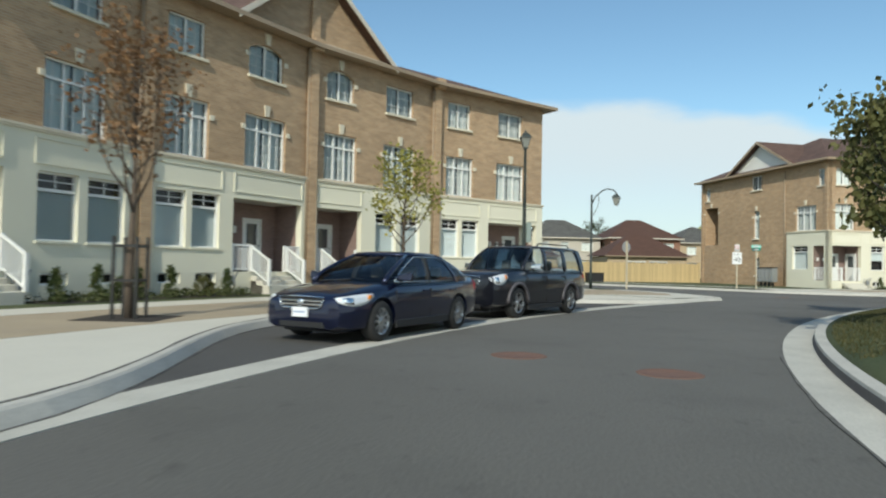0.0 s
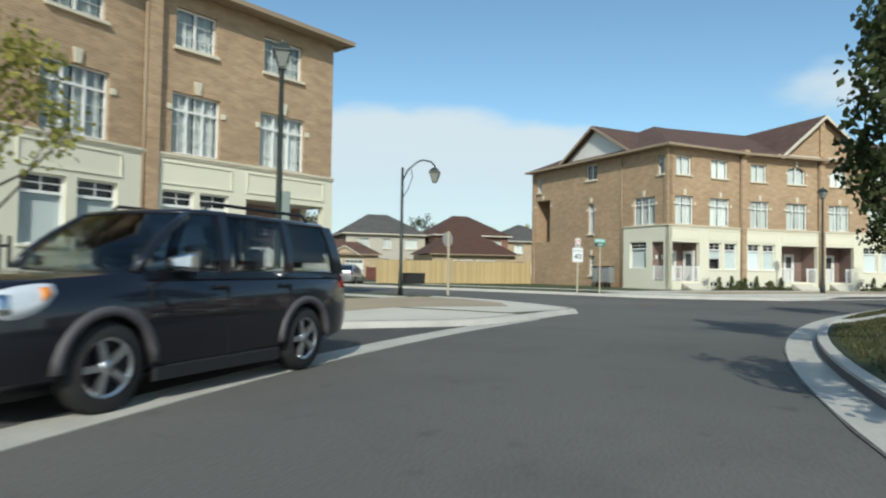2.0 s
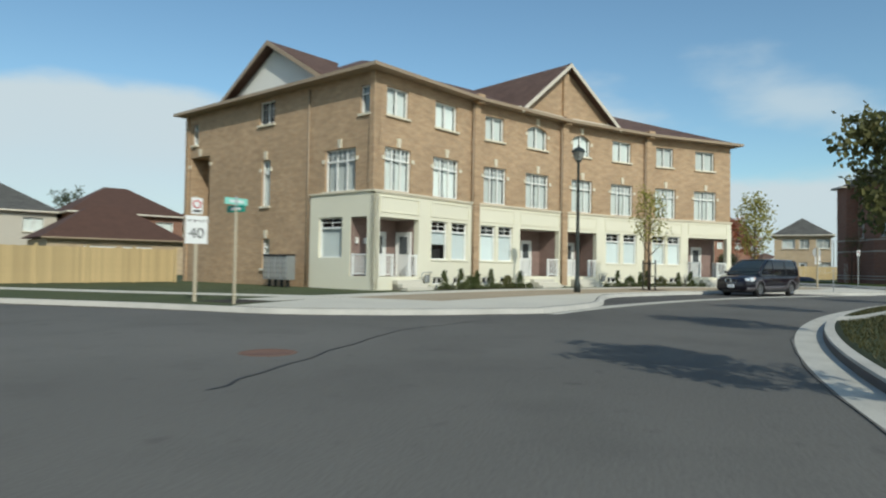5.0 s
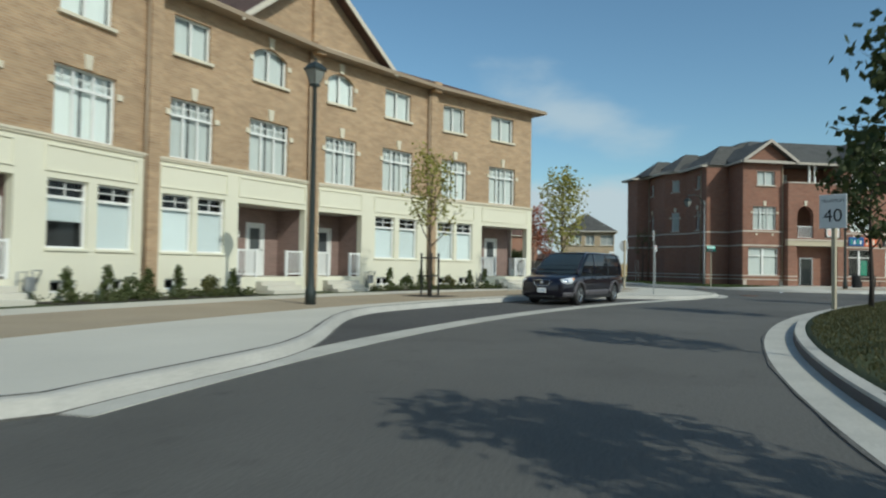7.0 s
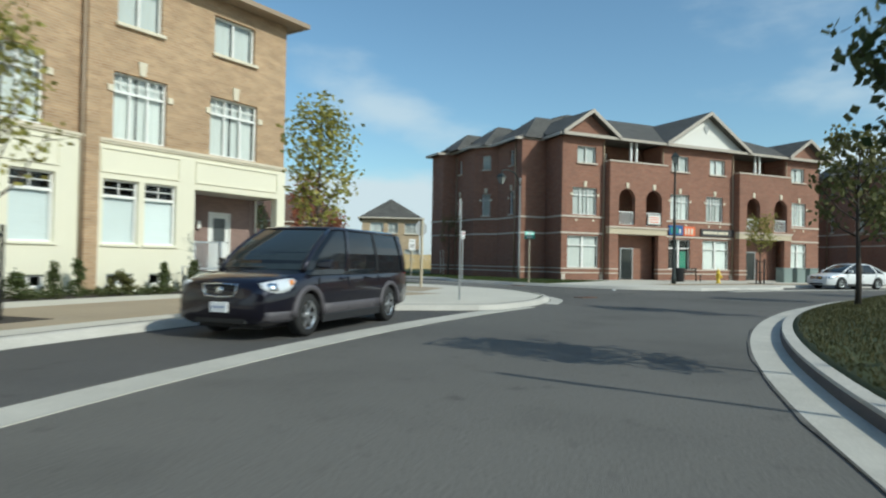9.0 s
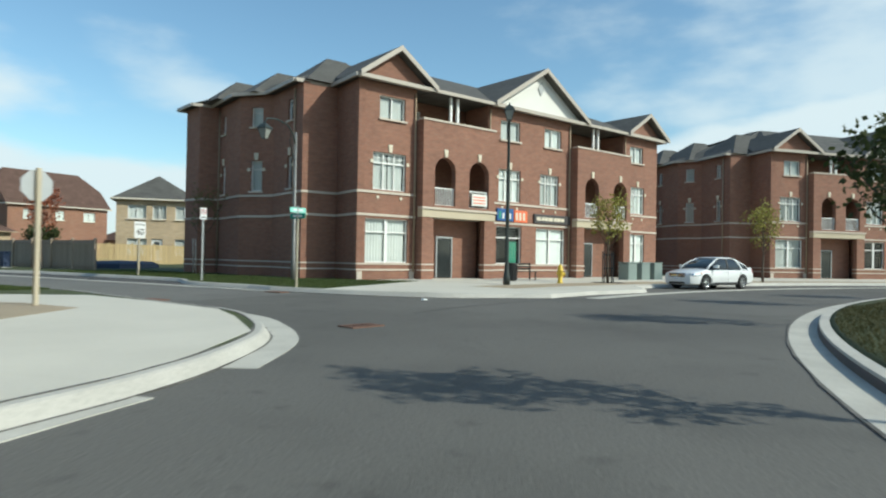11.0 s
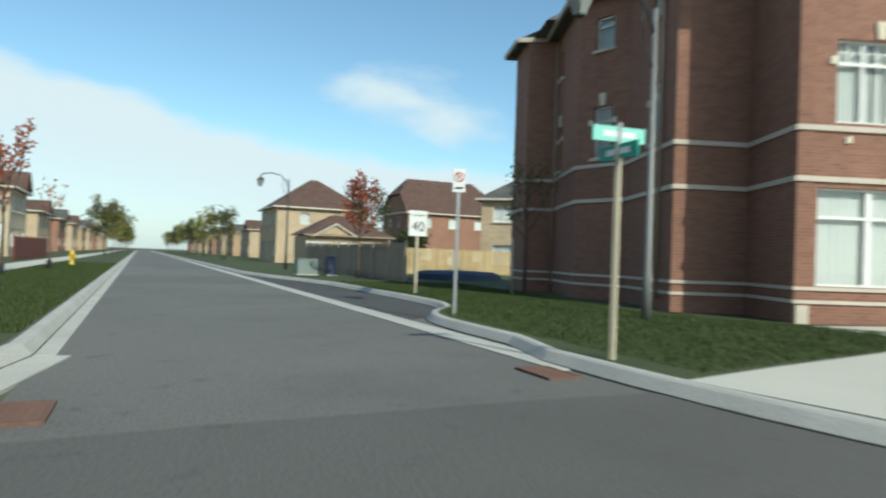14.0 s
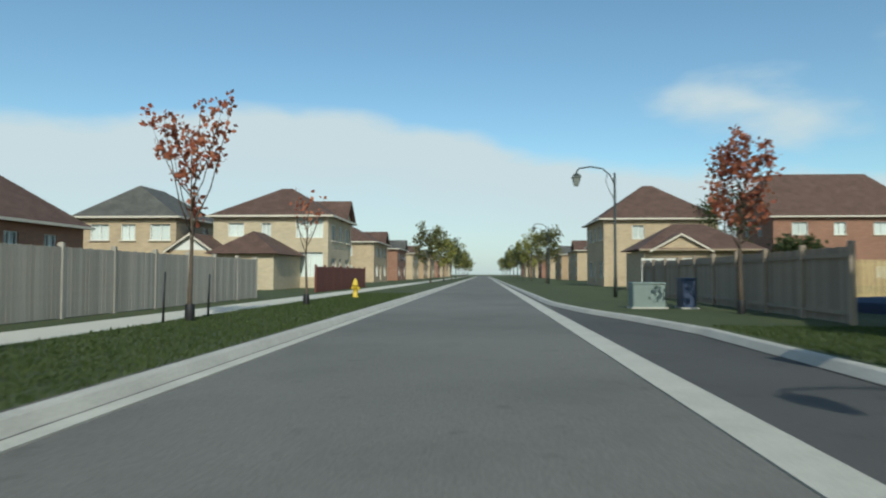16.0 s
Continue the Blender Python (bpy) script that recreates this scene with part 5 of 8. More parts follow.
part("shop_sign", Mesh().rbox(9.55, 10.95, -0.12, 0.0, 3.42, 4.15, 0.03), BLUE_SIGN, shops, "blue sign with pale and orange shapes", None)
sg = part("shop_sign", Mesh().rbox(10.98, 12.15, -0.12, 0.0, 3.38, 4.1, 0.03), ORANGE_SIGN, shops, "orange sign with pale shapes")
for i, x in enumerate((9.7, 9.98, 10.26, 10.54)):
    part("sign_bar", Mesh().rbox(x, x + 0.16, -0.14, -0.121, 3.55, 3.98 - 0.1 * (i % 2), 0.01), SIDING if i % 2 else GREEN_POSTER, sg, "plain bar of sign lettering")
for i, x in enumerate((11.1, 11.4, 11.72)):
    part("sign_bar", Mesh().rbox(x, x + 0.18, -0.14, -0.121, 3.5, 3.95, 0.01), STONE, sg, "plain bar of sign lettering")
dk = part("shop_sign", Mesh().rbox(12.75, 16.2, -0.14, 0.0, 3.42, 3.98, 0.03), DARK_SIGN, shops, "long dark sign with pale lettering bars")
x = 12.95
for i, w in enumerate((0.42, 0.3, 0.36, 0.5, 0.3, 0.4, 0.34)):
    part("sign_bar", Mesh().box(x, x + w * 0.85, -0.155, -0.141, 3.58, 3.80), STONE, dk, "plain bar of sign lettering")
    x += w
part("poster", Mesh().box(10.9, 11.5, 0.2, 0.23, 0.95, 2.2), GREEN_POSTER, shops, "green poster in the shop window")

# ---------- vehicles ----------
def paint(name, col, flake=0.6, rough=0.3):
    m = material(name, col, rough, 0.06, 3, 300, 0.0, metal=flake, coat=1.0)
    m.node_tree.nodes["Principled BSDF"].inputs["Coat Roughness"].default_value = 0.04
    return m


NAVY = paint("navy_paint", (0.006, 0.010, 0.038))
GREY_BLUE = paint("dark_grey_blue_paint", (0.017, 0.018, 0.026))
PLUM = paint("dark_plum_paint", (0.010, 0.008, 0.018))
WHITE_PAINT = paint("white_paint", (0.72, 0.73, 0.72), 0.0, 0.4)
SILVER = paint("silver_paint", (0.42, 0.43, 0.44), 0.7)
GREY_CLAD = material("grey_cladding", (0.085, 0.078, 0.085), 0.6, 0.08, 2, 60, 0.05)
TINT = material("tinted_glass", (0.012, 0.015, 0.018), 0.04, 0.1, 1, 5, 0.0, spec=0.6)
SCREEN = material("windscreen_glass", (0.03, 0.04, 0.042), 0.03, 0.15, 1, 5, 0.0, spec=0.7)
CAR_GLASS = glass_material("car_glass", (0.86, 0.90, 0.90), 0.93)
CLEAR_SCREEN = glass_material("clear_windscreen", (0.80, 0.86, 0.84), 0.95)
SEAT = material("seat_cloth", (0.16, 0.16, 0.165), 0.9, 0.2, 4, 60, 0.2)
TYRE = material("tyre_rubber", (0.018, 0.018, 0.018), 0.85, 0.2, 6, 60, 0.2)
ALLOY = material("alloy_rim", (0.55, 0.56, 0.57), 0.28, 0.06, 4, 40, 0.0, metal=0.9)
CHROME = material("chrome", (0.75, 0.76, 0.77), 0.12, 0.04, 4, 40, 0.0, metal=1.0)
LAMP_CLEAR = material("headlamp", (0.74, 0.77, 0.79), 0.10, 0.12, 9, 40, 0.1, metal=0.25)
AMBER = material("amber_lens", (0.75, 0.25, 0.03), 0.15, 0.1, 5, 40, 0.0)
RED_LENS = material("red_lens", (0.35, 0.012, 0.012), 0.15, 0.1, 5, 40, 0.0)
PLASTIC = material("black_plastic", (0.014, 0.014, 0.015), 0.6, 0.1, 4, 60, 0.1)
PLATE = material("number_plate", (0.75, 0.77, 0.78), 0.5, 0.03, 3, 40, 0.0)


def wheel(parent, x, y, r, spokes, width=0.21):
    """A tyre with an alloy rim; its outer face looks along the sign of y."""
    s = 1 if y > 0 else -1
    ty = part("tyre", cached(("tyre", r, width), lambda: Mesh().turned([(r * 0.66, -0.02), (r * 0.9, -0.01), (r * 0.985, 0.02), (r, 0.05), (r, width - 0.05), (r * 0.985, width - 0.02), (r * 0.9, width + 0.01), (r * 0.66, width + 0.02)], (0, 0, 0), 28, "y", False).data("tyre", TYRE)), None, parent, "black rubber tyre", pose(x, y, r, 0, 0, 0 if s > 0 else 180))

    def rim():
        m = Mesh().turned([(r * 0.68, 0.03), (r * 0.70, 0.0), (r * 0.63, 0.0), (r * 0.60, 0.02), (r * 0.585, 0.02)], (0, 0, 0), 28, "y", False)
        for k in range(spokes):
            a = 2 * math.pi * k / spokes
            u, v = Vector((math.cos(a), 0, math.sin(a))), Vector((-math.sin(a), 0, math.cos(a)))
            q = Vector((0, 1, 0))
            m.loft([[u * d + v * w + q * yy for w, yy in ((-t, -0.004), (t, -0.004), (t * 1.2, -0.06), (-t * 1.2, -0.06))] for d, t in ((r * 0.1, r * 0.075), (r * 0.64, r * 0.055 * 5 / spokes + 0.01))])
        m.turned([(0.01, 0.0), (r * 0.17, 0.0), (r * 0.17, 0.08)], (0, 0, 0), 14, "y")
        return m.data("rim", ALLOY)
    part("rim", cached(("rim", r, spokes), rim), None, ty, "silver alloy rim")
    part("brake", cached(("brake", r), lambda: Mesh().turned([(r * 0.66, 0.03), (r * 0.64, 0.09), (0.01, 0.09)], (0, 0, 0), 20, "y", False).data("brake", PLASTIC)), None, ty, "dark wheel inside")
    return ty


def car(name, m, label, spec, body_mat, category="car"):
    """A car from its side outline. x forward, y to its left. spec: see below."""
    h = thing(name, m, label, category, "vehicles parked along the kerb")
    st, W, g = spec["stations"], spec["width"] / 2, spec["glass"]
    rings = []
    for x, zb, zt, k in st:
        w, hh = W * k, zt - zb
        side = [(0.0, zb), (w * 0.78, zb), (w * 0.95, zb + hh * 0.10), (w * 0.985, zb + hh * 0.26), (w, zb + hh * 0.5), (w * 0.985, zb + hh * 0.7), (w * 0.955, zb + hh * 0.86), (w * 0.88, zt - hh * 0.035), (w * 0.72, zt), (0.0, zt + 0.025)]
        rings.append([(x, -y, z) for y, z in side] + [(x, y, z) for y, z in reversed(side[1:-1])])
    def half_width(x, z):
        """Half the body's width at a station and height."""
        i = max(0, min(len(st) - 2, sum(1 for q in st[1:] if q[0] > x)))
        p, q = st[i], st[i + 1]
        f = min(1, max(0, (p[0] - x) / (p[0] - q[0])))
        z0, z1, k = (p[n] + (q[n] - p[n]) * f for n in (1, 2, 3))
        u = min(0.97, max(0.0, (z - z0) / (z1 - z0)))
        return W * k * float(np.interp(u, (0, 0.1, 0.26, 0.5, 0.7, 0.86, 0.965), (0.78, 0.95, 0.985, 1.0, 0.985, 0.955, 0.88)))

    def patch(rows, sgn, out):
        """A lens laid over the body's side: rows of (x, low z, high z)."""
        return Mesh().loft([[(x + (out if x > 0 else -out), sgn * (half_width(x, lo + (hi - lo) * u) + out), lo + (hi - lo) * u) for u in (0, 0.33, 0.67, 1)] + [(x - 0.03 if x > 0 else x + 0.03, sgn * (half_width(x, z) - 0.06), z) for z in (hi, lo)] for x, lo, hi in rows], True, True)

    bm_ = Mesh().loft(rings, True, True)
    me = bm_.data("body", body_mat)
    body = part("body", me, None, h, spec["paint"])
    r = spec["tyre"]
    # cut the wheel wells
    cut = Mesh()
    for x in spec["axles"]:
        cut.turned([(r + 0.055, -W - 0.2), (r + 0.055, -W + 0.30)], (x, 0, r), 28, "y")
        cut.turned([(r + 0.055, W - 0.30), (r + 0.055, W + 0.2)], (x, 0, r), 28, "y")
    cutter = new("cutter", cut.data("cutter", PLASTIC))
    body.parent = None
    for ob_ in (body, cutter):
        b2 = bmesh.new()
        b2.from_mesh(ob_.data)
        bmesh.ops.remove_doubles(b2, verts=b2.verts, dist=0.0005)
        bmesh.ops.recalc_face_normals(b2, faces=b2.faces)
        b2.to_mesh(ob_.data)
        b2.free()
    mod = body.modifiers.new("cut", "BOOLEAN")
    mod.operation, mod.object, mod.solver = "DIFFERENCE", cutter, "EXACT"
    done = bpy.data.meshes.new_from_object(body.evaluated_get(bpy.context.evaluated_depsgraph_get()))
    body.modifiers.clear()
    body.data = done
    body.name = "body"
    bpy.data.objects.remove(cutter)
    done.materials.clear()
    done.materials.append(body_mat)
    done.polygons.foreach_set("use_smooth", [True] * len(done.polygons))
    done.set_sharp_from_angle(angle=radians(38))
    body.parent = h
    part("underbody", Mesh().box(st[-1][0] + 0.25, st[0][0] - 0.25, -W * 0.62, W * 0.62, 0.17, 0.6), PLASTIC, h, "black underbody")
    # glasshouse
    zb, zr = g["belt"], g["roof"]
    wb, wr = W * g["wb"], W * g["wr"]

    def ringat(t, out=0.0):
        u, v = (max(t, 0) ** 1.4 if t > 0 else t), (max(t, 0) ** 1.7 if t > 0 else t)
        xf, xr = g["x"][0] + (g["x"][1] - g["x"][0]) * u, g["x"][3] + (g["x"][2] - g["x"][3]) * u
        w, z = wb + (wr - wb) * v + out, zb + (zr - zb) * t
        return [(xf + out - 0.06, -w * 0.86, z), (xf + out, -w * 0.5, z), (xf + 0.04 + out, 0, z), (xf + out, w * 0.5, z), (xf - 0.06 + out, w * 0.86, z), (xf - 0.22, w, z), ((xf + xr) / 2, w + 0.012, z), (xr + 0.2, w, z), (xr + 0.05 - out, w * 0.86, z), (xr - out, 0, z), (xr + 0.05 - out, -w * 0.86, z), (xr + 0.2, -w, z), ((xf + xr) / 2, -w - 0.012, z), (xf - 0.22, -w, z)]
    gl = part("glasshouse", Mesh().loft([ringat(t_) for t_ in (-0.12, 0.0, 0.2, 0.4, 0.6, 0.8, 0.92, 1.0)], True, False), CAR_GLASS if spec["glassy"] else TINT, h, "tinted windows")
    gl.visible_shadow = not spec["glassy"]
    R1, R2 = ringat(0.985, 0.012), ringat(1.0, -0.02)
    cxm = (g["x"][1] + g["x"][2]) / 2
    shrink = lambda ring, f, dz: [(cxm + (x - cxm) * f, y * f, z + dz) for x, y, z in ring]
    rfm = part("roof", Mesh().loft([R1, shrink(R1, 0.985, 0.035), shrink(R1, 0.90, 0.06), shrink(R1, 0.5, 0.085), shrink(R1, 0.02, 0.09)], True, True), body_mat, h, spec["paint"].replace("body", "roof"))
    sc = Mesh()
    a0, a1 = ringat(0.0, 0.006), ringat(0.97, 0.006)
    sc.loft([ringat(t_, 0.006)[0:5] for t_ in (0.0, 0.25, 0.5, 0.75, 0.97)], False, True, False)
    part("windscreen", sc, CLEAR_SCREEN if spec["glassy"] else SCREEN, gl, "windscreen glass")
    for sgn in (-1, 1):
        for xb, xt, wd in g["pillars"]:
            rows_ = []
            for t_ in (-0.04, 0.2, 0.4, 0.6, 0.8, 1.0):
                yy = wb + (wr - wb) * max(t_, 0) ** 1.7 + 0.012
                p = Vector((xb + (xt - xb) * t_, sgn * yy, zb + (zr - zb) * t_))
                rows_.append([p + Vector((dx_, dy * sgn, 0)) for dx_, dy in ((-wd / 2, -0.05), (wd / 2, -0.05), (wd / 2, 0.012), (-wd / 2, 0.012))])
            part("pillar", Mesh().loft(rows_), PLASTIC if wd < 0.1 else body_mat, gl, "roof pillar")
        # front pillar along the screen's edge
        edge = [ringat(t_, 0.004)[4 if sgn > 0 else 0] for t_ in (-0.05, 0.2, 0.4, 0.6, 0.8, 0.97)]
        part("pillar", Mesh().tube([(x - 0.03, y * 1.03, z) for x, y, z in edge], [0.05, 0.047, 0.044, 0.042, 0.04, 0.04], 8), body_mat, gl, "front pillar")
        rear = [ringat(t_, 0.004)[8 if sgn > 0 else 10] for t_ in (-0.05, 0.2, 0.4, 0.6, 0.8, 0.97)]
        part("pillar", Mesh().tube([(x + 0.06, y * 1.03, z) for x, y, z in rear], 0.06, 8), body_mat, gl, "rear pillar")
        mx = g["x"][0] - 0.42
        mi = part("mirror", Mesh().loft([[(mx + 0.09, sgn * (W * 0.93), zb + 0.03), (mx + 0.09, sgn * (W * 0.93), zb + 0.13), (mx - 0.04, sgn * (W * 0.93), zb + 0.13), (mx - 0.04, sgn * (W * 0.93), zb + 0.03)], [(mx + 0.07, sgn * (W + 0.19), zb + 0.02), (mx + 0.05, sgn * (W + 0.19), zb + 0.17), (mx - 0.04, sgn * (W + 0.19), zb + 0.17), (mx - 0.04, sgn * (W + 0.19), zb + 0.02)]]), spec.get("mirror", body_mat), h, "door mirror")
        bevel(mi, 0.025, 2)
        for dxh in spec["handles"]:
            part("door_handle", Mesh().rbox(dxh - 0.1, dxh + 0.1, sgn * W * 0.985 - 0.02, sgn * W * 0.985 + 0.02, zb - 0.17, zb - 0.135, 0.008), body_mat, h, "door handle")
        for xd in spec["seams"]:
            part("door_seam", Mesh().box(xd - 0.005, xd + 0.005, sgn * W * 0.99 - 0.012, sgn * W * 0.99 + 0.004, 0.36, zb - 0.12), PLASTIC, h, "dark door gap")
        part("sill_trim", Mesh().rbox(spec["axles"][1] + r + 0.1, spec["axles"][0] - r - 0.1, sgn * W * 0.955 - 0.03, sgn * W * 0.955 + 0.03, 0.2, 0.33, 0.015), PLASTIC, h, "black sill trim")
        if "skirt" in spec:
            part("side_cladding", patch([(x, 0.23, spec["skirt"]) for x in np.linspace(spec["axles"][1] + r + 0.1, spec["axles"][0] - r - 0.1, 6)], sgn, 0.014), spec["clad"], h, "grey plastic side cladding")
            part("bumper_cladding", patch([(x, 0.27, 0.44) for x in (spec["nose"] - 0.05, spec["nose"] - 0.18, spec["nose"] - 0.4, spec["nose"] - 0.58)], sgn, 0.014), spec["clad"], h, "grey plastic bumper side")
        if "trim" in spec:
            up = [ringat(t_, 0.006)[5 if sgn > 0 else 13] for t_ in (0.02, 0.25, 0.5, 0.75, 0.95)]
            down = [ringat(t_, 0.006)[7 if sgn > 0 else 11] for t_ in (0.95, 0.75, 0.5, 0.25, 0.02)]
            mid_hi, mid_lo = (ringat(t_, 0.006)[6 if sgn > 0 else 12] for t_ in (0.95, 0.02))
            part("window_trim", Mesh().tube(up + [mid_hi] + down + [mid_lo, up[0]], 0.011, 6), spec["trim"], gl, "chrome window surround")
        for x in spec["axles"]:
            wheel(h, x, sgn * (W - 0.025), r, spec["spokes"])
            if "clad" in spec:
                n = 14
                arch_ = Mesh().loft([[(x + rr * math.cos(math.pi * k / n), sgn * yy, r + rr * math.sin(math.pi * k / n)) for rr, yy in ((r + 0.05, W * 0.93), (r + 0.05, W + 0.025), (r + 0.13, W + 0.015), (r + 0.13, W * 0.93))] for k in range(n + 1)], True, True)
                part("wheel_arch", arch_, spec["clad"], h, "grey wheel-arch trim")
        # lamps follow the body's surface
        fx, hz, hw = spec["lamp"]
        tl = spec.get("tall", 1.0)
        lp = part("headlight", patch([(fx - hw * u, hz + lo * tl, hz + hi * tl) for u, lo, hi in ((-0.14, 0.0, 0.07), (0.02, -0.045, 0.085), (0.2, -0.06, 0.10), (0.42, -0.055, 0.115), (0.64, -0.03, 0.125), (0.82, 0.01, 0.13), (1.0, 0.075, 0.125))], sgn, 0.012), LAMP_CLEAR, h, "large clear headlight")
        part("reflector", patch([(fx - hw * u, hz + lo * tl, hz + hi * tl) for u, lo, hi in ((0.0, -0.02, 0.06), (0.12, -0.035, 0.075), (0.26, -0.03, 0.07))], sgn, 0.016), CHROME, lp, "bright reflector bowl")
        part("turn_lens", patch([(fx - hw * u, hz + lo * tl, hz + hi * tl) for u, lo, hi in ((0.76, 0.03, 0.105), (0.84, 0.045, 0.11), (0.93, 0.07, 0.112))], sgn, 0.017), AMBER, lp, "amber turn lens")
        part("fog_lamp", Mesh().turned([(0.01, 0.02), (0.055, 0.015), (0.06, -0.06)], (spec["nose"] - 0.075, sgn * W * 0.66, 0.42), 12, "x"), LAMP_CLEAR, h, "round fog lamp")
        rx, rz = spec["rear_lamp"]
        part("tail_light", patch([(rx + u, rz, rz + spec["rear_h"]) for u in (0.0, 0.06, 0.13, 0.2)], sgn, 0.008), RED_LENS, h, "red tail light")
        if spec["glassy"]:
            for sx in (g["x"][1] - 0.55, g["x"][1] - 1.5):
                part("headrest", Mesh().rbox(sx - 0.06, sx + 0.06, sgn * 0.38 - 0.13, sgn * 0.38 + 0.13, zb + 0.02, zb + 0.26, 0.04).rbox(sx - 0.09, sx + 0.03, sgn * 0.38 - 0.24, sgn * 0.38 + 0.24, zb - 0.1, zb + 0.06, 0.03), SEAT, gl, "grey seat back and headrest")
    nx = spec["nose"]
    gz, gh, gw = spec["grille"]
    gr = part("grille", Mesh().rbox(nx - 0.1, nx + 0.012, -gw, gw, gz, gz + gh, 0.02), PLASTIC, h, "black grille")
    part("grille_surround", Mesh().tube([(nx + 0.015, -gw, gz + gh), (nx + 0.02, 0, gz + gh + 0.015), (nx + 0.015, gw, gz + gh), (nx + 0.02, gw * 0.93, gz + gh * 0.4), (nx + 0.025, gw * 0.8, gz), (nx + 0.03, 0, gz - 0.01), (nx + 0.025, -gw * 0.8, gz), (nx + 0.02, -gw * 0.93, gz + gh * 0.4), (nx + 0.015, -gw, gz + gh)], 0.016, 6), CHROME, gr, "chrome grille surround")
    for k in (1, 2):
        part("grille_bar", Mesh().rbox(nx - 0.02, nx + 0.03, -gw * 0.95, gw * 0.95, gz + gh * k / 3 - 0.012, gz + gh * k / 3 + 0.012, 0.006), CHROME if spec["bars"] else PLASTIC, gr, "grille bar")
    part("badge", Mesh().turned([(0.01, 0.04), (0.06, 0.038), (0.065, 0.02)], (nx, 0, gz + gh * 0.5), 14, "x"), CHROME, gr, "plain chrome badge disc")
    part("bumper_intake", Mesh().rbox(nx - 0.2, nx + 0.015, -W * 0.5, W * 0.5, 0.26, 0.36, 0.02), PLASTIC, h, "black lower intake")
    pl = part("number_plate", Mesh().rbox(nx + 0.015, nx + 0.05, -0.155, 0.155, 0.42, 0.57, 0.008), PLATE, h, "white number plate")
    part("plate_bar", Mesh().box(nx + 0.051, nx + 0.053, -0.115, 0.115, 0.482, 0.512), spec_bar, pl, "plain blue bar of print")
    part("wiper", Mesh().tube([(a0[2][0] + 0.03, -0.55, zb + 0.0), (a0[2][0] - 0.03, 0.1, zb + 0.03)], 0.012, 6), PLASTIC, gl, "black wiper")
    if spec.get("rails"):
        for sgn in (-1, 1):
            part("roof_rail", Mesh().tube([(g["x"][1] - 0.35, sgn * wr * 0.86, zr + 0.06), (g["x"][1] - 0.45, sgn * wr * 0.86, zr + 0.13), (g["x"][2] + 0.5, sgn * wr * 0.86, zr + 0.13), (g["x"][2] + 0.4, sgn * wr * 0.86, zr + 0.06)], 0.02, 6), PLASTIC, h, "black roof rail")
    return h


spec_bar = material("plate_print", (0.36, 0.42, 0.55), 0.6, 0.05, 2, 20, 0)

SEDAN = dict(width=1.80, paint="glossy navy body", tyre=0.335, axles=(1.40, -1.35), spokes=10, nose=2.36,
    stations=[(2.37, 0.32, 0.66, 0.62), (2.33, 0.24, 0.72, 0.80), (2.18, 0.20, 0.78, 0.90), (1.9, 0.19, 0.84, 0.965), (1.4, 0.19, 0.92, 1.0), (0.95, 0.19, 0.98, 1.0), (0.3, 0.19, 1.0, 1.0), (-0.6, 0.19, 1.02, 1.0), (-1.35, 0.19, 1.05, 1.0), (-1.8, 0.21, 1.06, 0.985), (-2.15, 0.24, 1.05, 0.95), (-2.32, 0.28, 1.02, 0.88), (-2.37, 0.36, 0.9, 0.75)],
    glass=dict(belt=0.96, roof=1.43, wb=0.93, wr=0.70, x=(1.22, 0.25, -0.95, -1.95), pillars=((-0.18, -0.30, 0.09), (-1.30, -0.95, 0.10))),
    handles=(-0.02, -1.05), seams=(0.98, -0.2, -1.2), lamp=(2.24, 0.66, 0.62), rear_lamp=(-2.34, 0.78), rear_h=0.2, grille=(0.56, 0.17, 0.44), bars=True, glassy=True, trim=CHROME)
SUV = dict(width=1.98, paint="dark grey-blue body", tyre=0.385, axles=(1.42, -1.36), spokes=5, nose=2.40,
    stations=[(2.42, 0.40, 1.00, 0.78), (2.39, 0.30, 1.07, 0.89), (2.27, 0.26, 1.12, 0.95), (1.95, 0.25, 1.15, 0.985), (1.4, 0.25, 1.19, 1.0), (0.95, 0.25, 1.21, 1.0), (0.0, 0.25, 1.22, 1.0), (-1.36, 0.25, 1.23, 1.0), (-1.95, 0.28, 1.23, 0.985), (-2.3, 0.32, 1.21, 0.95), (-2.42, 0.42, 1.1, 0.88)],
    glass=dict(belt=1.19, roof=1.77, wb=0.945, wr=0.80, x=(1.12, 0.42, -2.14, -2.34), pillars=((0.02, -0.04, 0.11), (-1.06, -1.08, 0.11), (-2.1, -1.98, 0.2))),
    handles=(0.12, -0.95), seams=(1.0, 0.0, -1.05), lamp=(2.34, 0.91, 0.46), rear_lamp=(-2.42, 0.98), rear_h=0.35, grille=(0.77, 0.26, 0.50), tall=1.4, bars=True, glassy=True, rails=True, mirror=CHROME, clad=GREY_CLAD)
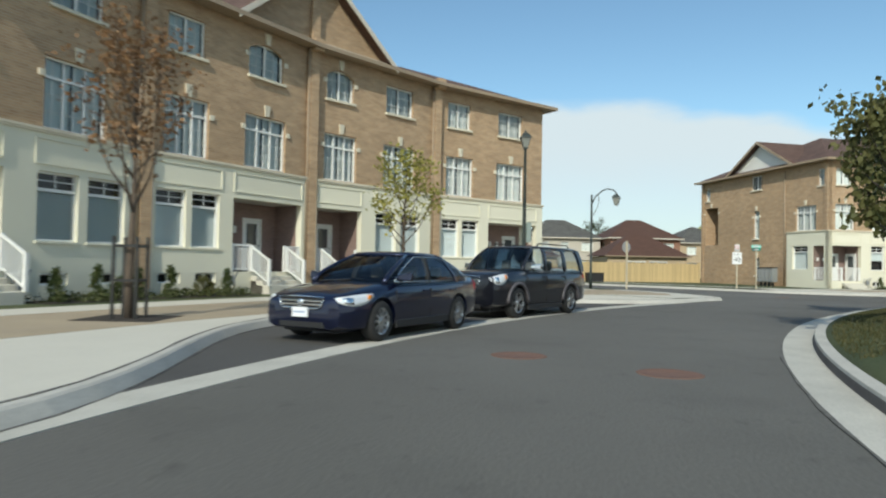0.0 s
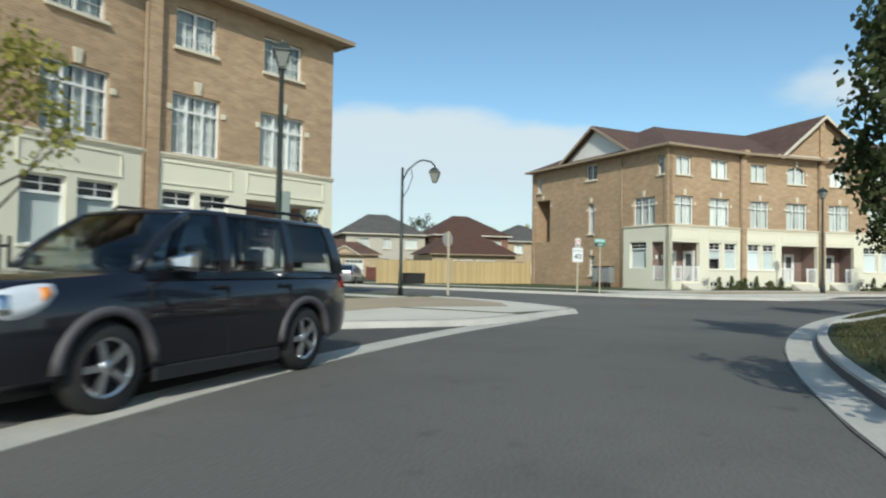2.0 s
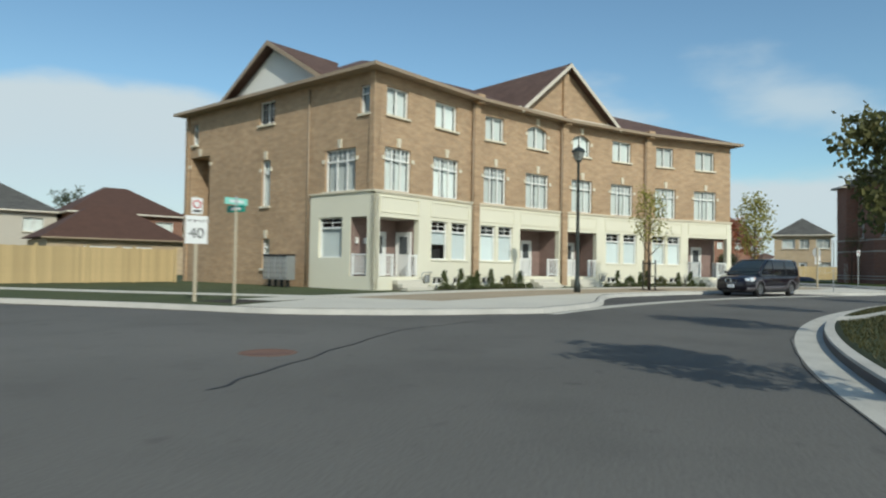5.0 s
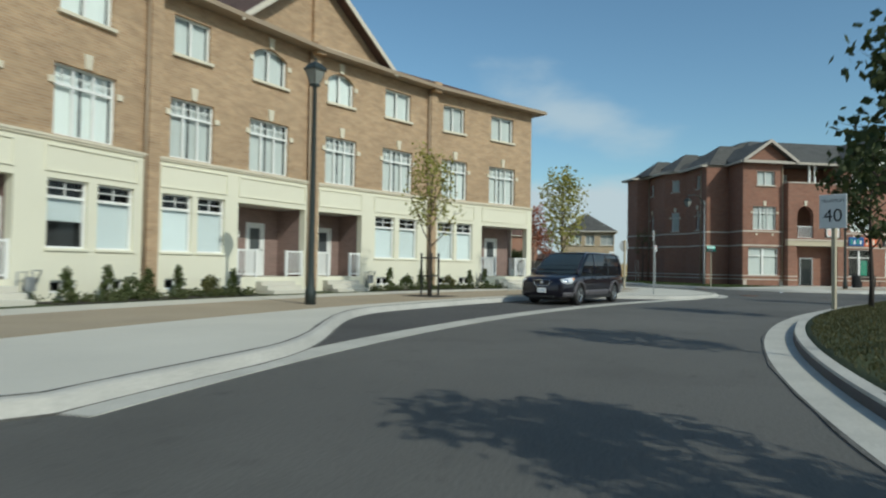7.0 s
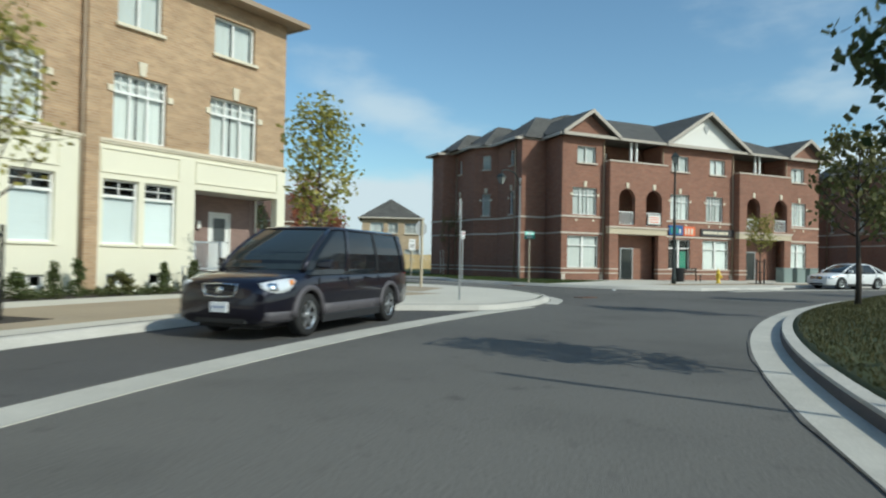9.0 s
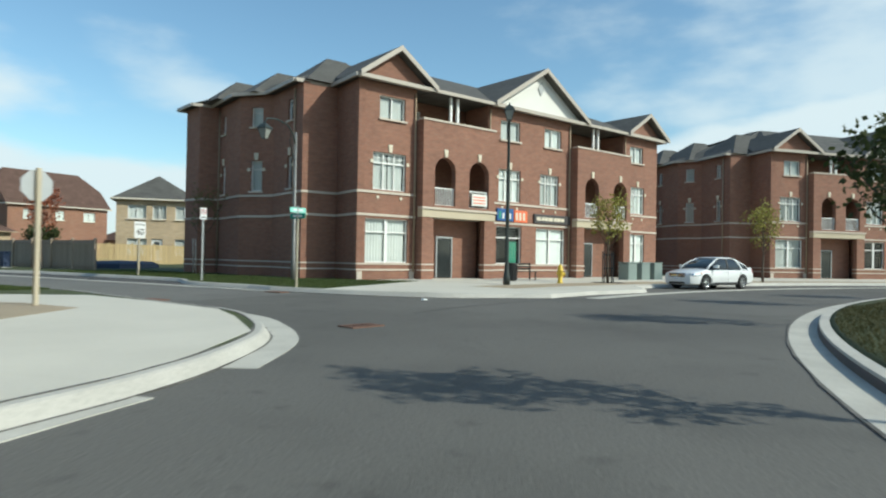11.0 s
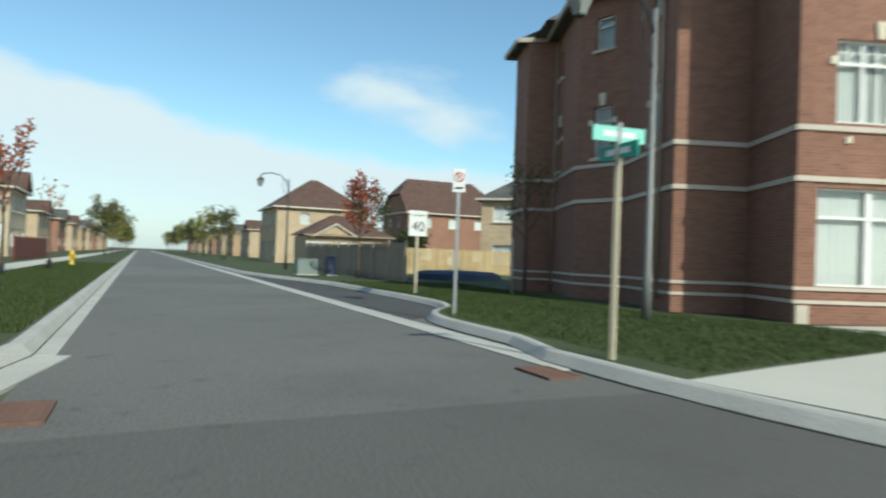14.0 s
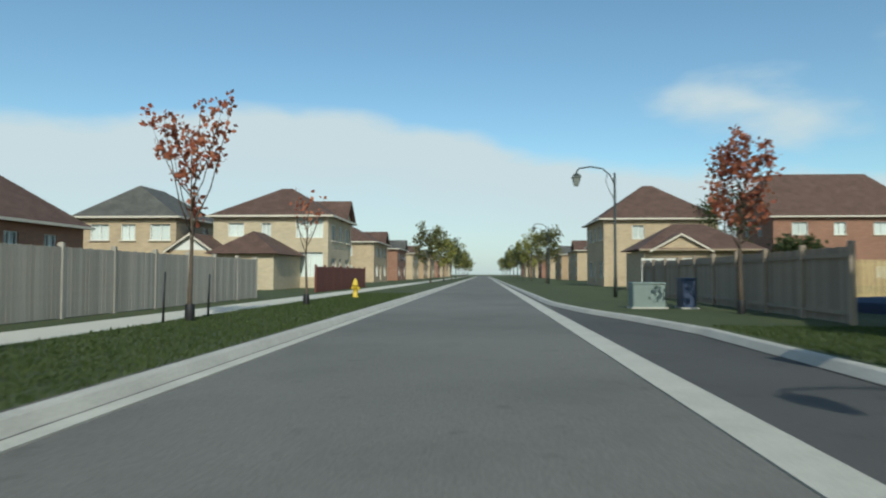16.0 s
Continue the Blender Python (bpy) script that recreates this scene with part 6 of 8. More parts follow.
VAN = dict(width=1.84, paint="dark plum body", tyre=0.345, axles=(1.56, -1.52), spokes=6, nose=2.58,
    stations=[(2.60, 0.34, 0.74, 0.68), (2.55, 0.26, 0.84, 0.82), (2.4, 0.22, 0.92, 0.91), (2.1, 0.21, 0.98, 0.97), (1.56, 0.21, 1.05, 1.0), (1.1, 0.21, 1.08, 1.0), (0.0, 0.21, 1.10, 1.0), (-1.52, 0.21, 1.11, 1.0), (-2.15, 0.24, 1.11, 0.985), (-2.48, 0.28, 1.09, 0.95), (-2.6, 0.38, 1.0, 0.88)],
    glass=dict(belt=1.06, roof=1.75, wb=0.95, wr=0.80, x=(1.62, 0.62, -2.30, -2.53), pillars=((0.30, 0.10, 0.10), (-0.95, -0.95, 0.07), (-2.25, -2.15, 0.18))),
    handles=(0.45, -0.5), seams=(1.25, 0.25, -1.0), lamp=(2.47, 0.78, 0.55), rear_lamp=(-2.6, 0.95), rear_h=0.45, grille=(0.66, 0.17, 0.30), tall=1.15, bars=False, glassy=False, clad=GREY_CLAD, skirt=0.5)


SALOON = dict(SEDAN, width=1.74, paint="white body", spokes=6, glassy=False, trim=PLASTIC)


def parked(spec_, fx, fy, rx, ry):
    """The pose of a car whose street-side wheels touch the road at the two points given, front first (its left side)."""
    ang = math.degrees(math.atan2(fy - ry, fx - rx))
    c, s = math.cos(radians(ang)), math.sin(radians(ang))
    mx, my = (fx + rx) / 2, (fy + ry) / 2
    ox, w = (spec_["axles"][0] + spec_["axles"][1]) / 2, spec_["width"] / 2 - 0.1
    return pose(mx - c * ox + s * w, my - s * ox - c * w, 0.004, 0, 0, ang)


suv_pose = parked(SUV, 1.81, 15.63, 3.51, 17.81)
car("suv", suv_pose, "dark grey-blue sport utility vehicle parked in the bay", SUV, GREY_BLUE, "suv")
car("sedan", parked(SEDAN, -1.07, 10.09, 0.24, 12.51), "glossy navy saloon car parked in the bay", SEDAN, NAVY)
car("minivan", parked(VAN, 44.85, 39.54, 47.95, 39.49), "dark plum minivan with grey cladding parked in the bay", VAN, PLUM, "minivan")
car("saloon_car", parked(SALOON, 79.0, 24.6, 80.6, 22.4), "white saloon car parked before the shops", SALOON, WHITE_PAINT)
car("hatchback", parked(SALOON, 8.2, 59.3, 7.4, 56.8), "silver car standing in the side street", SALOON, SILVER)

# ---------- trees and shrubs ----------
BARK = material("bark", (0.10, 0.075, 0.055), 0.9, 0.3, 4, 30, 0.5)
BARK_DARK = material("dark_bark", (0.05, 0.04, 0.033), 0.9, 0.3, 4, 30, 0.5)


def leaf_material(name, c1, c2):
    m = bpy.data.materials.new(name)
    m.use_nodes = True
    n, l = m.node_tree.nodes, m.node_tree.links
    b = n["Principled BSDF"]
    b.inputs["Roughness"].default_value = 0.6
    b.inputs["Specular IOR Level"].default_value = 0.3
    geo, mix = n.new("ShaderNodeNewGeometry"), n.new("ShaderNodeMix")
    mix.data_type = "RGBA"
    mix.inputs[6].default_value, mix.inputs[7].default_value = (*c1, 1), (*c2, 1)
    l.new(geo.outputs["Random Per Island"], mix.inputs[0])
    l.new(mix.outputs[2], b.inputs["Base Color"])
    tr, ms = n.new("ShaderNodeBsdfTranslucent"), n.new("ShaderNodeMixShader")
    l.new(mix.outputs[2], tr.inputs[0])
    ms.inputs[0].default_value = 0.3
    l.new(b.outputs[0], ms.inputs[1])
    l.new(tr.outputs[0], ms.inputs[2])
    l.new(ms.outputs[0], n["Material Output"].inputs[0])
    return m


LEAF_GREEN = leaf_material("dark_green_leaves", (0.035, 0.055, 0.018), (0.085, 0.10, 0.035))
LEAF_YELLOW = leaf_material("yellow_green_leaves", (0.21, 0.22, 0.05), (0.38, 0.34, 0.09))
LEAF_BROWN = leaf_material("orange_brown_leaves", (0.17, 0.085, 0.035), (0.26, 0.15, 0.07))
LEAF_RED = leaf_material("red_autumn_leaves", (0.28, 0.07, 0.04), (0.44, 0.17, 0.09))
LEAF_OLIVE = leaf_material("olive_leaves", (0.09, 0.10, 0.035), (0.17, 0.16, 0.06))
LEAF_CONIFER = leaf_material("conifer_needles", (0.05, 0.075, 0.022), (0.11, 0.13, 0.045))
LEAF_GRASSY = leaf_material("bed_leaves", (0.05, 0.07, 0.025), (0.12, 0.13, 0.05))


def leaf_cloud(centres, radius, count, size, rng, droop=0.0):
    """Many small leaves round the points of a crown."""
    n = count
    c = np.array(centres)[rng.integers(0, len(centres), n)]
    off = rng.normal(size=(n, 3))
    off /= np.linalg.norm(off, axis=1)[:, None]
    p = c + off * (radius * rng.random(n) ** 0.5)[:, None]
    u = rng.normal(size=(n, 3))
    u[:, 2] -= droop
    u /= np.linalg.norm(u, axis=1)[:, None]
    w = np.cross(u, rng.normal(size=(n, 3)))
    w /= np.linalg.norm(w, axis=1)[:, None]
    s = size * (0.7 + 0.6 * rng.random(n))[:, None]
    v = np.stack([p, p + u * s * 0.5 + w * s * 0.38, p + u * s, p + u * s * 0.5 - w * s * 0.38], 1).reshape(-1, 3)
    m = Mesh()
    m.v = [tuple(q) for q in v]
    m.f = [(4 * i, 4 * i + 1, 4 * i + 2, 4 * i + 3) for i in range(n)]
    m.sm = [False] * n
    return m


def tree(name, x, y, height, trunk_h, spread, leaves, leaf_mat, label, seed, size=0.16, bark=None, upright=0.6, group="", z=0.145, limbs=16, clump=0.42, droop=0.0):
    """A tapered trunk with limbs and twigs, and a crown of single leaves in loose clumps."""
    rng = np.random.default_rng(seed)
    h = thing(name, pose(x, y, z, 0, 0, seed * 37 % 360), label, "tree", group)
    r0 = 0.028 * height / 2 + 0.02
    bend = [(0.05 * height * 0.12 * math.sin(seed + k), 0.05 * height * 0.12 * math.cos(seed * 2 + k), height * 0.94 * k / 6) for k in range(7)]
    bend[0] = (0, 0, 0)
    wood = Mesh().tube(bend, [r0 * (1 - 0.86 * k / 6) for k in range(7)], 8)
    tips = []
    for k in range(limbs):
        t = trunk_h / height + (0.95 - trunk_h / height) * (k + 0.5) / limbs
        i = min(5, int(t * 6 / 0.94))
        f = t * 6 / 0.94 - i
        base = Vector(bend[i]).lerp(Vector(bend[i + 1]), min(max(f, 0), 1))
        a = 2.4 * k + rng.random() * 0.9
        crown = (t - trunk_h / height) / (1 - trunk_h / height)
        reach = spread * (0.45 + 0.75 * math.sin(math.pi * min(1, 0.22 + 0.78 * crown)) * (1 - 0.35 * crown)) * (0.75 + 0.4 * rng.random())
        rise = reach * upright * (0.8 + 0.6 * rng.random())
        d = Vector((math.cos(a), math.sin(a), 0))
        pts = [base, base + d * reach * 0.45 + Vector((0, 0, rise * 0.35)), base + d * reach * 0.8 + Vector((0, 0, rise * 0.85)), base + d * reach + Vector((0, 0, rise * 1.2))]
        rr = r0 * 0.36 * (1 - 0.55 * crown)
        wood.tube(pts, [rr, rr * 0.7, rr * 0.4, rr * 0.15], 5)
        for q in range(3):
            s = pts[1].lerp(pts[3], 0.25 + 0.3 * q)
            e = s + Vector((rng.normal(), rng.normal(), abs(rng.normal()) + 0.3)) * reach * 0.22
            wood.tube([s, e], [rr * 0.35, rr * 0.08], 4)
            tips.append(tuple(e))
            tips.append(tuple(s.lerp(e, 0.5)))
        tips += [tuple(pts[2]), tuple(pts[3]), tuple(pts[1].lerp(pts[2], 0.6))]
    tips += [bend[6], bend[5]]
    part("trunk", wood, bark or BARK, h, "brown tapered trunk and limbs")
    part("crown", leaf_cloud(tips, clump, leaves, size, rng, droop), leaf_mat, h, label.split(" tree")[0] + " leaves")
    return h


def tree_guard(x, y):
    g = thing("tree_guard", pose(x, y, 0.15), "black steel frame guarding a young tree", "tree guard", "tree guards on the pavement")
    for i, (a, b) in enumerate(((-0.22, -0.22), (0.22, -0.22), (0.22, 0.22), (-0.22, 0.22))):
        part("post", Mesh().box(a - 0.025, a + 0.025, b - 0.025, b + 0.025, 0.0, 1.55), BLACK_STEEL, g, "black steel post")
    for z in (0.7, 1.35):
        part("rail", Mesh().box(-0.2, 0.2, -0.235, -0.205, z, z + 0.05).box(-0.2, 0.2, 0.205, 0.235, z, z + 0.05).box(-0.235, -0.205, -0.2, 0.2, z, z + 0.05).box(0.205, 0.235, -0.2, 0.2, z, z + 0.05), BLACK_STEEL, g, "black steel rail")
    setting("tree_pit", Mesh().box(x - 0.75, x + 0.75, y - 0.75, y + 0.75, 0.1, 0.160), SOIL, "dark square of soil round a young tree", "tree pit")


STREET_TREES = "young trees along the pavement"
tree("street_tree", -5.95, 11.8, 5.0, 1.75, 0.85, 1500, LEAF_BROWN, "young thin tree with orange-brown leaves", 3, 0.10, BARK, 1.9, STREET_TREES, limbs=22, clump=0.34)
tree("street_tree", -1.35, 21.95, 4.6, 1.6, 1.0, 1300, LEAF_YELLOW, "young tree with yellow-green leaves", 5, 0.13, BARK, 1.0, STREET_TREES, limbs=18, clump=0.36)
tree("street_tree", 43.2, 44.5, 4.7, 1.7, 0.85, 1000, LEAF_YELLOW, "young tree with thin yellow-green leaves", 8, 0.12, BARK, 1.2, STREET_TREES, limbs=18, clump=0.34)
tree("street_tree", 52.3, 43.5, 5.3, 1.6, 0.8, 1700, LEAF_YELLOW, "tree with yellowing leaves beside the corner house", 11, 0.14, BARK, 0.9, STREET_TREES, limbs=24, clump=0.45)
tree("street_tree", 81.5, 28.5, 3.9, 1.5, 0.75, 1000, LEAF_YELLOW, "young tree with yellow-brown leaves before the shops", 13, 0.13, BARK, 1.1, STREET_TREES, limbs=18, clump=0.36)
tree("street_tree", 87.6, 18.5, 3.9, 1.5, 0.8, 900, LEAF_YELLOW, "young tree with yellow-brown leaves before the shops", 14, 0.13, BARK, 1.1, STREET_TREES, limbs=18, clump=0.36)
for x, y in ((-5.95, 11.8), (-1.35, 21.95), (43.2, 44.5), (52.3, 43.5), (81.5, 28.5)):
    tree_guard(x, y)
PARK_TREES = ((150.0, 40.2, 3.9, 0.9, 2400), (139.4, 40.2, 4.7, 1.1, 3600), (124.7, 40.2, 4.0, 1.0, 2800), (113.0, 40.2, 3.4, 0.9, 2200), (102.3, 40.2, 3.7, 0.85, 1900), (89.0, 40.2, 3.6, 0.85, 1700), (75.3, 40.2, 3.85, 0.75, 1150), (62.5, 40.2, 3.3, 0.85, 1300), (51.0, 40.2, 3.5, 0.85, 1400), (41.0, 40.2, 3.5, 0.85, 1400))
for i, (a, r, hh, sp, nl) in enumerate(PARK_TREES):
    tree("park_tree", *pol(r, a), hh, 1.4, sp, nl, LEAF_GREEN if i % 3 else LEAF_OLIVE, "park tree with dense dark green leaves" if i % 3 else "park tree with dull olive leaves", 20 + i, 0.14, BARK_DARK, 0.8, "trees along the park kerb", park_height(r), limbs=18, clump=0.3, droop=0.9)
for i, (s, q, hh, mat, lab) in enumerate(((12.6, -9.4, 3.75, LEAF_RED, "thin young tree with sparse red autumn leaves"), (20.6, -8.8, 2.9, LEAF_RED, "bare young sapling with few red leaves"), (-0.5, -8.8, 4.6, LEAF_RED, "young tree with red autumn leaves"), (16.6, 4.75, 4.4, LEAF_RED, "young tree with red autumn leaves by the fence"))):
    x, y = street(s, q)
    tree("verge_tree", x, y, hh, 1.75, (0.85, 0.6, 0.85, 0.85)[i], (620, 60, 1200, 1150)[i], mat, lab, 60 + i, 0.15, BARK, (1.9, 1.9, 1.3, 1.1)[i], "young trees on the verges", limbs=(10, 8, 16, 17)[i], clump=(0.2, 0.2, 0.3, 0.26)[i])


tree("wall_tree", 83.0, 49.7, 4.3, 1.8, 0.85, 260, LEAF_OLIVE, "thin young tree with few olive leaves beside the brick wall", 71, 0.13, BARK, 1.0, "young trees on the verges", limbs=12, clump=0.22)
for x, y in ((82.5, 49.9), (83.3, 50.4)):
    st_ = tagged(part("tree_stake", Mesh().tube([(0, 0, 0), (0.03, 0.05, 1.9)], [0.03, 0.022], 6), PALE_FASCIA), "pale thin stake beside a young tree", "stake", "stakes on the verge")
    st_.matrix_world = pose(x, y, 0.14)
for (s, q, hh) in ((11.9, -9.7, 1.15), (14.1, -9.6, 1.1)):
    st_ = tagged(part("tree_stake", Mesh().tube([(0, 0, 0), (0.03, 0.02, hh)], [0.03, 0.022], 6), BLACK_STEEL), "dark thin stake standing in the verge", "stake", "stakes on the verge")
    st_.matrix_world = pose(*street(s, q), 0.14)
for (s, q) in ((12.6, -9.4), (20.6, -8.8), (16.6, 4.75)):
    gd_ = tagged(part("trunk_guard", Mesh().turned([(0.10, 0.0), (0.115, 0.1), (0.11, 0.38), (0.10, 0.40)], (0, 0, 0), 12, "z", False), PLASTIC), "black plastic sleeve round a young tree's foot", "trunk guard", "guards on young trees")
    gd_.matrix_world = pose(*street(s, q), 0.14)


def shrub_mesh(seed, h, r, n, size, cone=True):
    rng = np.random.default_rng(seed)
    pts = []
    for k in range(26):
        t = k / 25
        rr = r * ((1 - t) ** 0.8 if cone else math.sin(math.pi * (0.25 + 0.7 * t)))
        a = rng.random() * 6.283
        pts.append((rr * 0.75 * math.cos(a), rr * 0.75 * math.sin(a), 0.06 + h * t * 0.94))
    return leaf_cloud(pts, r * 0.42, n, size, rng)


CONIFERS = [shrub_mesh(90 + k, 0.72 + 0.1 * k, 0.24, 620, 0.075).data("foliage", LEAF_CONIFER) for k in range(3)]
ROUND = [shrub_mesh(95 + k, 0.55, 0.33, 620, 0.08, False).data("foliage", LEAF_CONIFER if k else LEAF_OLIVE) for k in range(2)]


def shrub(x, y, k, conifer=True, z=0.14):
    s = tagged(part("shrub", (CONIFERS if conifer else ROUND)[k % (3 if conifer else 2)], None), "small clipped conifer shrub in the bed" if conifer else "small rounded shrub in the bed", "shrub", "shrubs in the front beds")
    s.matrix_world = pose(x, y, z, 0, 0, 47 * k)
    return s


def front_bed(nodes, heading, L, turn, name):
    """Planting beds before the windows of a row: soil, low leaves and shrubs."""
    x, y = nodes
    low_m, soil = Mesh(), Mesh()
    rng = np.random.default_rng(5)
    n = 0
    for kind in range(4):
        a = radians(heading - turn * kind)
        d, o = Vector((math.cos(a), math.sin(a))), Vector((math.sin(a), -math.cos(a)))
        s0, s1 = ((3.2, 7.1), (0.1, 3.5), (3.0, 7.1), (0.1, 3.4))[kind]
        P = lambda s, q: (x + d.x * s + o.x * q, y + d.y * s + o.y * q)
        soil.prism([P(s0, 0.02), P(s1, 0.02), P(s1, 1.45), P(s0, 1.45)], 0.1, 0.158)
        centres = [(*P(s0 + (s1 - s0) * rng.random(), 0.2 + 1.2 * rng.random()), 0.2 + 0.08 * rng.random()) for _ in range(60)]
        c = leaf_cloud(centres, 0.17, 1500, 0.08, rng)
        k0 = len(low_m.v)
        low_m.v += c.v
        low_m.f += [tuple(i + k0 for i in f) for f in c.f]
        low_m.sm += c.sm
        s = s0 + 0.5
        while s < s1 - 0.2:
            n += 1
            shrub(*P(s, 0.75 + 0.15 * math.sin(n)), n, n % 3 != 0)
            s += 0.95 + 0.25 * math.sin(n * 1.7)
        # gas meter beside the porch
        mx = (3.15, 3.15, 2.95, 3.1)[kind]
        gm = thing("gas_meter", pose(*P(mx, 0.28), 0.14, 0, 0, math.degrees(a)), "grey gas meter with pipes against the cream wall", "gas meter", "gas meters by the porches")
        part("meter_body", Mesh().rbox(-0.13, 0.13, -0.1, 0.1, 0.32, 0.66, 0.04), GALV, gm, "grey meter body")
        part("meter_pipe", Mesh().tube([(-0.32, 0.0, 0.0), (-0.32, 0.0, 0.78), (-0.08, 0.0, 0.78), (-0.08, 0.0, 0.64)], 0.022, 6), GALV, gm, "grey pipe")
        part("meter_pipe", Mesh().tube([(0.08, 0.0, 0.64), (0.08, 0.0, 0.82), (0.3, 0.0, 0.82), (0.3, 0.2, 0.5)], 0.022, 6), GALV, gm, "grey pipe")
        x, y = x + d.x * L, y + d.y * L
    setting("bed_" + name, soil, SOIL, "dark soil bed before the townhouse windows", "planting bed")
    tagged(part("bed_plants", low_m, LEAF_GRASSY), "low green plants covering the front beds", "plants", "", "stuff")


front_bed((-12.0, 12.87), 67.3, 7.19, 10.2, "townhouses")
front_bed((28.4, 47.88), 12.2, 7.12, 9.0, "corner_houses")

# ---------- lamps, signs and street furniture ----------
GREY_POLE = material("grey_lamp_pole", (0.22, 0.22, 0.21), 0.55, 0.15, 2, 30, 0.05, metal=0.3)
UTIL_BLUE = material("utility_blue", (0.03, 0.05, 0.10), 0.5, 0.1, 2, 30, 0.03)
UTIL = material("utility_green", (0.20, 0.25, 0.23), 0.6, 0.1, 2, 30, 0.03)
POLE_GREEN = material("dark_green_pole", (0.035, 0.045, 0.042), 0.5, 0.12, 2, 30, 0.05, metal=0.2)
LANTERN_GLASS = material("lantern_glass", (0.24, 0.25, 0.23), 0.15, 0.08, 3, 20, 0.02)
SIGN_WHITE = material("sign_white", (0.72, 0.73, 0.72), 0.5, 0.04, 2, 20, 0.0)
SIGN_BLACK = material("sign_black", (0.02, 0.02, 0.02), 0.5, 0.04, 2, 20, 0.0)
SIGN_RED = material("sign_red", (0.5, 0.03, 0.03), 0.5, 0.04, 2, 20, 0.0)
SIGN_GREEN = material("sign_green", (0.0, 0.28, 0.20), 0.45, 0.04, 2, 20, 0.0)
SIGN_TEAL = material("sign_pale_green", (0.25, 0.62, 0.52), 0.45, 0.04, 2, 20, 0.0)
POST_WOOD = material("post_wood", (0.47, 0.41, 0.30), 0.8, 0.15, 2, 30, 0.2, stretch=(6, 6, 0.6))
HYDRANT = material("hydrant_yellow", (0.66, 0.46, 0.05), 0.5, 0.08, 4, 40, 0.05)
IRON = material("rusty_iron", (0.155, 0.085, 0.06), 0.85, 0.25, 5, 40, 0.3)
ALU = material("sign_back", (0.45, 0.46, 0.46), 0.45, 0.06, 3, 30, 0.0, metal=0.6)


def lantern(parent, x, y, z, hang=False):
    """A four-sided street lantern with a dark cap."""
    ln = part("lantern", Mesh().loft([[(x + a * r, y + b * r, z + h) for a, b in ((-1, -1), (1, -1), (1, 1), (-1, 1))] for r, h in ((0.09, 0.0), (0.10, 0.04), (0.19, 0.38))]), LANTERN_GLASS, parent, "pale lantern glass")
    part("lantern_cap", Mesh().loft([[(x + a * r, y + b * r, z + h) for a, b in ((-1, -1), (1, -1), (1, 1), (-1, 1))] for r, h in ((0.23, 0.38), (0.22, 0.42), (0.13, 0.55), (0.03, 0.62), (0.02, 0.72))]), POLE_GREEN, ln, "dark lantern cap")
    part("lantern_frame", Mesh().box(x - 0.1, x + 0.1, y - 0.1, y + 0.1, z - 0.06, z + 0.0) if not hang else Mesh().box(x - 0.09, x + 0.09, y - 0.09, y + 0.09, z - 0.03, z), POLE_GREEN, ln, "dark lantern base")
    for a, b in ((-1, -1), (1, -1), (1, 1), (-1, 1)):
        part("lantern_bar", Mesh().tube([(x + a * 0.1, y + b * 0.1, z + 0.03), (x + a * 0.195, y + b * 0.195, z + 0.39)], 0.012, 5), POLE_GREEN, ln, "dark lantern bar")


def post_lamp(x, y, h=5.95):
    l = thing("street_lamp", pose(x, y, 0.15), "dark green street lamp post with a lantern on top", "street lamp", "lantern posts on the pavement")
    part("pole", Mesh().turned([(0.15, 0.0), (0.15, 0.35), (0.11, 0.5), (0.09, 0.9), (0.055, h - 0.1), (0.08, h - 0.05), (0.08, h)], (0, 0, 0), 14), POLE_GREEN, l, "dark tapered pole")
    lantern(l, 0, 0, h)
    return l


def arm_lamp(x, y, ang, h=6.6, reach=1.7, mat=None):
    l = thing("street_lamp", pose(x, y, 0.15, 0, 0, ang), "grey street lamp post with a curved arm and lantern", "street lamp", "arm lamps along the streets")
    part("pole", Mesh().turned([(0.095, 0.0), (0.095, 0.9), (0.075, 1.0), (0.05, h)], (0, 0, 0), 12), mat or POLE_GREEN, l, "tall tapered pole")
    part("arm", Mesh().tube([(0, 0, h - 0.55), (0.22, 0, h - 0.1), (0.6, 0, h + 0.22), (reach * 0.62, 0, h + 0.32), (reach - 0.14, 0, h + 0.24), (reach, 0, h + 0.06)], 0.035, 8), POLE_GREEN, l, "curved arm")
    part("brace", Mesh().tube([(0, 0, h - 1.3), (0.25, 0, h - 0.9), (0.42, 0, h - 0.4), (0.36, 0, h - 0.05)], 0.02, 6), POLE_GREEN, l, "curled brace")
    lantern(l, reach, 0, h - 0.6, True)
    return l


lamp_a = post_lamp(3.3, 26.3, 6.05)
post_lamp(36.5, 43.6)
post_lamp(76.1, 33.7, 6.95)
post_lamp(92.7, 6.0)
part("pole_box", Mesh().rbox(0.07, 0.27, -0.17, 0.17, 2.15, 2.95, 0.02), UTIL, lamp_a, "grey box strapped to the pole")
arm_lamp(8.35, 36.5, -20, 5.3, 1.35)
arm_lamp(76.43, 42.89, 160, 6.4, 2.1, GREY_POLE)
arm_lamp(*street(30.0, 3.87), 152, 6.05, 1.85)
arm_lamp(113.0, 112.0, 155)
arm_lamp(140.0, 165.0, 155)


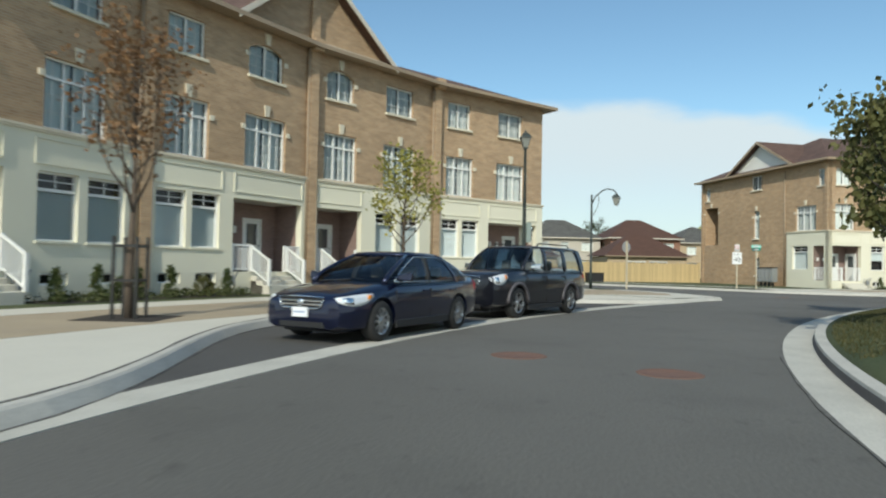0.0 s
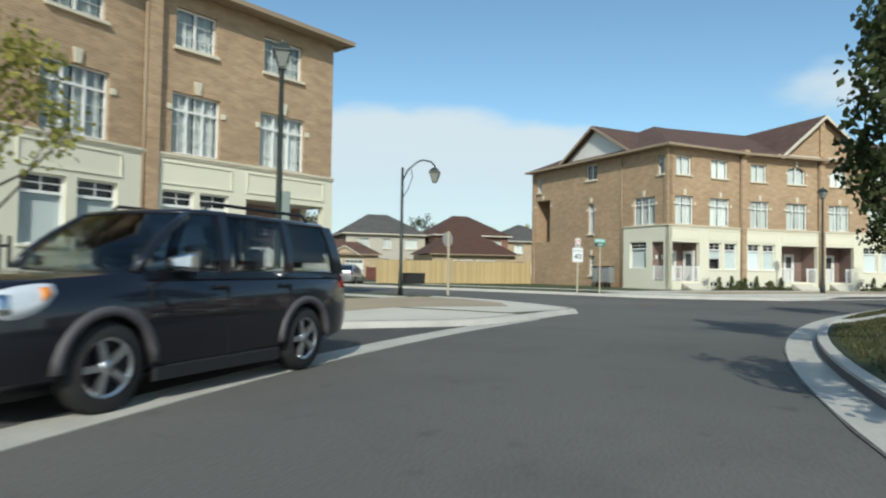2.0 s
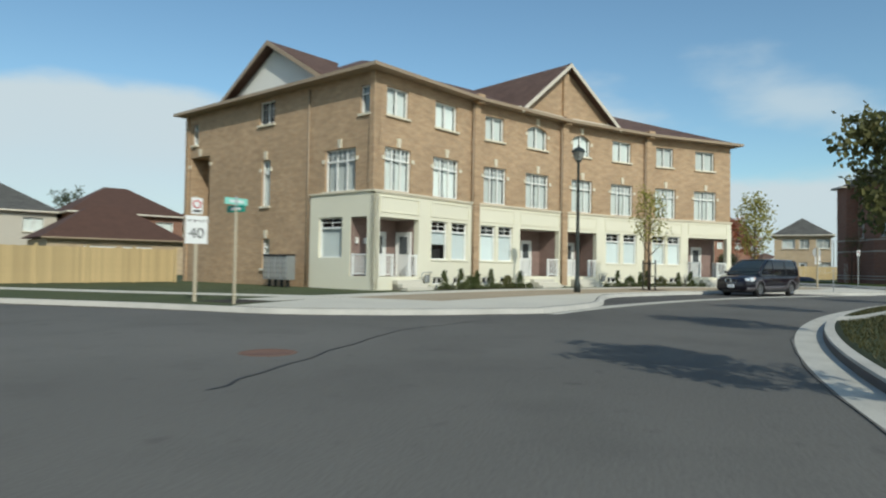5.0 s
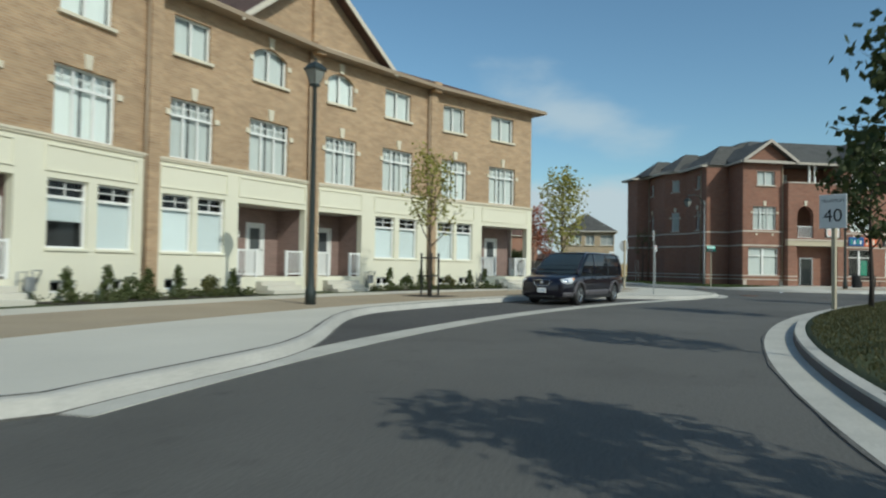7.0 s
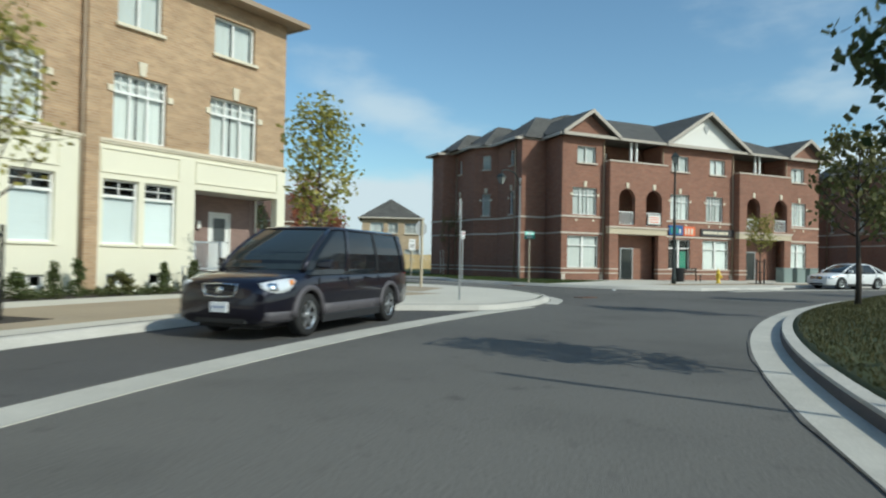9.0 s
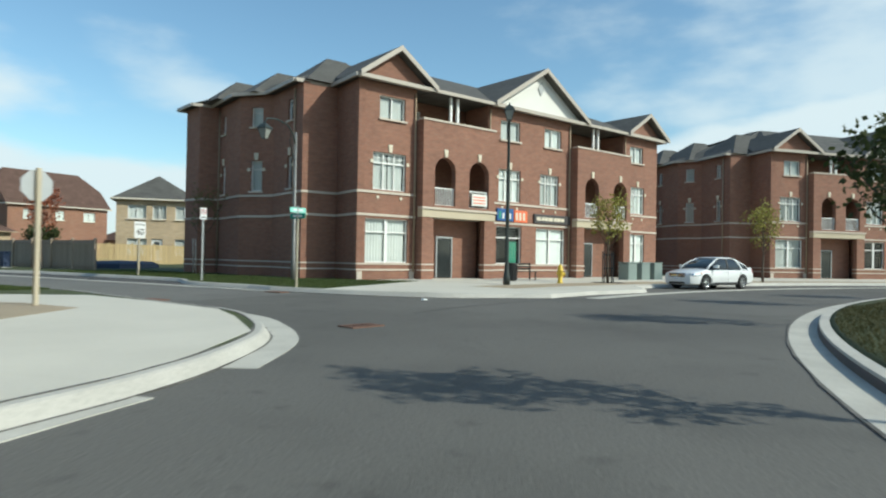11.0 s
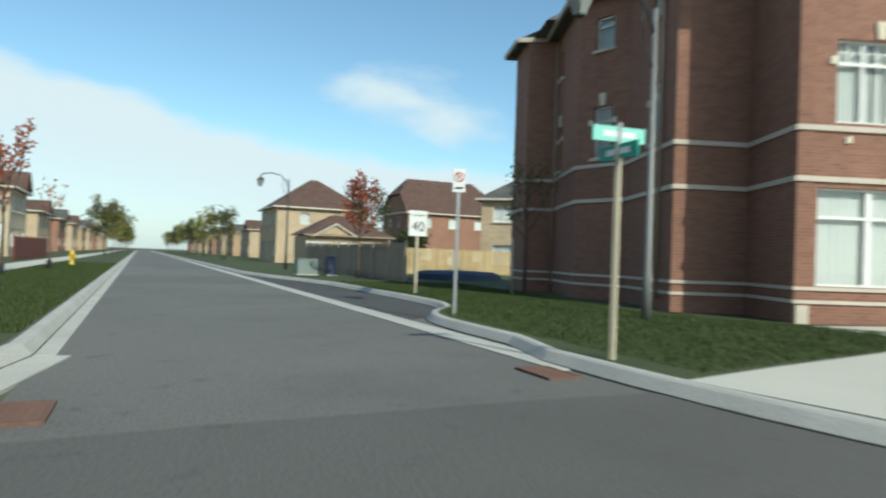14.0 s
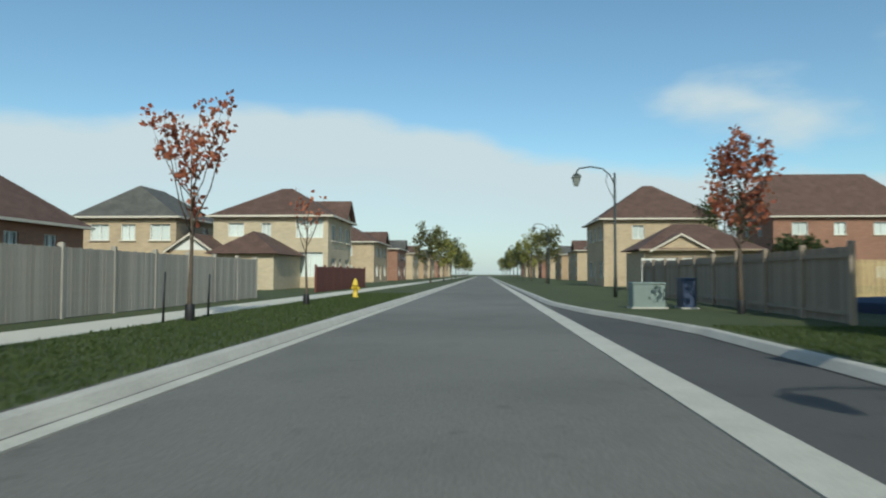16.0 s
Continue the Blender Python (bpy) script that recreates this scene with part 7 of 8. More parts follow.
def words(parent, text, size, at, mat, name="lettering"):
    """Raised lettering in the built-in font."""
    cu = bpy.data.curves.new(name, "FONT")
    cu.body, cu.size, cu.align_x, cu.align_y, cu.extrude = text, size, "CENTER", "CENTER", 0.001
    tmp = bpy.data.objects.new(name, cu)
    scene.collection.objects.link(tmp)
    me = bpy.data.meshes.new_from_object(tmp.evaluated_get(bpy.context.evaluated_depsgraph_get()))
    bpy.data.objects.remove(tmp)
    me.materials.clear()
    me.materials.append(mat)
    return part(name, me, None, parent, "black digits", at)


def speed_sign(x, y, facing, top=2.55, extra=False, post=None, base=0.14):
    """A white speed sign that faces the given way (degrees)."""
    s = thing("speed_sign", pose(x, y, base, 0, 0, facing + 90), "white speed limit sign reading 40 on a post", "road sign", "speed signs beside the road")
    part("post", Mesh().rbox(-0.045, 0.045, -0.03, 0.06, 0.0, top + (0.55 if extra else 0), 0.01), post or POST_WOOD, s, "pale wooden post")
    pl = part("plate", Mesh().rbox(-0.30, 0.30, -0.055, -0.035, top - 0.78, top, 0.008), SIGN_WHITE, s, "white sign plate")
    words(pl, "40", 0.42, pose(0, -0.058, top - 0.5, 90, 0, 0), SIGN_BLACK)
    words(pl, "MAXIMUM", 0.105, pose(0, -0.058, top - 0.15, 90, 0, 0), SIGN_BLACK)
    if extra:
        p2 = part("plate_upper", Mesh().rbox(-0.15, 0.15, -0.055, -0.035, top + 0.05, top + 0.5, 0.008), SIGN_WHITE, s, "small white parking sign plate")
        part("ring", Mesh().turned([(0.085, 0.0), (0.12, 0.0), (0.12, 0.004), (0.085, 0.004)], (0, -0.056, top + 0.32), 20, "y", False), SIGN_RED, p2, "red ring")
        part("print_bar", Mesh().box(-0.1, 0.1, -0.059, -0.056, top + 0.1, top + 0.16), SIGN_BLACK, p2, "plain bar of print")
    return s


def no_parking(x, y, facing, h=3.0):
    s = thing("parking_sign", pose(x, y, 0.14, 0, 0, facing + 90), "small parking sign on a grey steel post", "road sign", "parking signs beside the road")
    part("post", Mesh().rbox(-0.035, 0.035, -0.02, 0.03, 0.0, h, 0.006), GALV, s, "grey steel post")
    pl = part("plate", Mesh().rbox(-0.125, 0.125, -0.04, -0.024, h - 0.46, h, 0.006), SIGN_WHITE, s, "small white sign plate")
    part("ring", Mesh().turned([(0.08, 0.0), (0.1, 0.0), (0.1, 0.004), (0.08, 0.004)], (0, -0.041, h - 0.16), 20, "y", False), SIGN_RED, pl, "red ring")
    words(pl, "P", 0.16, pose(0, -0.043, h - 0.16, 90, 0, 0), SIGN_BLACK)
    part("slash", Mesh().loft([[(-0.066, y_, h - 0.101), (-0.058, y_, h - 0.093), (0.066, y_, h - 0.219), (0.058, y_, h - 0.227)] for y_ in (-0.047, -0.044)]), SIGN_RED, pl, "red slash")
    part("print_bar", Mesh().box(-0.08, 0.08, -0.043, -0.041, h - 0.40, h - 0.36), SIGN_BLACK, pl, "plain bar of print")
    return s


def stop_sign(x, y, facing):
    s = thing("stop_sign", pose(x, y, 0.14, 0, 0, facing + 90), "octagonal stop sign on a pale post, seen from its grey back", "road sign", "stop signs at the corners")
    part("post", Mesh().rbox(-0.045, 0.045, -0.02, 0.07, 0.0, 2.75, 0.01), POST_WOOD, s, "pale wooden post")
    octo = [(0.33 * math.cos(radians(22.5 + 45 * k)), 0.33 * math.sin(radians(22.5 + 45 * k))) for k in range(8)]
    pl = part("plate", Mesh().loft([[(a, y_, 2.4 + b) for a, b in octo] for y_ in (-0.04, -0.025)]), ALU, s, "grey octagonal plate")
    part("face", Mesh().loft([[(a * 0.96, y_, 2.4 + b * 0.96) for a, b in octo] for y_ in (-0.044, -0.041)]), SIGN_RED, pl, "red sign face")
    return s


def name_sign(x, y, a1, a2, h=2.88):
    s = thing("street_name_sign", pose(x, y, 0.14), "green street name blades on a pale wooden post", "street sign", "street name signs at the corners")
    part("post", Mesh().rbox(-0.034, 0.034, -0.034, 0.034, 0.0, h - 0.2, 0.01), POST_WOOD, s, "pale wooden post")
    for k, (a, z, mat) in enumerate(((a1, h, SIGN_TEAL), (a2, h - 0.2, SIGN_GREEN))):
        b = part("blade", Mesh().rbox(-0.36, 0.36, -0.012, 0.012, z - 0.09, z + 0.09, 0.006), mat, s, "green street name blade", pose(0, 0, 0, 0, 0, a))
        for sg_ in (-1, 1):
            part("print_bar", Mesh().box(-0.22, 0.22, sg_ * 0.0135 - 0.001, sg_ * 0.0135 + 0.001, z - 0.035, z + 0.035), SIGN_WHITE, b, "plain bar of print")
    part("bracket", Mesh().rbox(-0.03, 0.03, -0.03, 0.03, h - 0.36, h + 0.14, 0.006), ALU, s, "grey bracket")
    return s


speed_sign(19.3, 42.6, -98, 2.4, True)
speed_sign(41.6, 31.85, 161, 2.65, base=0.40)
speed_sign(78.7, 51.0, 243, 2.55)
name_sign(19.9, 41.2, 15, 108, 2.75)
name_sign(70.5, 41.05, -32, 60, 2.64)
no_parking(53.5, 39.65, 112, 2.85)
no_parking(73.7, 45.75, 222, 2.9)
stop_sign(10.5, 37.0, 120)
stop_sign(60.9, 43.6, 62)


def hydrant(x, y):
    h = thing("fire_hydrant", pose(x, y, 0.15, 0, 0, 30), "yellow fire hydrant on the ground", "hydrant", "yellow fire hydrants")
    part("barrel", Mesh().turned([(0.15, 0), (0.15, 0.06), (0.11, 0.08), (0.11, 0.55), (0.15, 0.57), (0.15, 0.62), (0.12, 0.64), (0.11, 0.75), (0.06, 0.84), (0.03, 0.85), (0.03, 0.9)], (0, 0, 0), 16), HYDRANT, h, "yellow barrel")
    for sgn in (-1, 1):
        part("nozzle", Mesh().turned([(0.06, 0.08 * sgn), (0.06, 0.16 * sgn), (0.075, 0.165 * sgn), (0.075, 0.2 * sgn)], (0, 0, 0.45), 12, "x"), HYDRANT, h, "side nozzle cap")
    part("pumper_nozzle", Mesh().turned([(0.08, 0.08), (0.08, 0.17), (0.1, 0.175), (0.1, 0.22)], (0, 0, 0.42), 12, "y"), HYDRANT, h, "front nozzle cap")


hydrant(79.3, 31.1)
hydrant(79.8, 77.3)

bench = thing("bench", pose(82.9, 32.6, 0.158, 0, 0, -47), "dark metal bench against the shop wall", "bench")
for k in range(4):
    part("seat_slat", Mesh().rbox(-0.85, 0.85, -0.22 + 0.12 * k, -0.13 + 0.12 * k, 0.42, 0.45, 0.005), BLACK_STEEL, bench, "dark seat slat")
for k in range(3):
    part("back_slat", Mesh().rbox(-0.85, 0.85, 0.24 + 0.03 * k, 0.27 + 0.03 * k, 0.52 + 0.13 * k, 0.61 + 0.13 * k, 0.005), BLACK_STEEL, bench, "dark back slat")
for x in (-0.75, 0.75):
    part("leg", Mesh().box(x - 0.03, x + 0.03, -0.2, -0.15, 0, 0.42).box(x - 0.03, x + 0.03, 0.2, 0.26, 0, 0.88), BLACK_STEEL, bench, "dark leg frame")
bin_ = thing("litter_bin", pose(81.05, 33.3, 0.158), "dark round litter bin on the shop forecourt", "litter bin")
part("drum", Mesh().turned([(0.24, 0), (0.27, 0.05), (0.29, 0.8), (0.31, 0.82), (0.31, 0.88), (0.2, 0.9)], (0, 0, 0), 18), BLACK_STEEL, bin_, "dark drum")
for k in range(16):
    a = 2 * math.pi * k / 16
    part("bin_slat", cached("binslat", lambda: Mesh().box(0.285, 0.305, -0.03, 0.03, 0.06, 0.8).data("bin_slat", PLASTIC)), None, bin_, "dark slat", pose(0, 0, 0, 0, 0, math.degrees(a)))
for k in range(3):
    u = thing("utility_box", pose(87.2 + 0.92 * k, 26.3 - 0.97 * k, 0.158, 0, 0, -47), "grey-green utility cabinet on the pavement", "utility box", "utility cabinets")
    part("cabinet", Mesh().rbox(-0.42, 0.42, -0.35, 0.35, 0.0, 0.95, 0.03), UTIL, u, "grey-green cabinet body")
    part("cabinet_lid", Mesh().rbox(-0.45, 0.45, -0.38, 0.38, 0.95, 1.02, 0.02), UTIL, u, "grey-green lid")
for s, q, w, hh, mat, col in ((19.6, 2.85, 1.05, 0.8, UTIL, "dull green"), (19.5, 4.1, 0.42, 0.95, UTIL_BLUE, "dark blue")):
    u = thing("utility_box", pose(*street(s, q), 0.145, 0, 0, -27), col + " utility cabinet on the verge", "utility box", "utility cabinets")
    part("cabinet", Mesh().rbox(-w / 2, w / 2, -0.35, 0.35, 0.0, hh, 0.03), mat, u, col + " cabinet body")
    part("cabinet_lid", Mesh().rbox(-w / 2 - 0.02, w / 2 + 0.02, -0.37, 0.37, hh, hh + 0.05, 0.02), mat, u, col + " lid")
    part("cabinet_foot", Mesh().box(-w / 2 - 0.06, w / 2 + 0.06, -0.41, 0.41, -0.05, 0.05), KERB, u, "pale concrete foot")

dark_box = thing("planter_box", pose(13.2, 56.6, 0.145, 0, 0, 14), "dark low box standing before the new fence", "planter")
part("box_wall", Mesh().rbox(-0.75, 0.75, -0.3, 0.3, 0.0, 0.75, 0.02), PLASTIC, dark_box, "dark box body")
part("box_rim", Mesh().rbox(-0.79, 0.79, -0.34, 0.34, 0.75, 0.81, 0.015), BLACK_STEEL, dark_box, "dark rim")

# community mailbox beside the end wall
mb = thing("community_mailbox", pose(26.85, 53.2, 0.145, 0, 0, 12), "grey community mailbox cluster beside the end wall", "mailbox")
for k in range(4):
    unit = part("mailbox_unit", Mesh().rbox(-0.04, 0.44, -0.22, 0.22, 0.35, 1.45, 0.02), GALV, mb, "grey mailbox cabinet", pose(-0.75 + 0.0, -0.9 + 0.47 * k, 0, 0, 0, 0))
    part("mailbox_lid", Mesh().rbox(-0.08, 0.48, -0.225, 0.225, 1.45, 1.52, 0.02), BLACK_STEEL, unit, "dark sloping lid")
    for z in (0.55, 0.78, 1.0, 1.22):
        part("mailbox_door", Mesh().box(-0.055, -0.041, -0.17, 0.17, z - 0.09, z + 0.09), ALU, unit, "grey mailbox door")
    part("mailbox_leg", Mesh().box(0.15, 0.25, -0.05, 0.05, 0.0, 0.35), BLACK_STEEL, unit, "dark leg")

# iron covers, cracks and litter on the road
for k, (x, y) in enumerate(((1.08, 8.69), (2.75, 7.28), (17.2, 32.6))):
    mh = thing("manhole_cover", pose(x, y, 0.0), "rusty round manhole cover in the asphalt", "manhole cover", "iron covers in the road")
    part("cover", Mesh().turned([(0.40, -0.02), (0.40, 0.006), (0.36, 0.008), (0.35, 0.004), (0.02, 0.006)], (0, 0, 0), 28), IRON, mh, "rusty iron disc")
for k, (x, y, a) in enumerate(((59.9, 36.85, -40), (65.1, 43.3, 62), (69.8, 41.5, 62))):
    cb = thing("storm_drain", pose(x, y, 0.013, 0, 0, a), "rusty storm drain grate in the gutter", "drain grate", "iron covers in the road")
    part("grate_frame", Mesh().box(-0.36, 0.36, -0.22, -0.18, -0.02, 0.012).box(-0.36, 0.36, 0.18, 0.22, -0.02, 0.012).box(-0.36, -0.31, -0.18, 0.18, -0.02, 0.012).box(0.31, 0.36, -0.18, 0.18, -0.02, 0.012), IRON, cb, "rusty frame")
    for j in range(8):
        part("grate_bar", cached("gratebar", lambda: Mesh().box(-0.022, 0.022, -0.18, 0.18, -0.02, 0.010).data("grate_bar", IRON)), None, cb, "rusty bar", pose(-0.28 + 0.08 * j, 0, 0))
TAR = material("crack_sealant", (0.025, 0.025, 0.025), 0.6, 0.2, 3, 40, 0.1)


def crack(name, pts, w=0.05):
    p = curve(pts, 8)
    p = [(x + 0.04 * math.sin(7 * i), y + 0.04 * math.cos(5 * i)) for i, (x, y) in enumerate(p)]
    setting(name, ribbon(p, -w / 2, w / 2, 0.001, 0.004), TAR, "dark sealed crack in the asphalt", "road crack")


crack("road_crack_1", [(62.98, 36.16), (64.13, 35.73), (65.24, 35.16), (66.48, 34.33), (68.25, 33.22), (69.32, 32.41)])
crack("road_crack_2", [(15.6, 30.3), (16.59, 31.14), (18.43, 32.63), (20.67, 34.33), (24.16, 35.53)])
lt = tagged(part("litter", Mesh().loft([[(0, 0, 0.0), (0.28, 0.04, 0.0), (0.3, 0.12, 0.0), (0.02, 0.1, 0.0)], [(0.02, 0.01, 0.05), (0.25, 0.04, 0.02), (0.27, 0.1, 0.03), (0.04, 0.09, 0.06)]]), SIGN_WHITE), "crumpled white paper litter on the asphalt", "litter")
lt.matrix_world = pose(67.3, 36.4, 0.001, 0, 0, -30)

# ---------- fences ----------
TARP = material("blue_tarpaulin", (0.03, 0.045, 0.085), 0.6, 0.2, 2, 20, 0.4)
GREY_WOOD = material("weathered_wood", (0.40, 0.36, 0.30), 0.9, 0.25, 1.5, 20, 0.3, stretch=(6, 6, 0.5), objrand=0.14)
NEW_WOOD = material("new_fence_wood", (0.52, 0.39, 0.20), 0.85, 0.2, 1.5, 20, 0.3, stretch=(6, 6, 0.5), objrand=0.12)
BROWN_WOOD = material("brown_fence_wood", (0.33, 0.265, 0.20), 0.9, 0.25, 1.5, 20, 0.3, stretch=(6, 6, 0.5), objrand=0.14)
RED_WOOD = material("red_stained_wood", (0.12, 0.035, 0.025), 0.8, 0.2, 1.5, 20, 0.3, stretch=(6, 6, 0.5), objrand=0.1)


def fence(a, b, h, mat, label, pitch=0.15, gap=0.006, base=0.14, joined=False):
    """A board fence from plan point a to b: posts, rails and single boards."""
    a, b = Vector(a), Vector(b)
    ln = (b - a).length
    ang = math.degrees(math.atan2(b.y - a.y, b.x - a.x))
    f = thing("fence", pose(a.x, a.y, base, 0, 0, ang), label, "fence", "wooden fences")
    n = max(1, round(ln / 2.4))
    for k in range(n + 1):
        x = ln * k / n
        part("fence_post", cached(("fpost", h, mat), lambda: Mesh().rbox(-0.06, 0.06, -0.05, 0.09, 0, h + 0.12, 0.015).data("fence_post", mat)), None, f, "", pose(x, 0, 0))
        if k < n:
            for z in (0.25, h - 0.2):
                part("fence_rail", cached(("frail", round(ln / n, 3), mat), lambda: Mesh().box(0.06, ln / n - 0.06, 0.0, 0.05, -0.045, 0.045).data("fence_rail", mat)), None, f, "", pose(x, 0, z))
    m = int(ln / pitch)
    if joined:
        j = Mesh()
        for k in range(m):
            j.box(k * pitch, k * pitch + pitch - gap, -0.03, -0.01, 0.03, h + 0.015 * math.sin(k * 2.1))
        tagged(part("boarding", j, mat, f, "upright fence boards"), "", "", "", "stuff")
    else:
        bd = [Mesh().box(0, pitch - gap, -0.03, -0.008, 0.03, h + dz).data("board", mat) for dz in (0.0, 0.012, -0.01)]
        for k in range(m):
            part("board", bd[(k * 7) % 3], None, f, "", pose(k * pitch, 0.004 * math.sin(k * 1.3), 0))
    return f


fence(street(-1.0, -12.7), street(26.8, -12.8), 1.75, GREY_WOOD, "weathered grey board fence along the sidewalk")
fence(street(26.8, -12.9), street(26.8, -26.0), 1.75, GREY_WOOD, "weathered grey board fence turning from the street", joined=True)
fence(street(12.5, 5.6), street(34.0, 6.2), 1.75, BROWN_WOOD, "brown board fence along the verge")
fence(street(25.5, 10.5), street(30.0, 30.0), 1.75, NEW_WOOD, "pale new board fence behind the lawn", gap=0.05)
tp = tagged(part("tarpaulin", Mesh().loft([[(-2.0 * k, -1.4 * k, z), (0, -1.6 * k, z), (2.0 * k, -1.4 * k, z), (2.1 * k, 1.4 * k, z), (0.2, 1.5 * k, z + 0.02), (-2.1 * k, 1.3 * k, z)] for k, z in ((1.0, 0.0), (0.96, 0.3), (0.8, 0.45), (0.3, 0.5))]), TARP), "blue tarpaulin over a low heap behind the lawn", "tarpaulin")
tp.matrix_world = pose(*street(17.5, 10.6), 0.14, 0, 0, -10)
fence(street(36.4, -12.5), street(52.0, -12.4), 1.55, RED_WOOD, "dark red board fence along the sidewalk")
fence((10.6, 57.2), (24.0, 61.0), 1.75, NEW_WOOD, "pale new board fence behind the corner house")
fence((11.8, 71.4), (14.6, 71.1), 1.2, RED_WOOD, "low dark red board fence across the side street")

# ---------- houses along the streets ----------
TAN_BRICK2 = brick_material("pale_tan_brick", (0.50, 0.38, 0.24), (0.46, 0.34, 0.21), (0.45, 0.37, 0.27), patch=0.1)
RUSSET_SHINGLE = shingle_material("russet_shingle", (0.15, 0.075, 0.05), (0.10, 0.05, 0.035))
CREAM_BRICK = brick_material("cream_brick", (0.56, 0.46, 0.31), (0.51, 0.41, 0.27), (0.50, 0.43, 0.32), patch=0.08)
BEIGE_SIDING = material("beige_siding", (0.50, 0.46, 0.385), 0.7, 0.06, 1, 20, 0.1, stretch=(1, 1, 9))
BROWN_BRICK2 = brick_material("russet_brick", (0.30, 0.14, 0.085), (0.24, 0.11, 0.07), (0.30, 0.2, 0.15), patch=0.1)


def hip(m, x0, x1, y0, y1, z, rise, over=0.4, k=0.95):
    x0, x1, y0, y1 = x0 - over, x1 + over, y0 - over, y1 + over
    run = min(x1 - x0, y1 - y0) / 2
    if x1 - x0 >= y1 - y0:
        r0, r1 = (x0 + run * k, (y0 + y1) / 2, z + rise), (x1 - run * k, (y0 + y1) / 2, z + rise)
        m.face([(x0, y0, z), (x1, y0, z), r1, r0]).face([(x1, y1, z), (x0, y1, z), r0, r1]).face([(x0, y1, z), (x0, y0, z), r0]).face([(x1, y0, z), (x1, y1, z), r1])
    else:
        r0, r1 = ((x0 + x1) / 2, y0 + run * k, z + rise), ((x0 + x1) / 2, y1 - run * k, z + rise)
        m.face([(x1, y0, z), (x1, y1, z), r1, r0]).face([(x0, y1, z), (x0, y0, z), r0, r1]).face([(x0, y0, z), (x1, y0, z), r0]).face([(x1, y1, z), (x0, y1, z), r1])
    m.face([(x0, y0, z - 0.02), (x0, y1, z - 0.02), (x1, y1, z - 0.02), (x1, y0, z - 0.02)])
    return m


def house(x, y, ang, w=11.0, d=10.0, wall=None, roof=None, garage=0, label="", eave=5.5, rise=3.0, gable=True, simple=False, inset=0.95, ends=None, clipped=False):
    """A two-storey house: front along local -y. garage: -1 or 1 for a low wing at that end. ends: openings of the end wall at -x. clipped: gable ends with their tips cut back."""
    h = thing("house", pose(x, y, 0.12, 0, 0, ang), label, "house", "detached houses along the streets")
    wall, roof = wall or TAN_BRICK2, roof or SHINGLE
    ups = [(-w * 0.36, 1.6), (-w * 0.05, 1.2), (w * 0.24, 1.7)]
    downs = [(-w * 0.36, 1.7), (w * 0.24, 1.8)]
    holes = [(a, a + b, eave - 1.9, eave - 0.6) for a, b in ups] + [(a, a + b, 0.8, 2.4) for a, b in downs] + [(-w * 0.06, -w * 0.06 + 1.0, 0.3, 2.4)]
    part("front_wall", Mesh().holed(-w / 2, w / 2, 0, eave, holes, 0.0, 0.3), wall, h, "brick front wall")
    for a, b in ups:
        window(h, a, eave - 1.9, b, 1.3, "slider", 0.12, "curtain", None, None if simple else STONE)
    for a, b in downs:
        window(h, a, 0.8, b, 1.6, "slider", 0.12, "curtain")
    entry_door(h, pose(-w * 0.06 + 0.02, 0.15, 0.3))
    for sgn in (-1, 1):
        at = pose(sgn * w / 2, 0, 0, 0, 0, 90) if sgn > 0 else pose(sgn * w / 2, d, 0, 0, 0, -90)
        hl = [(d * 0.25, d * 0.25 + 1.1, eave - 1.9, eave - 0.6), (d * 0.6, d * 0.6 + 1.1, eave - 1.9, eave - 0.6), (d * 0.6, d * 0.6 + 1.1, 0.9, 2.3)]
        if ends and sgn < 0:
            hl = ends
        part("side_wall", Mesh().holed(0.3, d - 0.3, 0, eave, hl, 0.0, 0.3), wall, h, "brick side wall", at)
        for q in hl:
            window(h, q[0], q[2], q[1] - q[0], q[3] - q[2], "slider", 0.12, "curtain", at)
    hb = [(-w * 0.3, -w * 0.3 + 1.5, eave - 1.9, eave - 0.6), (w * 0.12, w * 0.12 + 1.5, eave - 1.9, eave - 0.6)]
    at = pose(0, d, 0, 0, 0, 180)
    part("back_wall", Mesh().holed(-w / 2, w / 2, 0, eave, hb, 0.0, 0.3), wall, h, "brick back wall", at)
    for q in hb:
        window(h, q[0], q[2], 1.5, 1.3, "slider", 0.12, "curtain", at)
    if clipped:
        e, zk, zr, cut = w / 2, eave + rise * 0.52, eave + rise, 0.48 * (d / 2 + 0.4)
        rm = Mesh()
        for y_, c_ in ((-0.4, d / 2 - cut), (d + 0.4, d / 2 + cut)):
            rm.face([(-e - 0.35, y_, eave), (e + 0.35, y_, eave), (e + 0.35, c_, zk), (-e - 0.35, c_, zk)])
            rm.face([(-e - 0.35, c_, zk), (e + 0.35, c_, zk), (e - 1.6, d / 2, zr), (-e + 1.6, d / 2, zr)])
        for sx in (-1, 1):
            rm.face([(sx * (e + 0.35), d / 2 - cut, zk), (sx * (e + 0.35), d / 2 + cut, zk), (sx * (e - 1.6), d / 2, zr)])
            part("gable_end", Mesh().loft([[(x_, 0.02, eave - 0.01), (x_, d - 0.02, eave - 0.01), (x_, d / 2 + cut - 0.2, zk - 0.1), (x_, d / 2 - cut + 0.2, zk - 0.1)] for x_ in (sx * (e - 0.3), sx * e)]), wall, h, "brick gable end")
        rf = part("roof", rm, roof, h, "steep shingled roof with clipped ends")
    else:
        rf = part("roof", hip(Mesh(), -w / 2, w / 2, 0, d, eave, rise, 0.4, inset), roof, h, "shingled hip roof")
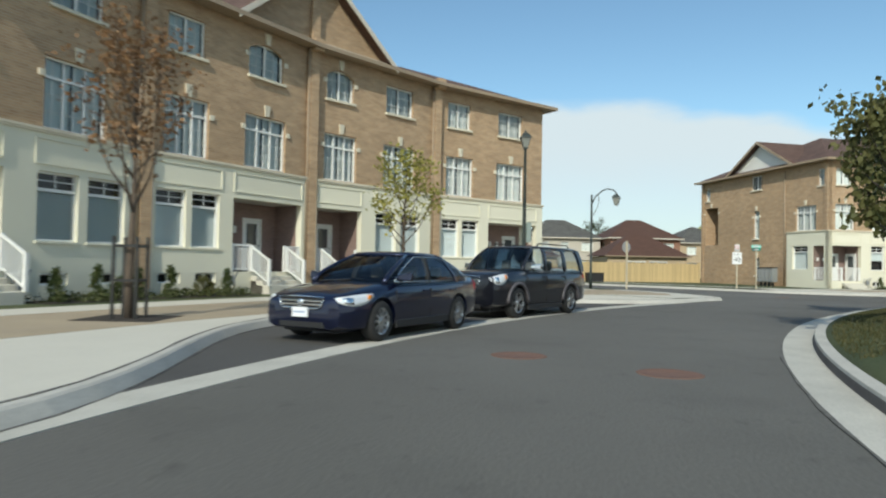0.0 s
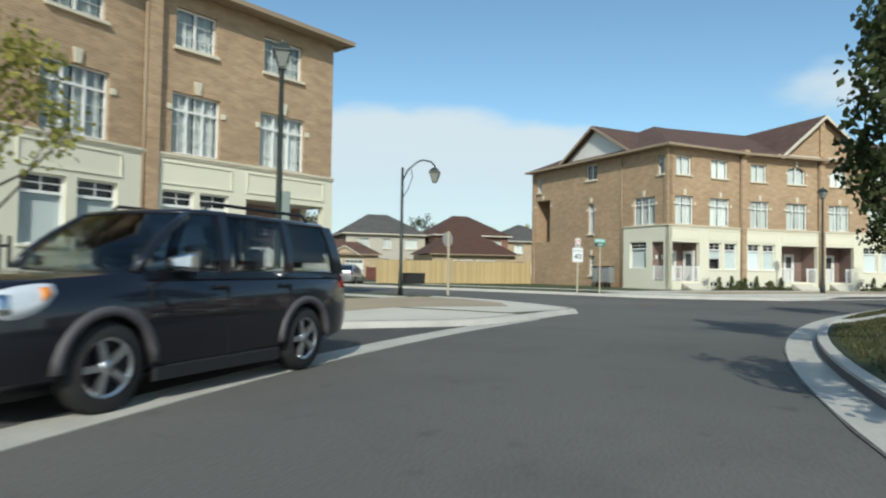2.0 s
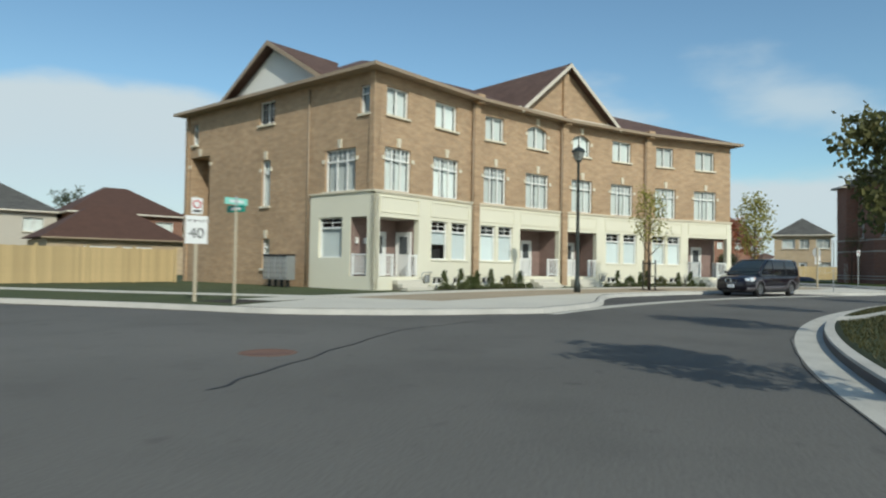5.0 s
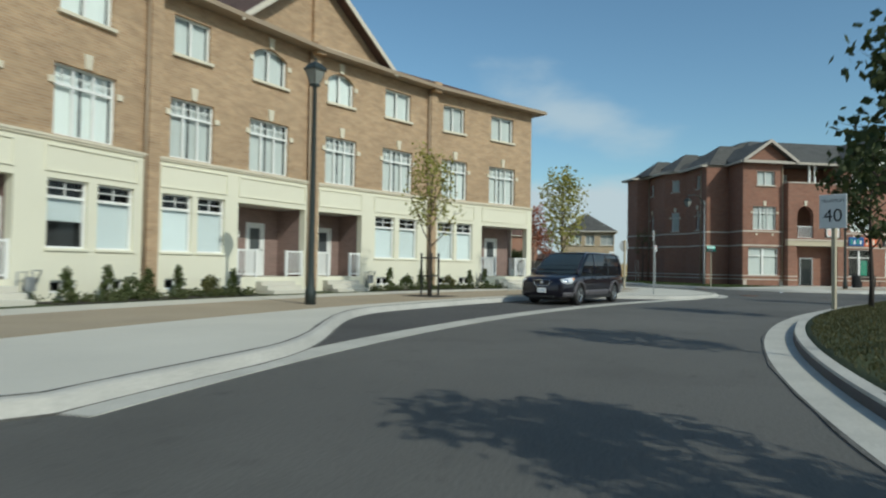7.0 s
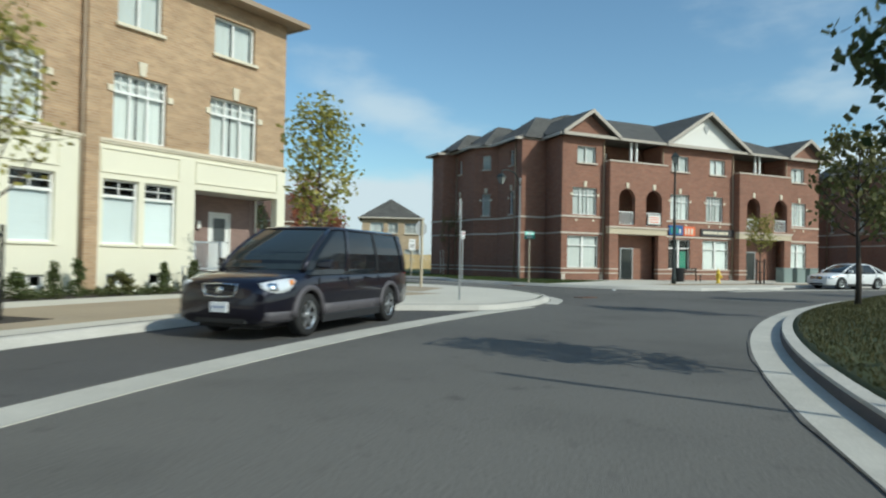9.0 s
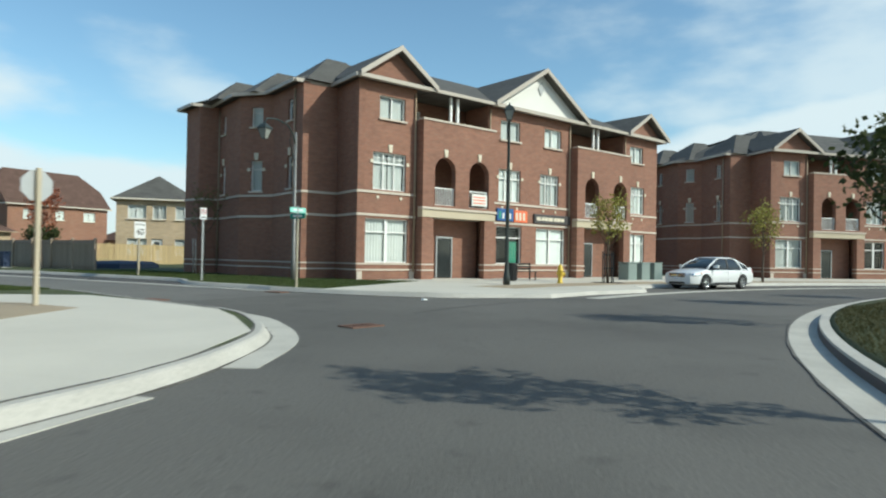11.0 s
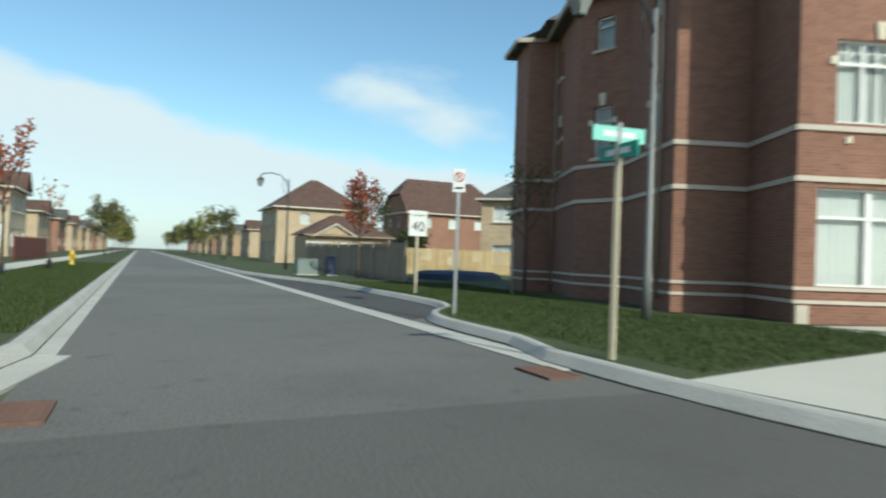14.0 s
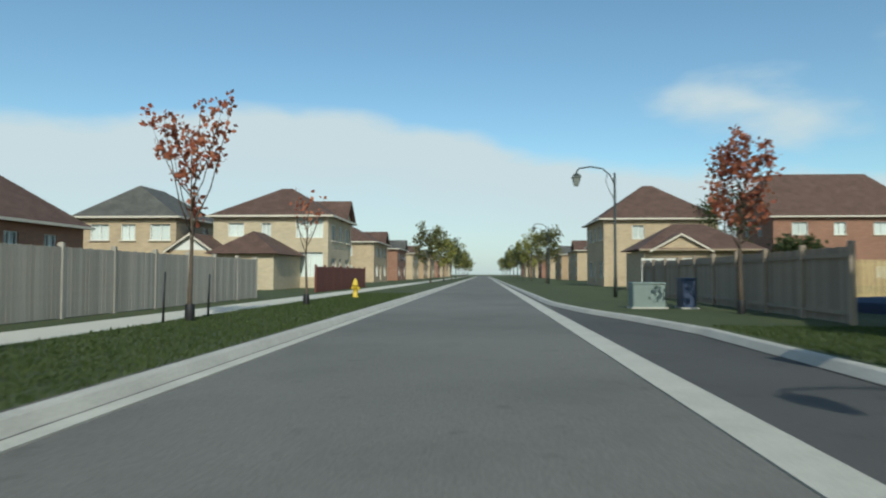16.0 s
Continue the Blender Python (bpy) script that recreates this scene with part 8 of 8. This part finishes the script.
    part("gutter", Mesh().box(-w / 2 - 0.45, w / 2 + 0.45, -0.5, -0.4, eave - 0.12, eave + 0.03).box(-w / 2 - 0.45, w / 2 + 0.45, d + 0.4, d + 0.5, eave - 0.12, eave + 0.03).box(-w / 2 - 0.5, -w / 2 - 0.4, -0.4, d + 0.4, eave - 0.12, eave + 0.03).box(w / 2 + 0.4, w / 2 + 0.5, -0.4, d + 0.4, eave - 0.12, eave + 0.03), PALE_FASCIA, h, "pale gutter")
    if gable:
        g0, g1 = w * 0.08, w * 0.46
        c, pk = (g0 + g1) / 2, eave + 1.9
        part("gable", Mesh().loft([[(g0, y_, eave - 0.02), (g1, y_, eave - 0.02), (c, y_, pk - 0.2)] for y_ in (-0.05, 0.2)]), wall, h, "brick gable")
        gr = Mesh()
        for e in (g0 - 0.35, g1 + 0.35):
            gr.loft([[(e, -0.5, eave - 0.15), (e, -0.5, eave - 0.02), (e, 1.2, eave - 0.02), (e, 1.2, eave - 0.15)], [(c, -0.5, pk - 0.13), (c, -0.5, pk), (c, d * 0.4, pk), (c, d * 0.4, pk - 0.13)]])
        part("gable_roof", gr, roof, rf, "shingled gable roof")
    if garage:
        gx0, gx1 = (w / 2, w / 2 + 6.0) if garage > 0 else (-w / 2 - 6.0, -w / 2)
        gw = part("garage_wall", Mesh().holed(gx0, gx1, 0, 2.7, [(gx0 + 0.5, gx0 + 2.9, 0.02, 2.2), (gx0 + 3.1, gx0 + 5.5, 0.02, 2.2)], -3.0, -2.75).box(gx0, gx0 + 0.25, -2.75, 3.0, 0, 2.7).box(gx1 - 0.25, gx1, -2.75, 3.0, 0, 2.7).box(gx0, gx1, 2.75, 3.0, 0, 2.7), wall, h, "brick garage wing")
        for gx in (gx0 + 0.5, gx0 + 3.1):
            gd = part("garage_door", cached("gdoor", lambda: Mesh().box(0, 2.4, 0, 0.05, 0, 2.18).data("garage_door", SIDING)), None, gw, "white panelled garage door", pose(gx, -2.88, 0.02))
        part("garage_roof", hip(Mesh(), gx0, gx1, -3.0, 3.0, 2.75, 1.9), roof, h, "shingled garage roof")
        c = (gx0 + gx1) / 2
        part("garage_gable", Mesh().loft([[(c - 1.6, y_, 2.75), (c + 1.6, y_, 2.75), (c, y_, 3.9)] for y_ in (-3.25, -3.0)]), SIDING, h, "pale garage gable")
    return h


def garage(x, y, ang, label, hw=2.9, gx=0.0, deep=5.7, roof=None, gabled=True):
    """A low double garage with a gable over part of its front."""
    g = thing("garage", pose(x, y, 0.12, 0, 0, ang), label, "garage", "detached houses along the streets")
    part("front_wall", Mesh().holed(-hw, hw, 0, 2.75, [(gx - 2.5, gx - 0.2, 0.02, 2.3), (gx + 0.2, gx + 2.5, 0.02, 2.3)], 0.0, 0.25), TAN_BRICK2, g, "tan brick front wall")
    for sx in (-hw, hw - 0.25):
        part("side_wall", Mesh().box(sx, sx + 0.25, 0.26, deep, 0, 2.75), TAN_BRICK2, g, "tan brick side wall")
    part("back_wall", Mesh().box(-hw + 0.26, hw - 0.26, deep - 0.25, deep, 0, 2.75), TAN_BRICK2, g, "tan brick back wall")
    for sx in (gx - 2.5, gx + 0.2):
        dr = part("garage_door", Mesh().box(sx, sx + 2.3, 0.1, 0.15, 0.02, 2.28), SIDING, g, "white panelled garage door")
        for k in range(4):
            part("door_light", Mesh().box(sx + 0.12 + 0.53 * k, sx + 0.57 + 0.53 * k, 0.085, 0.098, 1.75, 2.1), DOOR_GLASS, dr, "dark small pane")
    rf = part("roof", hip(Mesh(), -hw, hw, 0, deep, 2.86, 1.9 + 0.1 * (deep - 5.7) * 4), roof or SHINGLE, g, "brown shingled hip roof")
    part("gutter", Mesh().box(-hw - 0.45, hw + 0.45, -0.5, -0.4, 2.74, 2.86), FASCIA, g, "brown gutter")
    if not gabled:
        return g
    part("gable", Mesh().loft([[(gx - 1.7, y_, 2.8), (gx + 1.7, y_, 2.8), (gx, y_, 3.75)] for y_ in (-0.3, 0.4)]), TAN_BRICK2, g, "tan brick front gable")
    for sx in (-1, 1):
        part("gable_roof", Mesh().loft([[(gx + sx * 2.1, -0.5, 2.66), (gx + sx * 2.1, -0.5, 2.78), (gx + sx * 2.1, 1.4, 2.78), (gx + sx * 2.1, 1.4, 2.66)], [(gx, -0.5, 3.83), (gx, -0.5, 3.95), (gx, 2.4, 3.95), (gx, 2.4, 3.83)]]), SHINGLE, rf, "brown shingled gable slope")
        part("verge_board", Mesh().loft([[(gx + sx * 2.1, -0.53, 2.60), (gx + sx * 2.1, -0.53, 2.74), (gx + sx * 2.1, -0.505, 2.74), (gx + sx * 2.1, -0.505, 2.60)], [(gx, -0.53, 3.77), (gx, -0.53, 3.91), (gx, -0.505, 3.91), (gx, -0.505, 3.77)]]), PALE_FASCIA, rf, "pale board along the gable")
    return g


def gabled_shed(x, y, ang, w, label):
    """A small garage with a steep white gable."""
    g = thing("garage", pose(x, y, 0.12, 0, 0, ang), label, "garage", "detached houses along the streets")
    part("wall", Mesh().box(-w / 2, w / 2, 0.0, 5.0, 0, 2.9), TAN_BRICK2, g, "tan brick wall")
    part("gable", Mesh().loft([[(-w / 2, y_, 2.9), (w / 2, y_, 2.9), (0, y_, 4.0)] for y_ in (0.0, 5.0)]), SIDING, g, "white sided gable")
    for sx in (-1, 1):
        part("roof_slope", Mesh().loft([[(sx * (w / 2 + 0.3), y_, 2.72), (sx * (w / 2 + 0.3), y_, 2.85), (0, y_, 4.2), (0, y_, 4.07)] for y_ in (-0.3, 5.2)]), SHINGLE, g, "brown shingled slope")
        part("verge_board", Mesh().loft([[(sx * (w / 2 + 0.32), y_, 2.62), (sx * (w / 2 + 0.32), y_, 2.78), (0, y_, 4.13), (0, y_, 3.97)] for y_ in (-0.34, -0.305)]), PALE_FASCIA, g, "pale board along the gable")
    return g


# long street, right side then left side; then further pairs towards the distance
house(*street(68.0, 34.3), -27.5, 13.6, 10, BROWN_BRICK2, SHINGLE, 1, "russet brick house with a steep clipped brown roof", 7.2, 5.1, False, clipped=True)
garage(*street(43.0, 12.1), -27.5, "low tan brick garage with a gable behind the fence", 3.75, -1.4)
house(*street(64.5, 8.6), 242.5, 10, 10.4, TAN_BRICK2, SHINGLE, 0, "tan brick house with brown hip roof", 6.3, 3.7, False)
left_house = house(*street(53.5, -14.8), 62.5, 9, 9.3, CREAM_BRICK, SHINGLE, 0, "cream brick house with brown roof and white windows", 5.75, 2.75, ends=[(6.7, 8.9, 4.0, 5.6), (6.7, 8.9, 0.9, 2.85), (3.9, 4.7, 4.1, 5.2), (1.2, 2.5, 4.1, 5.2)])
part("garage_wall", Mesh().box(-11.2, -4.5, 2.2, 6.6, 0, 2.5), CREAM_BRICK, left_house, "low brick garage wing")
part("garage_roof", hip(Mesh(), -11.2, -4.6, 2.2, 6.6, 2.52, 1.7), SHINGLE, left_house, "brown shingled garage roof")
house(*street(49.5, -31.6), -27.5, 8.4, 8.6, TAN_BRICK2, GREY_SHINGLE, 0, "tan brick house with grey hip roof behind the fence", 5.75, 2.85, False, inset=0.55)
gabled_shed(*street(45.6, -24.4), -27.5, 3.3, "small garage with a white gable behind the fence")
house(street(27.0, -29.0)[0] - 1.9, street(27.0, -29.0)[1] + 0.9, -27, 9, 9, BROWN_BRICK2, SHINGLE, 0, "russet brick house with broad brown roof behind the fence", 3.9, 3.8, False)
far_walls = (TAN_BRICK2, BROWN_BRICK2, TAN_BRICK2, BRICK)
for k in range(9):
    s = 90 + 24 * k
    house(*street(s, -17.0), 62.5, 12, 10, far_walls[k % 4], GREY_SHINGLE if k % 2 else SHINGLE, 0, "brick house with hip roof far along the street", 5.4, 2.9, True, True)
    house(*street(s + 8, 14.0), 62.5 + 180, 12, 10, far_walls[(k + 1) % 4], SHINGLE if k % 2 else GREY_SHINGLE, 0, "brick house with hip roof far along the street", 5.4, 2.9, True, True)
    for q, dq in ((-9.0, 0), (5.5, 5)):
        x, y = street(s - 12 + dq + 3 * math.sin(k), q)
        tree("far_tree", x, y, 6.5 + math.sin(k * 1.9 + q), 1.8, 2.0, 1400, (LEAF_OLIVE, LEAF_YELLOW, LEAF_GREEN)[k % 3], "leafy tree far along the street", 120 + 2 * k + (q > 0), 0.3, BARK, 0.7, "trees along the far street", limbs=18, clump=0.6)
house(109.9, 66.0, -66, 7.0, 7.5, TAN_BRICK2, GREY_SHINGLE, 0, "tan brick house with grey hip roof behind the shops", 6.2, 2.6, False)
# behind the side street
house(17.6, 94.8, 5, 10.6, 10, BEIGE_SIDING, GREY_SHINGLE, 0, "beige sided house with grey hip roof behind the fence", 5.6, 2.9, False, inset=0.8)
house(28.6, 92.3, 4, 10.0, 10, BROWN_BRICK2, RUSSET_SHINGLE, 0, "russet brick house with brown hip roof behind the fence", 5.6, 2.9, False, inset=0.8)
garage(25.3, 80.8, 3, "low brick wing under a broad russet hip roof", 5.0, 0.0, 8.0, RUSSET_SHINGLE, False)
garage(12.2, 92.0, 3, "low tan garage with a white gable behind the street", 4.0, -0.4)
house(42.5, 105.0, 8, 10.0, 10, TAN_BRICK2, GREY_SHINGLE, 0, "tan brick house with grey roof behind the corner house", 5.6, 2.9, False)
house(3.4, 104.0, 182, 12, 10, TAN_BRICK2, GREY_SHINGLE, 0, "tan brick house with grey roof beyond the side street", 5.9, 3.2, False)
house(54.0, 108.0, 195, 12, 10, TAN_BRICK2, GREY_SHINGLE, 0, "tan brick house with grey roof far behind the row", 5.4, 2.9)
house(-14.0, 92.0, 200, 12, 10, TAN_BRICK2, SHINGLE, 0, "tan brick house with brown roof beyond the side street", 5.4, 2.9)
for k, (x, y, hh) in enumerate(((8.0, 96.0, 7.0), (27.0, 116.0, 9.0), (47.0, 118.0, 8.5), (-4.0, 104.0, 8.0), (119.0, 92.0, 8.0), (106.6, 75.2, 2.7))):
    tree("garden_tree", x, y, hh, 2.0 if hh > 4 else 0.5, 2.2 if hh > 4 else 1.1, 1800, (LEAF_OLIVE, LEAF_GREEN, LEAF_YELLOW, LEAF_OLIVE, LEAF_GREEN, LEAF_GREEN)[k], "leafy garden tree behind the houses", 160 + k, 0.24, BARK, 0.7, "garden trees", limbs=20, clump=0.6)

# ---------- grass ----------
LEAF_GRASS = leaf_material("grass_blades", (0.035, 0.065, 0.014), (0.10, 0.125, 0.04))
LEAF_DRY = leaf_material("dry_grass_blades", (0.05, 0.06, 0.02), (0.13, 0.115, 0.05))


def grass(pts, label, seed, mat=LEAF_GRASS, heights=None):
    """Short blades standing on a lawn, leaning every way."""
    rng = np.random.default_rng(seed)
    n = len(pts)
    a = rng.random(n) * 2 * np.pi
    hgt, wid = 0.035 + 0.045 * rng.random(n), 0.008 + 0.008 * rng.random(n)
    base = np.column_stack([pts, heights if heights is not None else np.full(n, 0.14)])
    side = np.column_stack([np.cos(a), np.sin(a), np.zeros(n)]) * wid[:, None]
    tip = base + np.column_stack([rng.normal(size=n) * 0.02, rng.normal(size=n) * 0.02, hgt])
    v = np.stack([base - side, base + side, tip], 1).reshape(-1, 3)
    me = bpy.data.meshes.new("grass")
    me.from_pydata(v.tolist(), [], np.arange(3 * n).reshape(-1, 3).tolist())
    me.materials.append(mat)
    tagged(part("grass", me, None), label, "grass", "", "stuff")


rng_ = np.random.default_rng(7)
so_, ss_, sq_ = (np.array(tuple(v)) for v in (S_O, S_S, S_Q))
n_ = 46000
u_ = np.column_stack([-5 + 40 * rng_.random(n_) ** 1.4, -9.8 + 3.45 * rng_.random(n_)])
grass(so_ + u_[:, :1] * ss_ + u_[:, 1:] * sq_, "short green grass on the verge beside the sidewalk", 11)
u_ = np.column_stack([-10 + 22 * rng_.random(90000), 0.3 + 9.0 * rng_.random(90000)])
p_ = so_ + u_[:, :1] * ss_ + u_[:, 1:] * sq_
wall_ = 6.4 * (p_[:, 1] - 43.2) - 8.7 * (p_[:, 0] - 78.2)
keep_ = (p_[:, 1] > 40.15 - 0.3 * (p_[:, 0] - 69.75)) & ((wall_ > 0) | ((p_[:, 1] < 43.2) & (p_[:, 0] < 78.2))) & (u_[:, 1] > 0.3 + np.interp(u_[:, 0], (-6.0, -3.2, -1.7, -0.6, 1.2, 4.0), (0.05, 0.12, 0.6, 1.4, 1.95, 2.05)))
keep_ &= (p_[:, 0] > 70.1 + 0.45 * (p_[:, 1] - 40.0))
grass(p_[keep_], "short green grass beside the red brick shops", 12)
a_, r_ = np.radians(56 + 100 * rng_.random(70000)), 38.4 + 2.85 * rng_.random(70000)
d_ = np.degrees(a_)
keep_ = (np.abs(d_ - 130.0) > 1.3) & (np.abs(d_ - 107.6) > 1.3)
grass(np.column_stack([CX + r_ * np.cos(a_), CY + r_ * np.sin(a_)])[keep_], "short dry grass along the park kerb", 13, LEAF_DRY, np.array([park_height(r) - 0.004 for r in r_[keep_]]))
